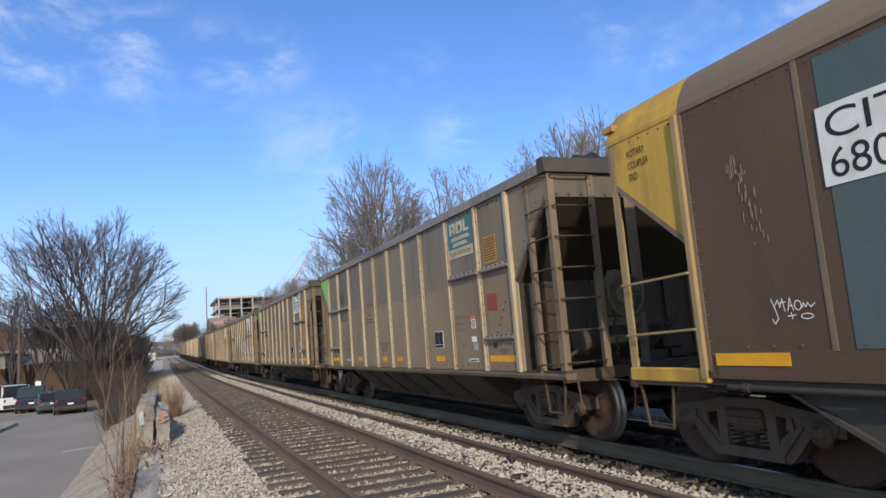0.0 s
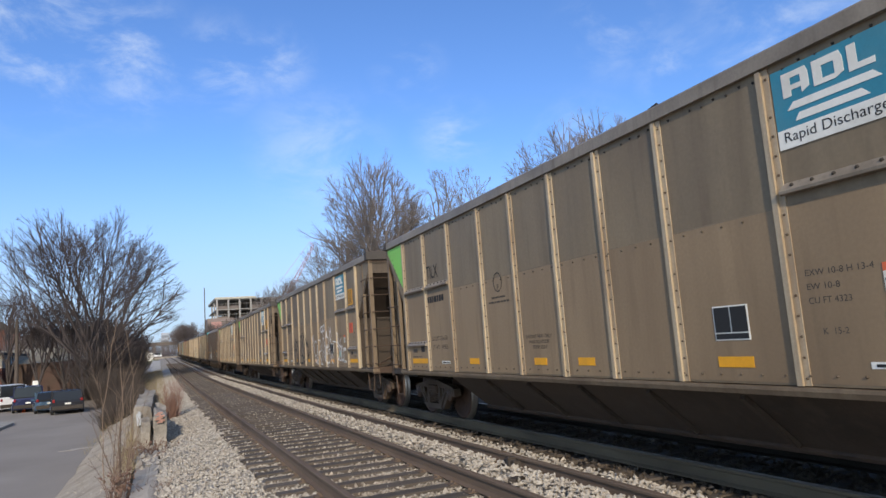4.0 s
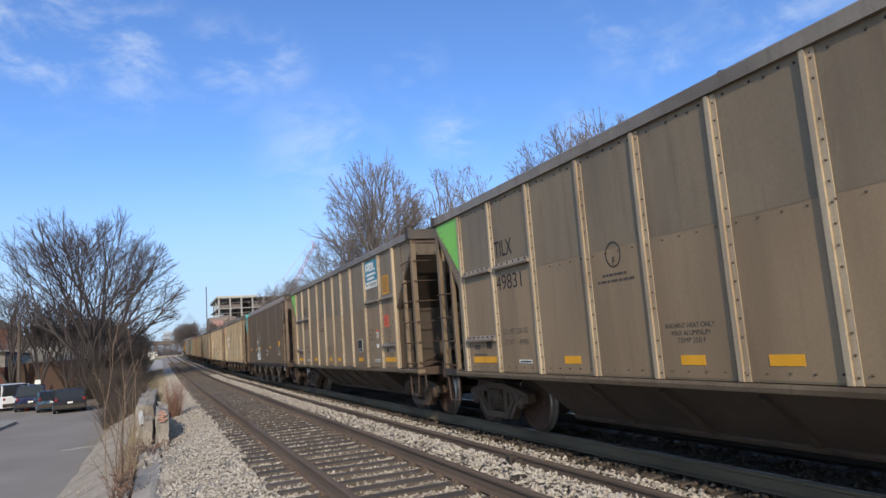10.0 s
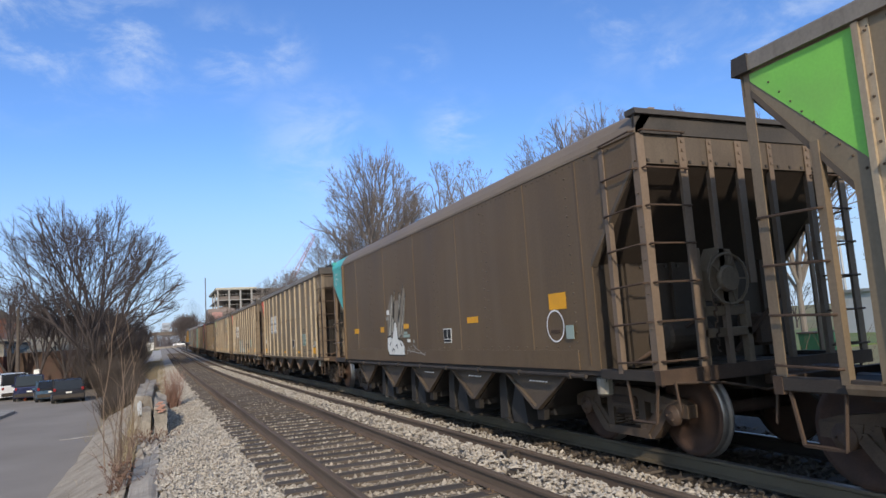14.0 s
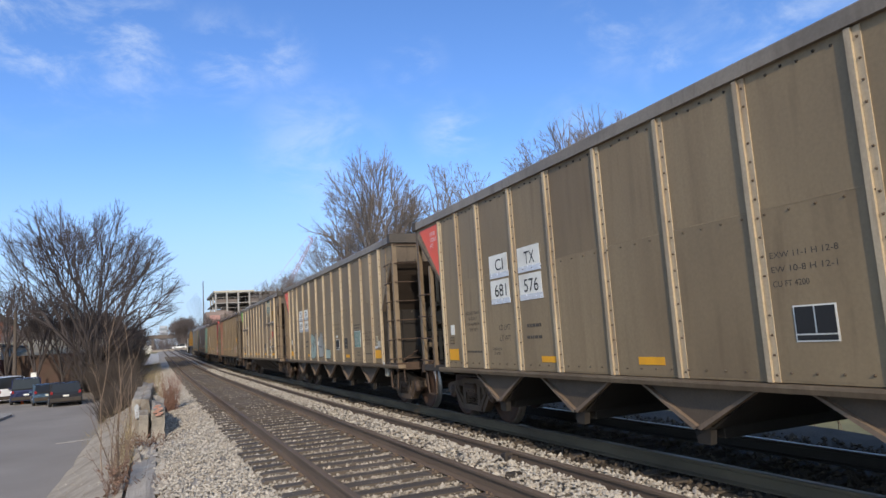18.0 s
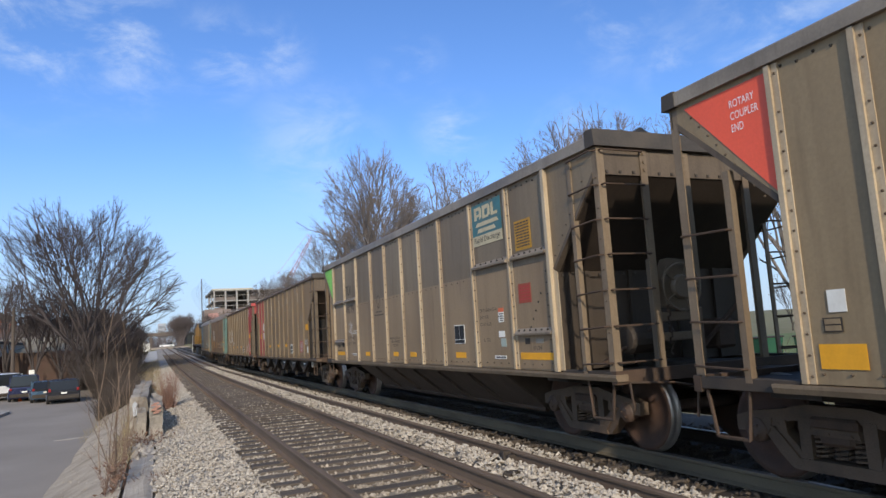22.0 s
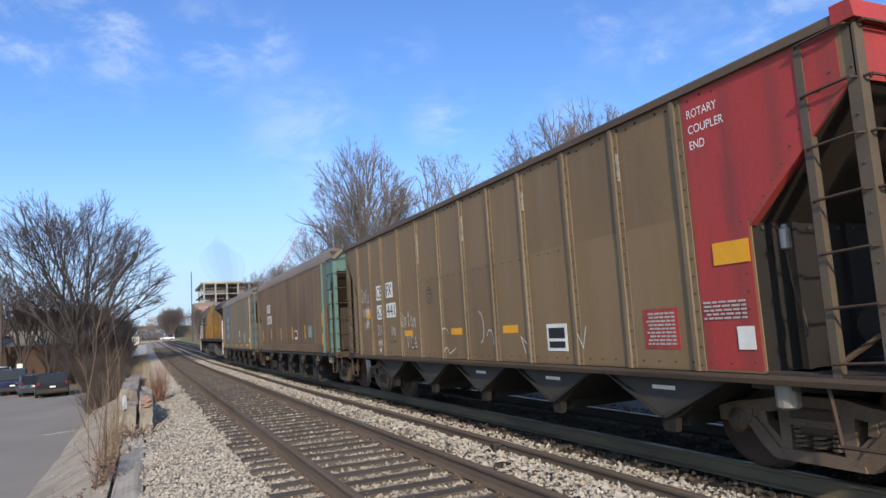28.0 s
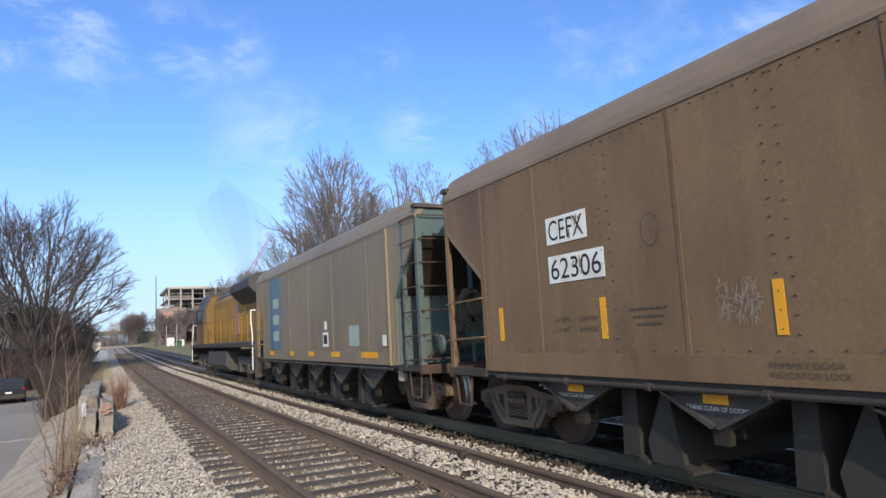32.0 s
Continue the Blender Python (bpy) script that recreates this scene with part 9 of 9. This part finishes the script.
def vehicle(name, label, cat, x, y, rz, length, width, height, side, paint, belt=0.55):
    """A parked vehicle from its side outline: body, glass, wheels, lamps, bumpers. side: pairs (along, up) of the roof line."""
    v = tagged(new(name), label, cat, "parked vehicles")
    v.matrix_world = pose(x, y, -1.385, 0, 0, rz)
    w = width / 2
    bm = B()
    prof = sorted([(a * length, b * height) for a, b in side])
    low = [(a, min(b, belt * height)) for a, b in prof]
    rings = []
    for a, b in low:
        rings.append([bm.verts.new(p) for p in ((-w * 0.97, a, 0.25), (-w, a, 0.5), (-w * 0.98, a, b - 0.08), (-w * 0.9, a, b), (w * 0.9, a, b), (w * 0.98, a, b - 0.08), (w, a, 0.5), (w * 0.97, a, 0.25))])
    for a, b in zip(rings, rings[1:]):
        for i in range(8):
            bm.faces.new((a[i], a[(i + 1) % 8], b[(i + 1) % 8], b[i]))
    bm.faces.new(rings[0]), bm.faces.new(rings[-1][::-1])
    part("body", bm, paint, v)
    hi = [(a, b) for a, b in prof if b > belt * height + 0.02]
    bm = B()
    rings = []
    cabin = [(hi[0][0], belt * height)] + hi + [(hi[-1][0], belt * height)]
    for a, b in cabin:
        t = (b - belt * height) / (height - belt * height)
        k = 0.93 - 0.16 * t
        rings.append((bm.verts.new((-w * k, a, b)), bm.verts.new((w * k, a, b))))
    base = [(bm.verts.new((-w * 0.93, a, belt * height)), bm.verts.new((w * 0.93, a, belt * height))) for a, b in cabin]
    for i in range(len(cabin) - 1):
        f = bm.faces.new((rings[i][0], rings[i][1], rings[i + 1][1], rings[i + 1][0]))
        if cabin[i][1] > height * 0.93 and cabin[i + 1][1] > height * 0.93:
            f.material_index = 1
        for s in (0, 1):
            try:
                bm.faces.new((base[i][s], base[i + 1][s], rings[i + 1][s], rings[i][s]))
            except ValueError:
                pass
    me = mesh_of("cabin", bm, glass_dark)
    me.materials.append(paint)
    part("cabin", me, None, v, "dark tinted glasshouse")
    for a in (hi[0][0] + 0.25, 0.0, hi[-1][0] - 0.25):
        bm = B()
        for s in (-1, 1):
            slab(bm, [(a - 0.05, belt * height), (a + 0.05, belt * height), (a + 0.05, height * 0.96), (a - 0.05, height * 0.96)], 0, s * w * 0.86, s * w * 0.93)
        part("pillar", bm, paint, v)
    for sx in (-1, 1):
        for sy in (-1, 1):
            bm = B()
            turned(bm, [(-0.1, 0.25), (-0.09, 0.33), (0.09, 0.33), (0.1, 0.25)], (sx * (w - 0.08), sy * length * 0.31, 0.33), (sx, 0, 0), 16)
            wh = part("wheel", bm, tyre_black, v)
            bm = B()
            turned(bm, [(0.1, 0.21), (0.115, 0.19), (0.105, 0.05)], (sx * (w - 0.08), sy * length * 0.31, 0.33), (sx, 0, 0), 12)
            part("rim", bm, rim_silver, wh)
        bm = B()
        box(bm, sx * w * 0.84 - 0.07, sx * w * 0.84 + 0.07, -length / 2 - 0.03, -length / 2 + 0.05, 0.78, 0.96, 0.01)
        part("tail_lamp", bm, tail_red, v)
        bm = B()
        box(bm, sx * w * 1.06 - 0.1, sx * w * 1.06 + 0.1, length * 0.16, length * 0.16 + 0.12, belt * height, belt * height + 0.14, 0.02)
        part("mirror", bm, paint, v)
    for s in (-1, 1):
        bm = B()
        box(bm, -w * 0.94, w * 0.94, min(s * length / 2, s * (length / 2 + 0.08)), max(s * length / 2, s * (length / 2 + 0.08)), 0.3, 0.55, 0.03)
        part("bumper", bm, dark_steel, v)
    bm = B()
    box(bm, -0.16, 0.16, -length / 2 - 0.09, -length / 2 - 0.08, 0.62, 0.72)
    part("plate_holder", bm, sign_white, v)
    return v


suv = [(-0.5, 0.5), (-0.49, 0.58), (-0.44, 0.95), (-0.30, 1.0), (0.05, 0.98), (0.22, 0.6), (0.46, 0.54), (0.5, 0.42)]
van = [(-0.5, 0.5), (-0.495, 0.6), (-0.48, 0.97), (-0.3, 1.0), (0.2, 0.99), (0.34, 0.62), (0.47, 0.5), (0.5, 0.38)]
hatch = [(-0.5, 0.52), (-0.48, 0.62), (-0.36, 0.95), (-0.2, 1.0), (0.06, 0.97), (0.24, 0.62), (0.46, 0.52), (0.5, 0.4)]
vehicle("suv", "dark grey sport utility vehicle parked by the thicket", "car", -5.6, 51.2, 8, 4.4, 1.85, 1.5, suv, M("dark_grey_car_paint", (0.03, 0.03, 0.035), 0.25, 0.3, 0.1, 2, 10, 0))
vehicle("hatchback", "blue-grey hatchback parked beside the dark vehicle", "car", -7.0, 54.0, 10, 4.0, 1.72, 1.4, hatch, M("blue_grey_car_paint", (0.07, 0.12, 0.18), 0.25, 0.3, 0.1, 2, 10, 0))
vehicle("minivan", "dark blue minivan with a roof rack, parked", "van", -8.75, 57.5, 9, 4.6, 1.9, 1.8, van, M("dark_blue_car_paint", (0.025, 0.03, 0.075), 0.25, 0.3, 0.1, 2, 10, 0))
vehicle("minivan", "white van parked beside the blue one", "van", -11.0, 60.5, 30, 5.0, 1.95, 1.95, van, M("white_car_paint", (0.72, 0.72, 0.72), 0.3, 0, 0.05, 2, 10, 0))
far_car = vehicle("hatchback", "white car driving over the distant road crossing", "car", 0, 0, 90, 4.5, 1.8, 1.5, hatch, M("far_white_paint", (0.78, 0.78, 0.78), 0.3, 0, 0.05, 2, 10, 0))
PASSES = (3.3, 5.4, 8.9, 12.1, 14.9, 16.8, 19.0, 22.3, 24.6, 29.0)   # when each one crosses the line
TRAFFIC = [far_car] + [copy_thing(far_car, pose(0, 0, 0)) for _ in PASSES[1:]]
crossing = B()
slab(crossing, [(-90, 240), (110, 240), (110, 248), (-90, 248)], 2, rise(240) - 0.6, rise(244) + 0.03)
tagged(part("crossing_road", crossing, asphalt), "grey road crossing the tracks in the distance", "road", kind="structure")


# two of the green-cornered cars carry dirtier, faded signs
DIRTY = {"logo_panel": M("grimy_teal_sign", (0.05, 0.16, 0.18), 0.6, 0, 0.25, 5, 40, 0.0, (0.12, 0.15, 0.13), 0.6), "notice": M("grimy_yellow_notice", (0.46, 0.24, 0.03), 0.65, 0, 0.25, 5, 40, 0.0, (0.25, 0.15, 0.05), 0.5),
         "placard": M("grimy_red_placard", (0.33, 0.07, 0.04), 0.65, 0, 0.25, 5, 40, 0.0, (0.2, 0.08, 0.05), 0.5), "logo": sign_cream, "caption_strip": sign_cream}
for car in (copies[1], copies[9]):
    for ob in car.children:
        mat = DIRTY.get(ob.name.split(".")[0])
        if mat:
            ob.material_slots[0].link = "OBJECT"
            ob.material_slots[0].material = mat
# the trucks of the last hopper cars are dustier
dusty_frame = M("dusty_brown_truck_frame", (0.165, 0.118, 0.08), 0.75, 0.1, 0.4, 5, 60, 0.25, (0.065, 0.045, 0.032), 0.6)
for car in (C10, C11, C12, C13):
    for t in car.children:
        for ob in t.children:
            if ob.name.split(".")[0] in ("side_frame", "spring"):
                ob.material_slots[0].link = "OBJECT"
                ob.material_slots[0].material = dusty_frame


def motions():
    """The train rolls towards the camera; each wheelset turns with it."""
    turns = [0.1 * i for i in range(321)]
    for car in CARS:
        x, y, z = car.location
        rows = []
        for t in range(0, 33):
            y0 = y - train_s(t)
            rows.append((t, pose(x, y0, z + rise(y0), math.degrees(math.atan2(rise(y0 + L) - rise(y0), L)))))
        walk(car, rows)
        for w in car.children_recursive:
            if w.name.startswith("wheelset"):
                p = w.location.copy()
                walk(w, [(t, pose(*p, math.degrees(train_s(t) / WHEEL_R) % 360)) for t in turns])
    for when, c in zip(PASSES, TRAFFIC):
        walk(c, [(t, pose(2.2 - 4.8 * (t - when) if abs(t - when) < 40 else 0, 244, rise(244) + 0.03, 0, 0, 90)) for t in (0, 16, 32)])
    x, y, z = PLUME.location
    walk(PLUME, [(t, pose(x, y - train_s(t), z + rise(y - train_s(t)))) for t in range(0, 33)])
    for i, q in enumerate(PUFFS):
        p = q.location.copy()
        walk(q, [(t, pose(p.x - 0.01 * (t - 30), p.y + 0.02 * (t - 30), p.z, 0, 0, 0.6 * t)) for t in (0, 16, 32)])


motions()
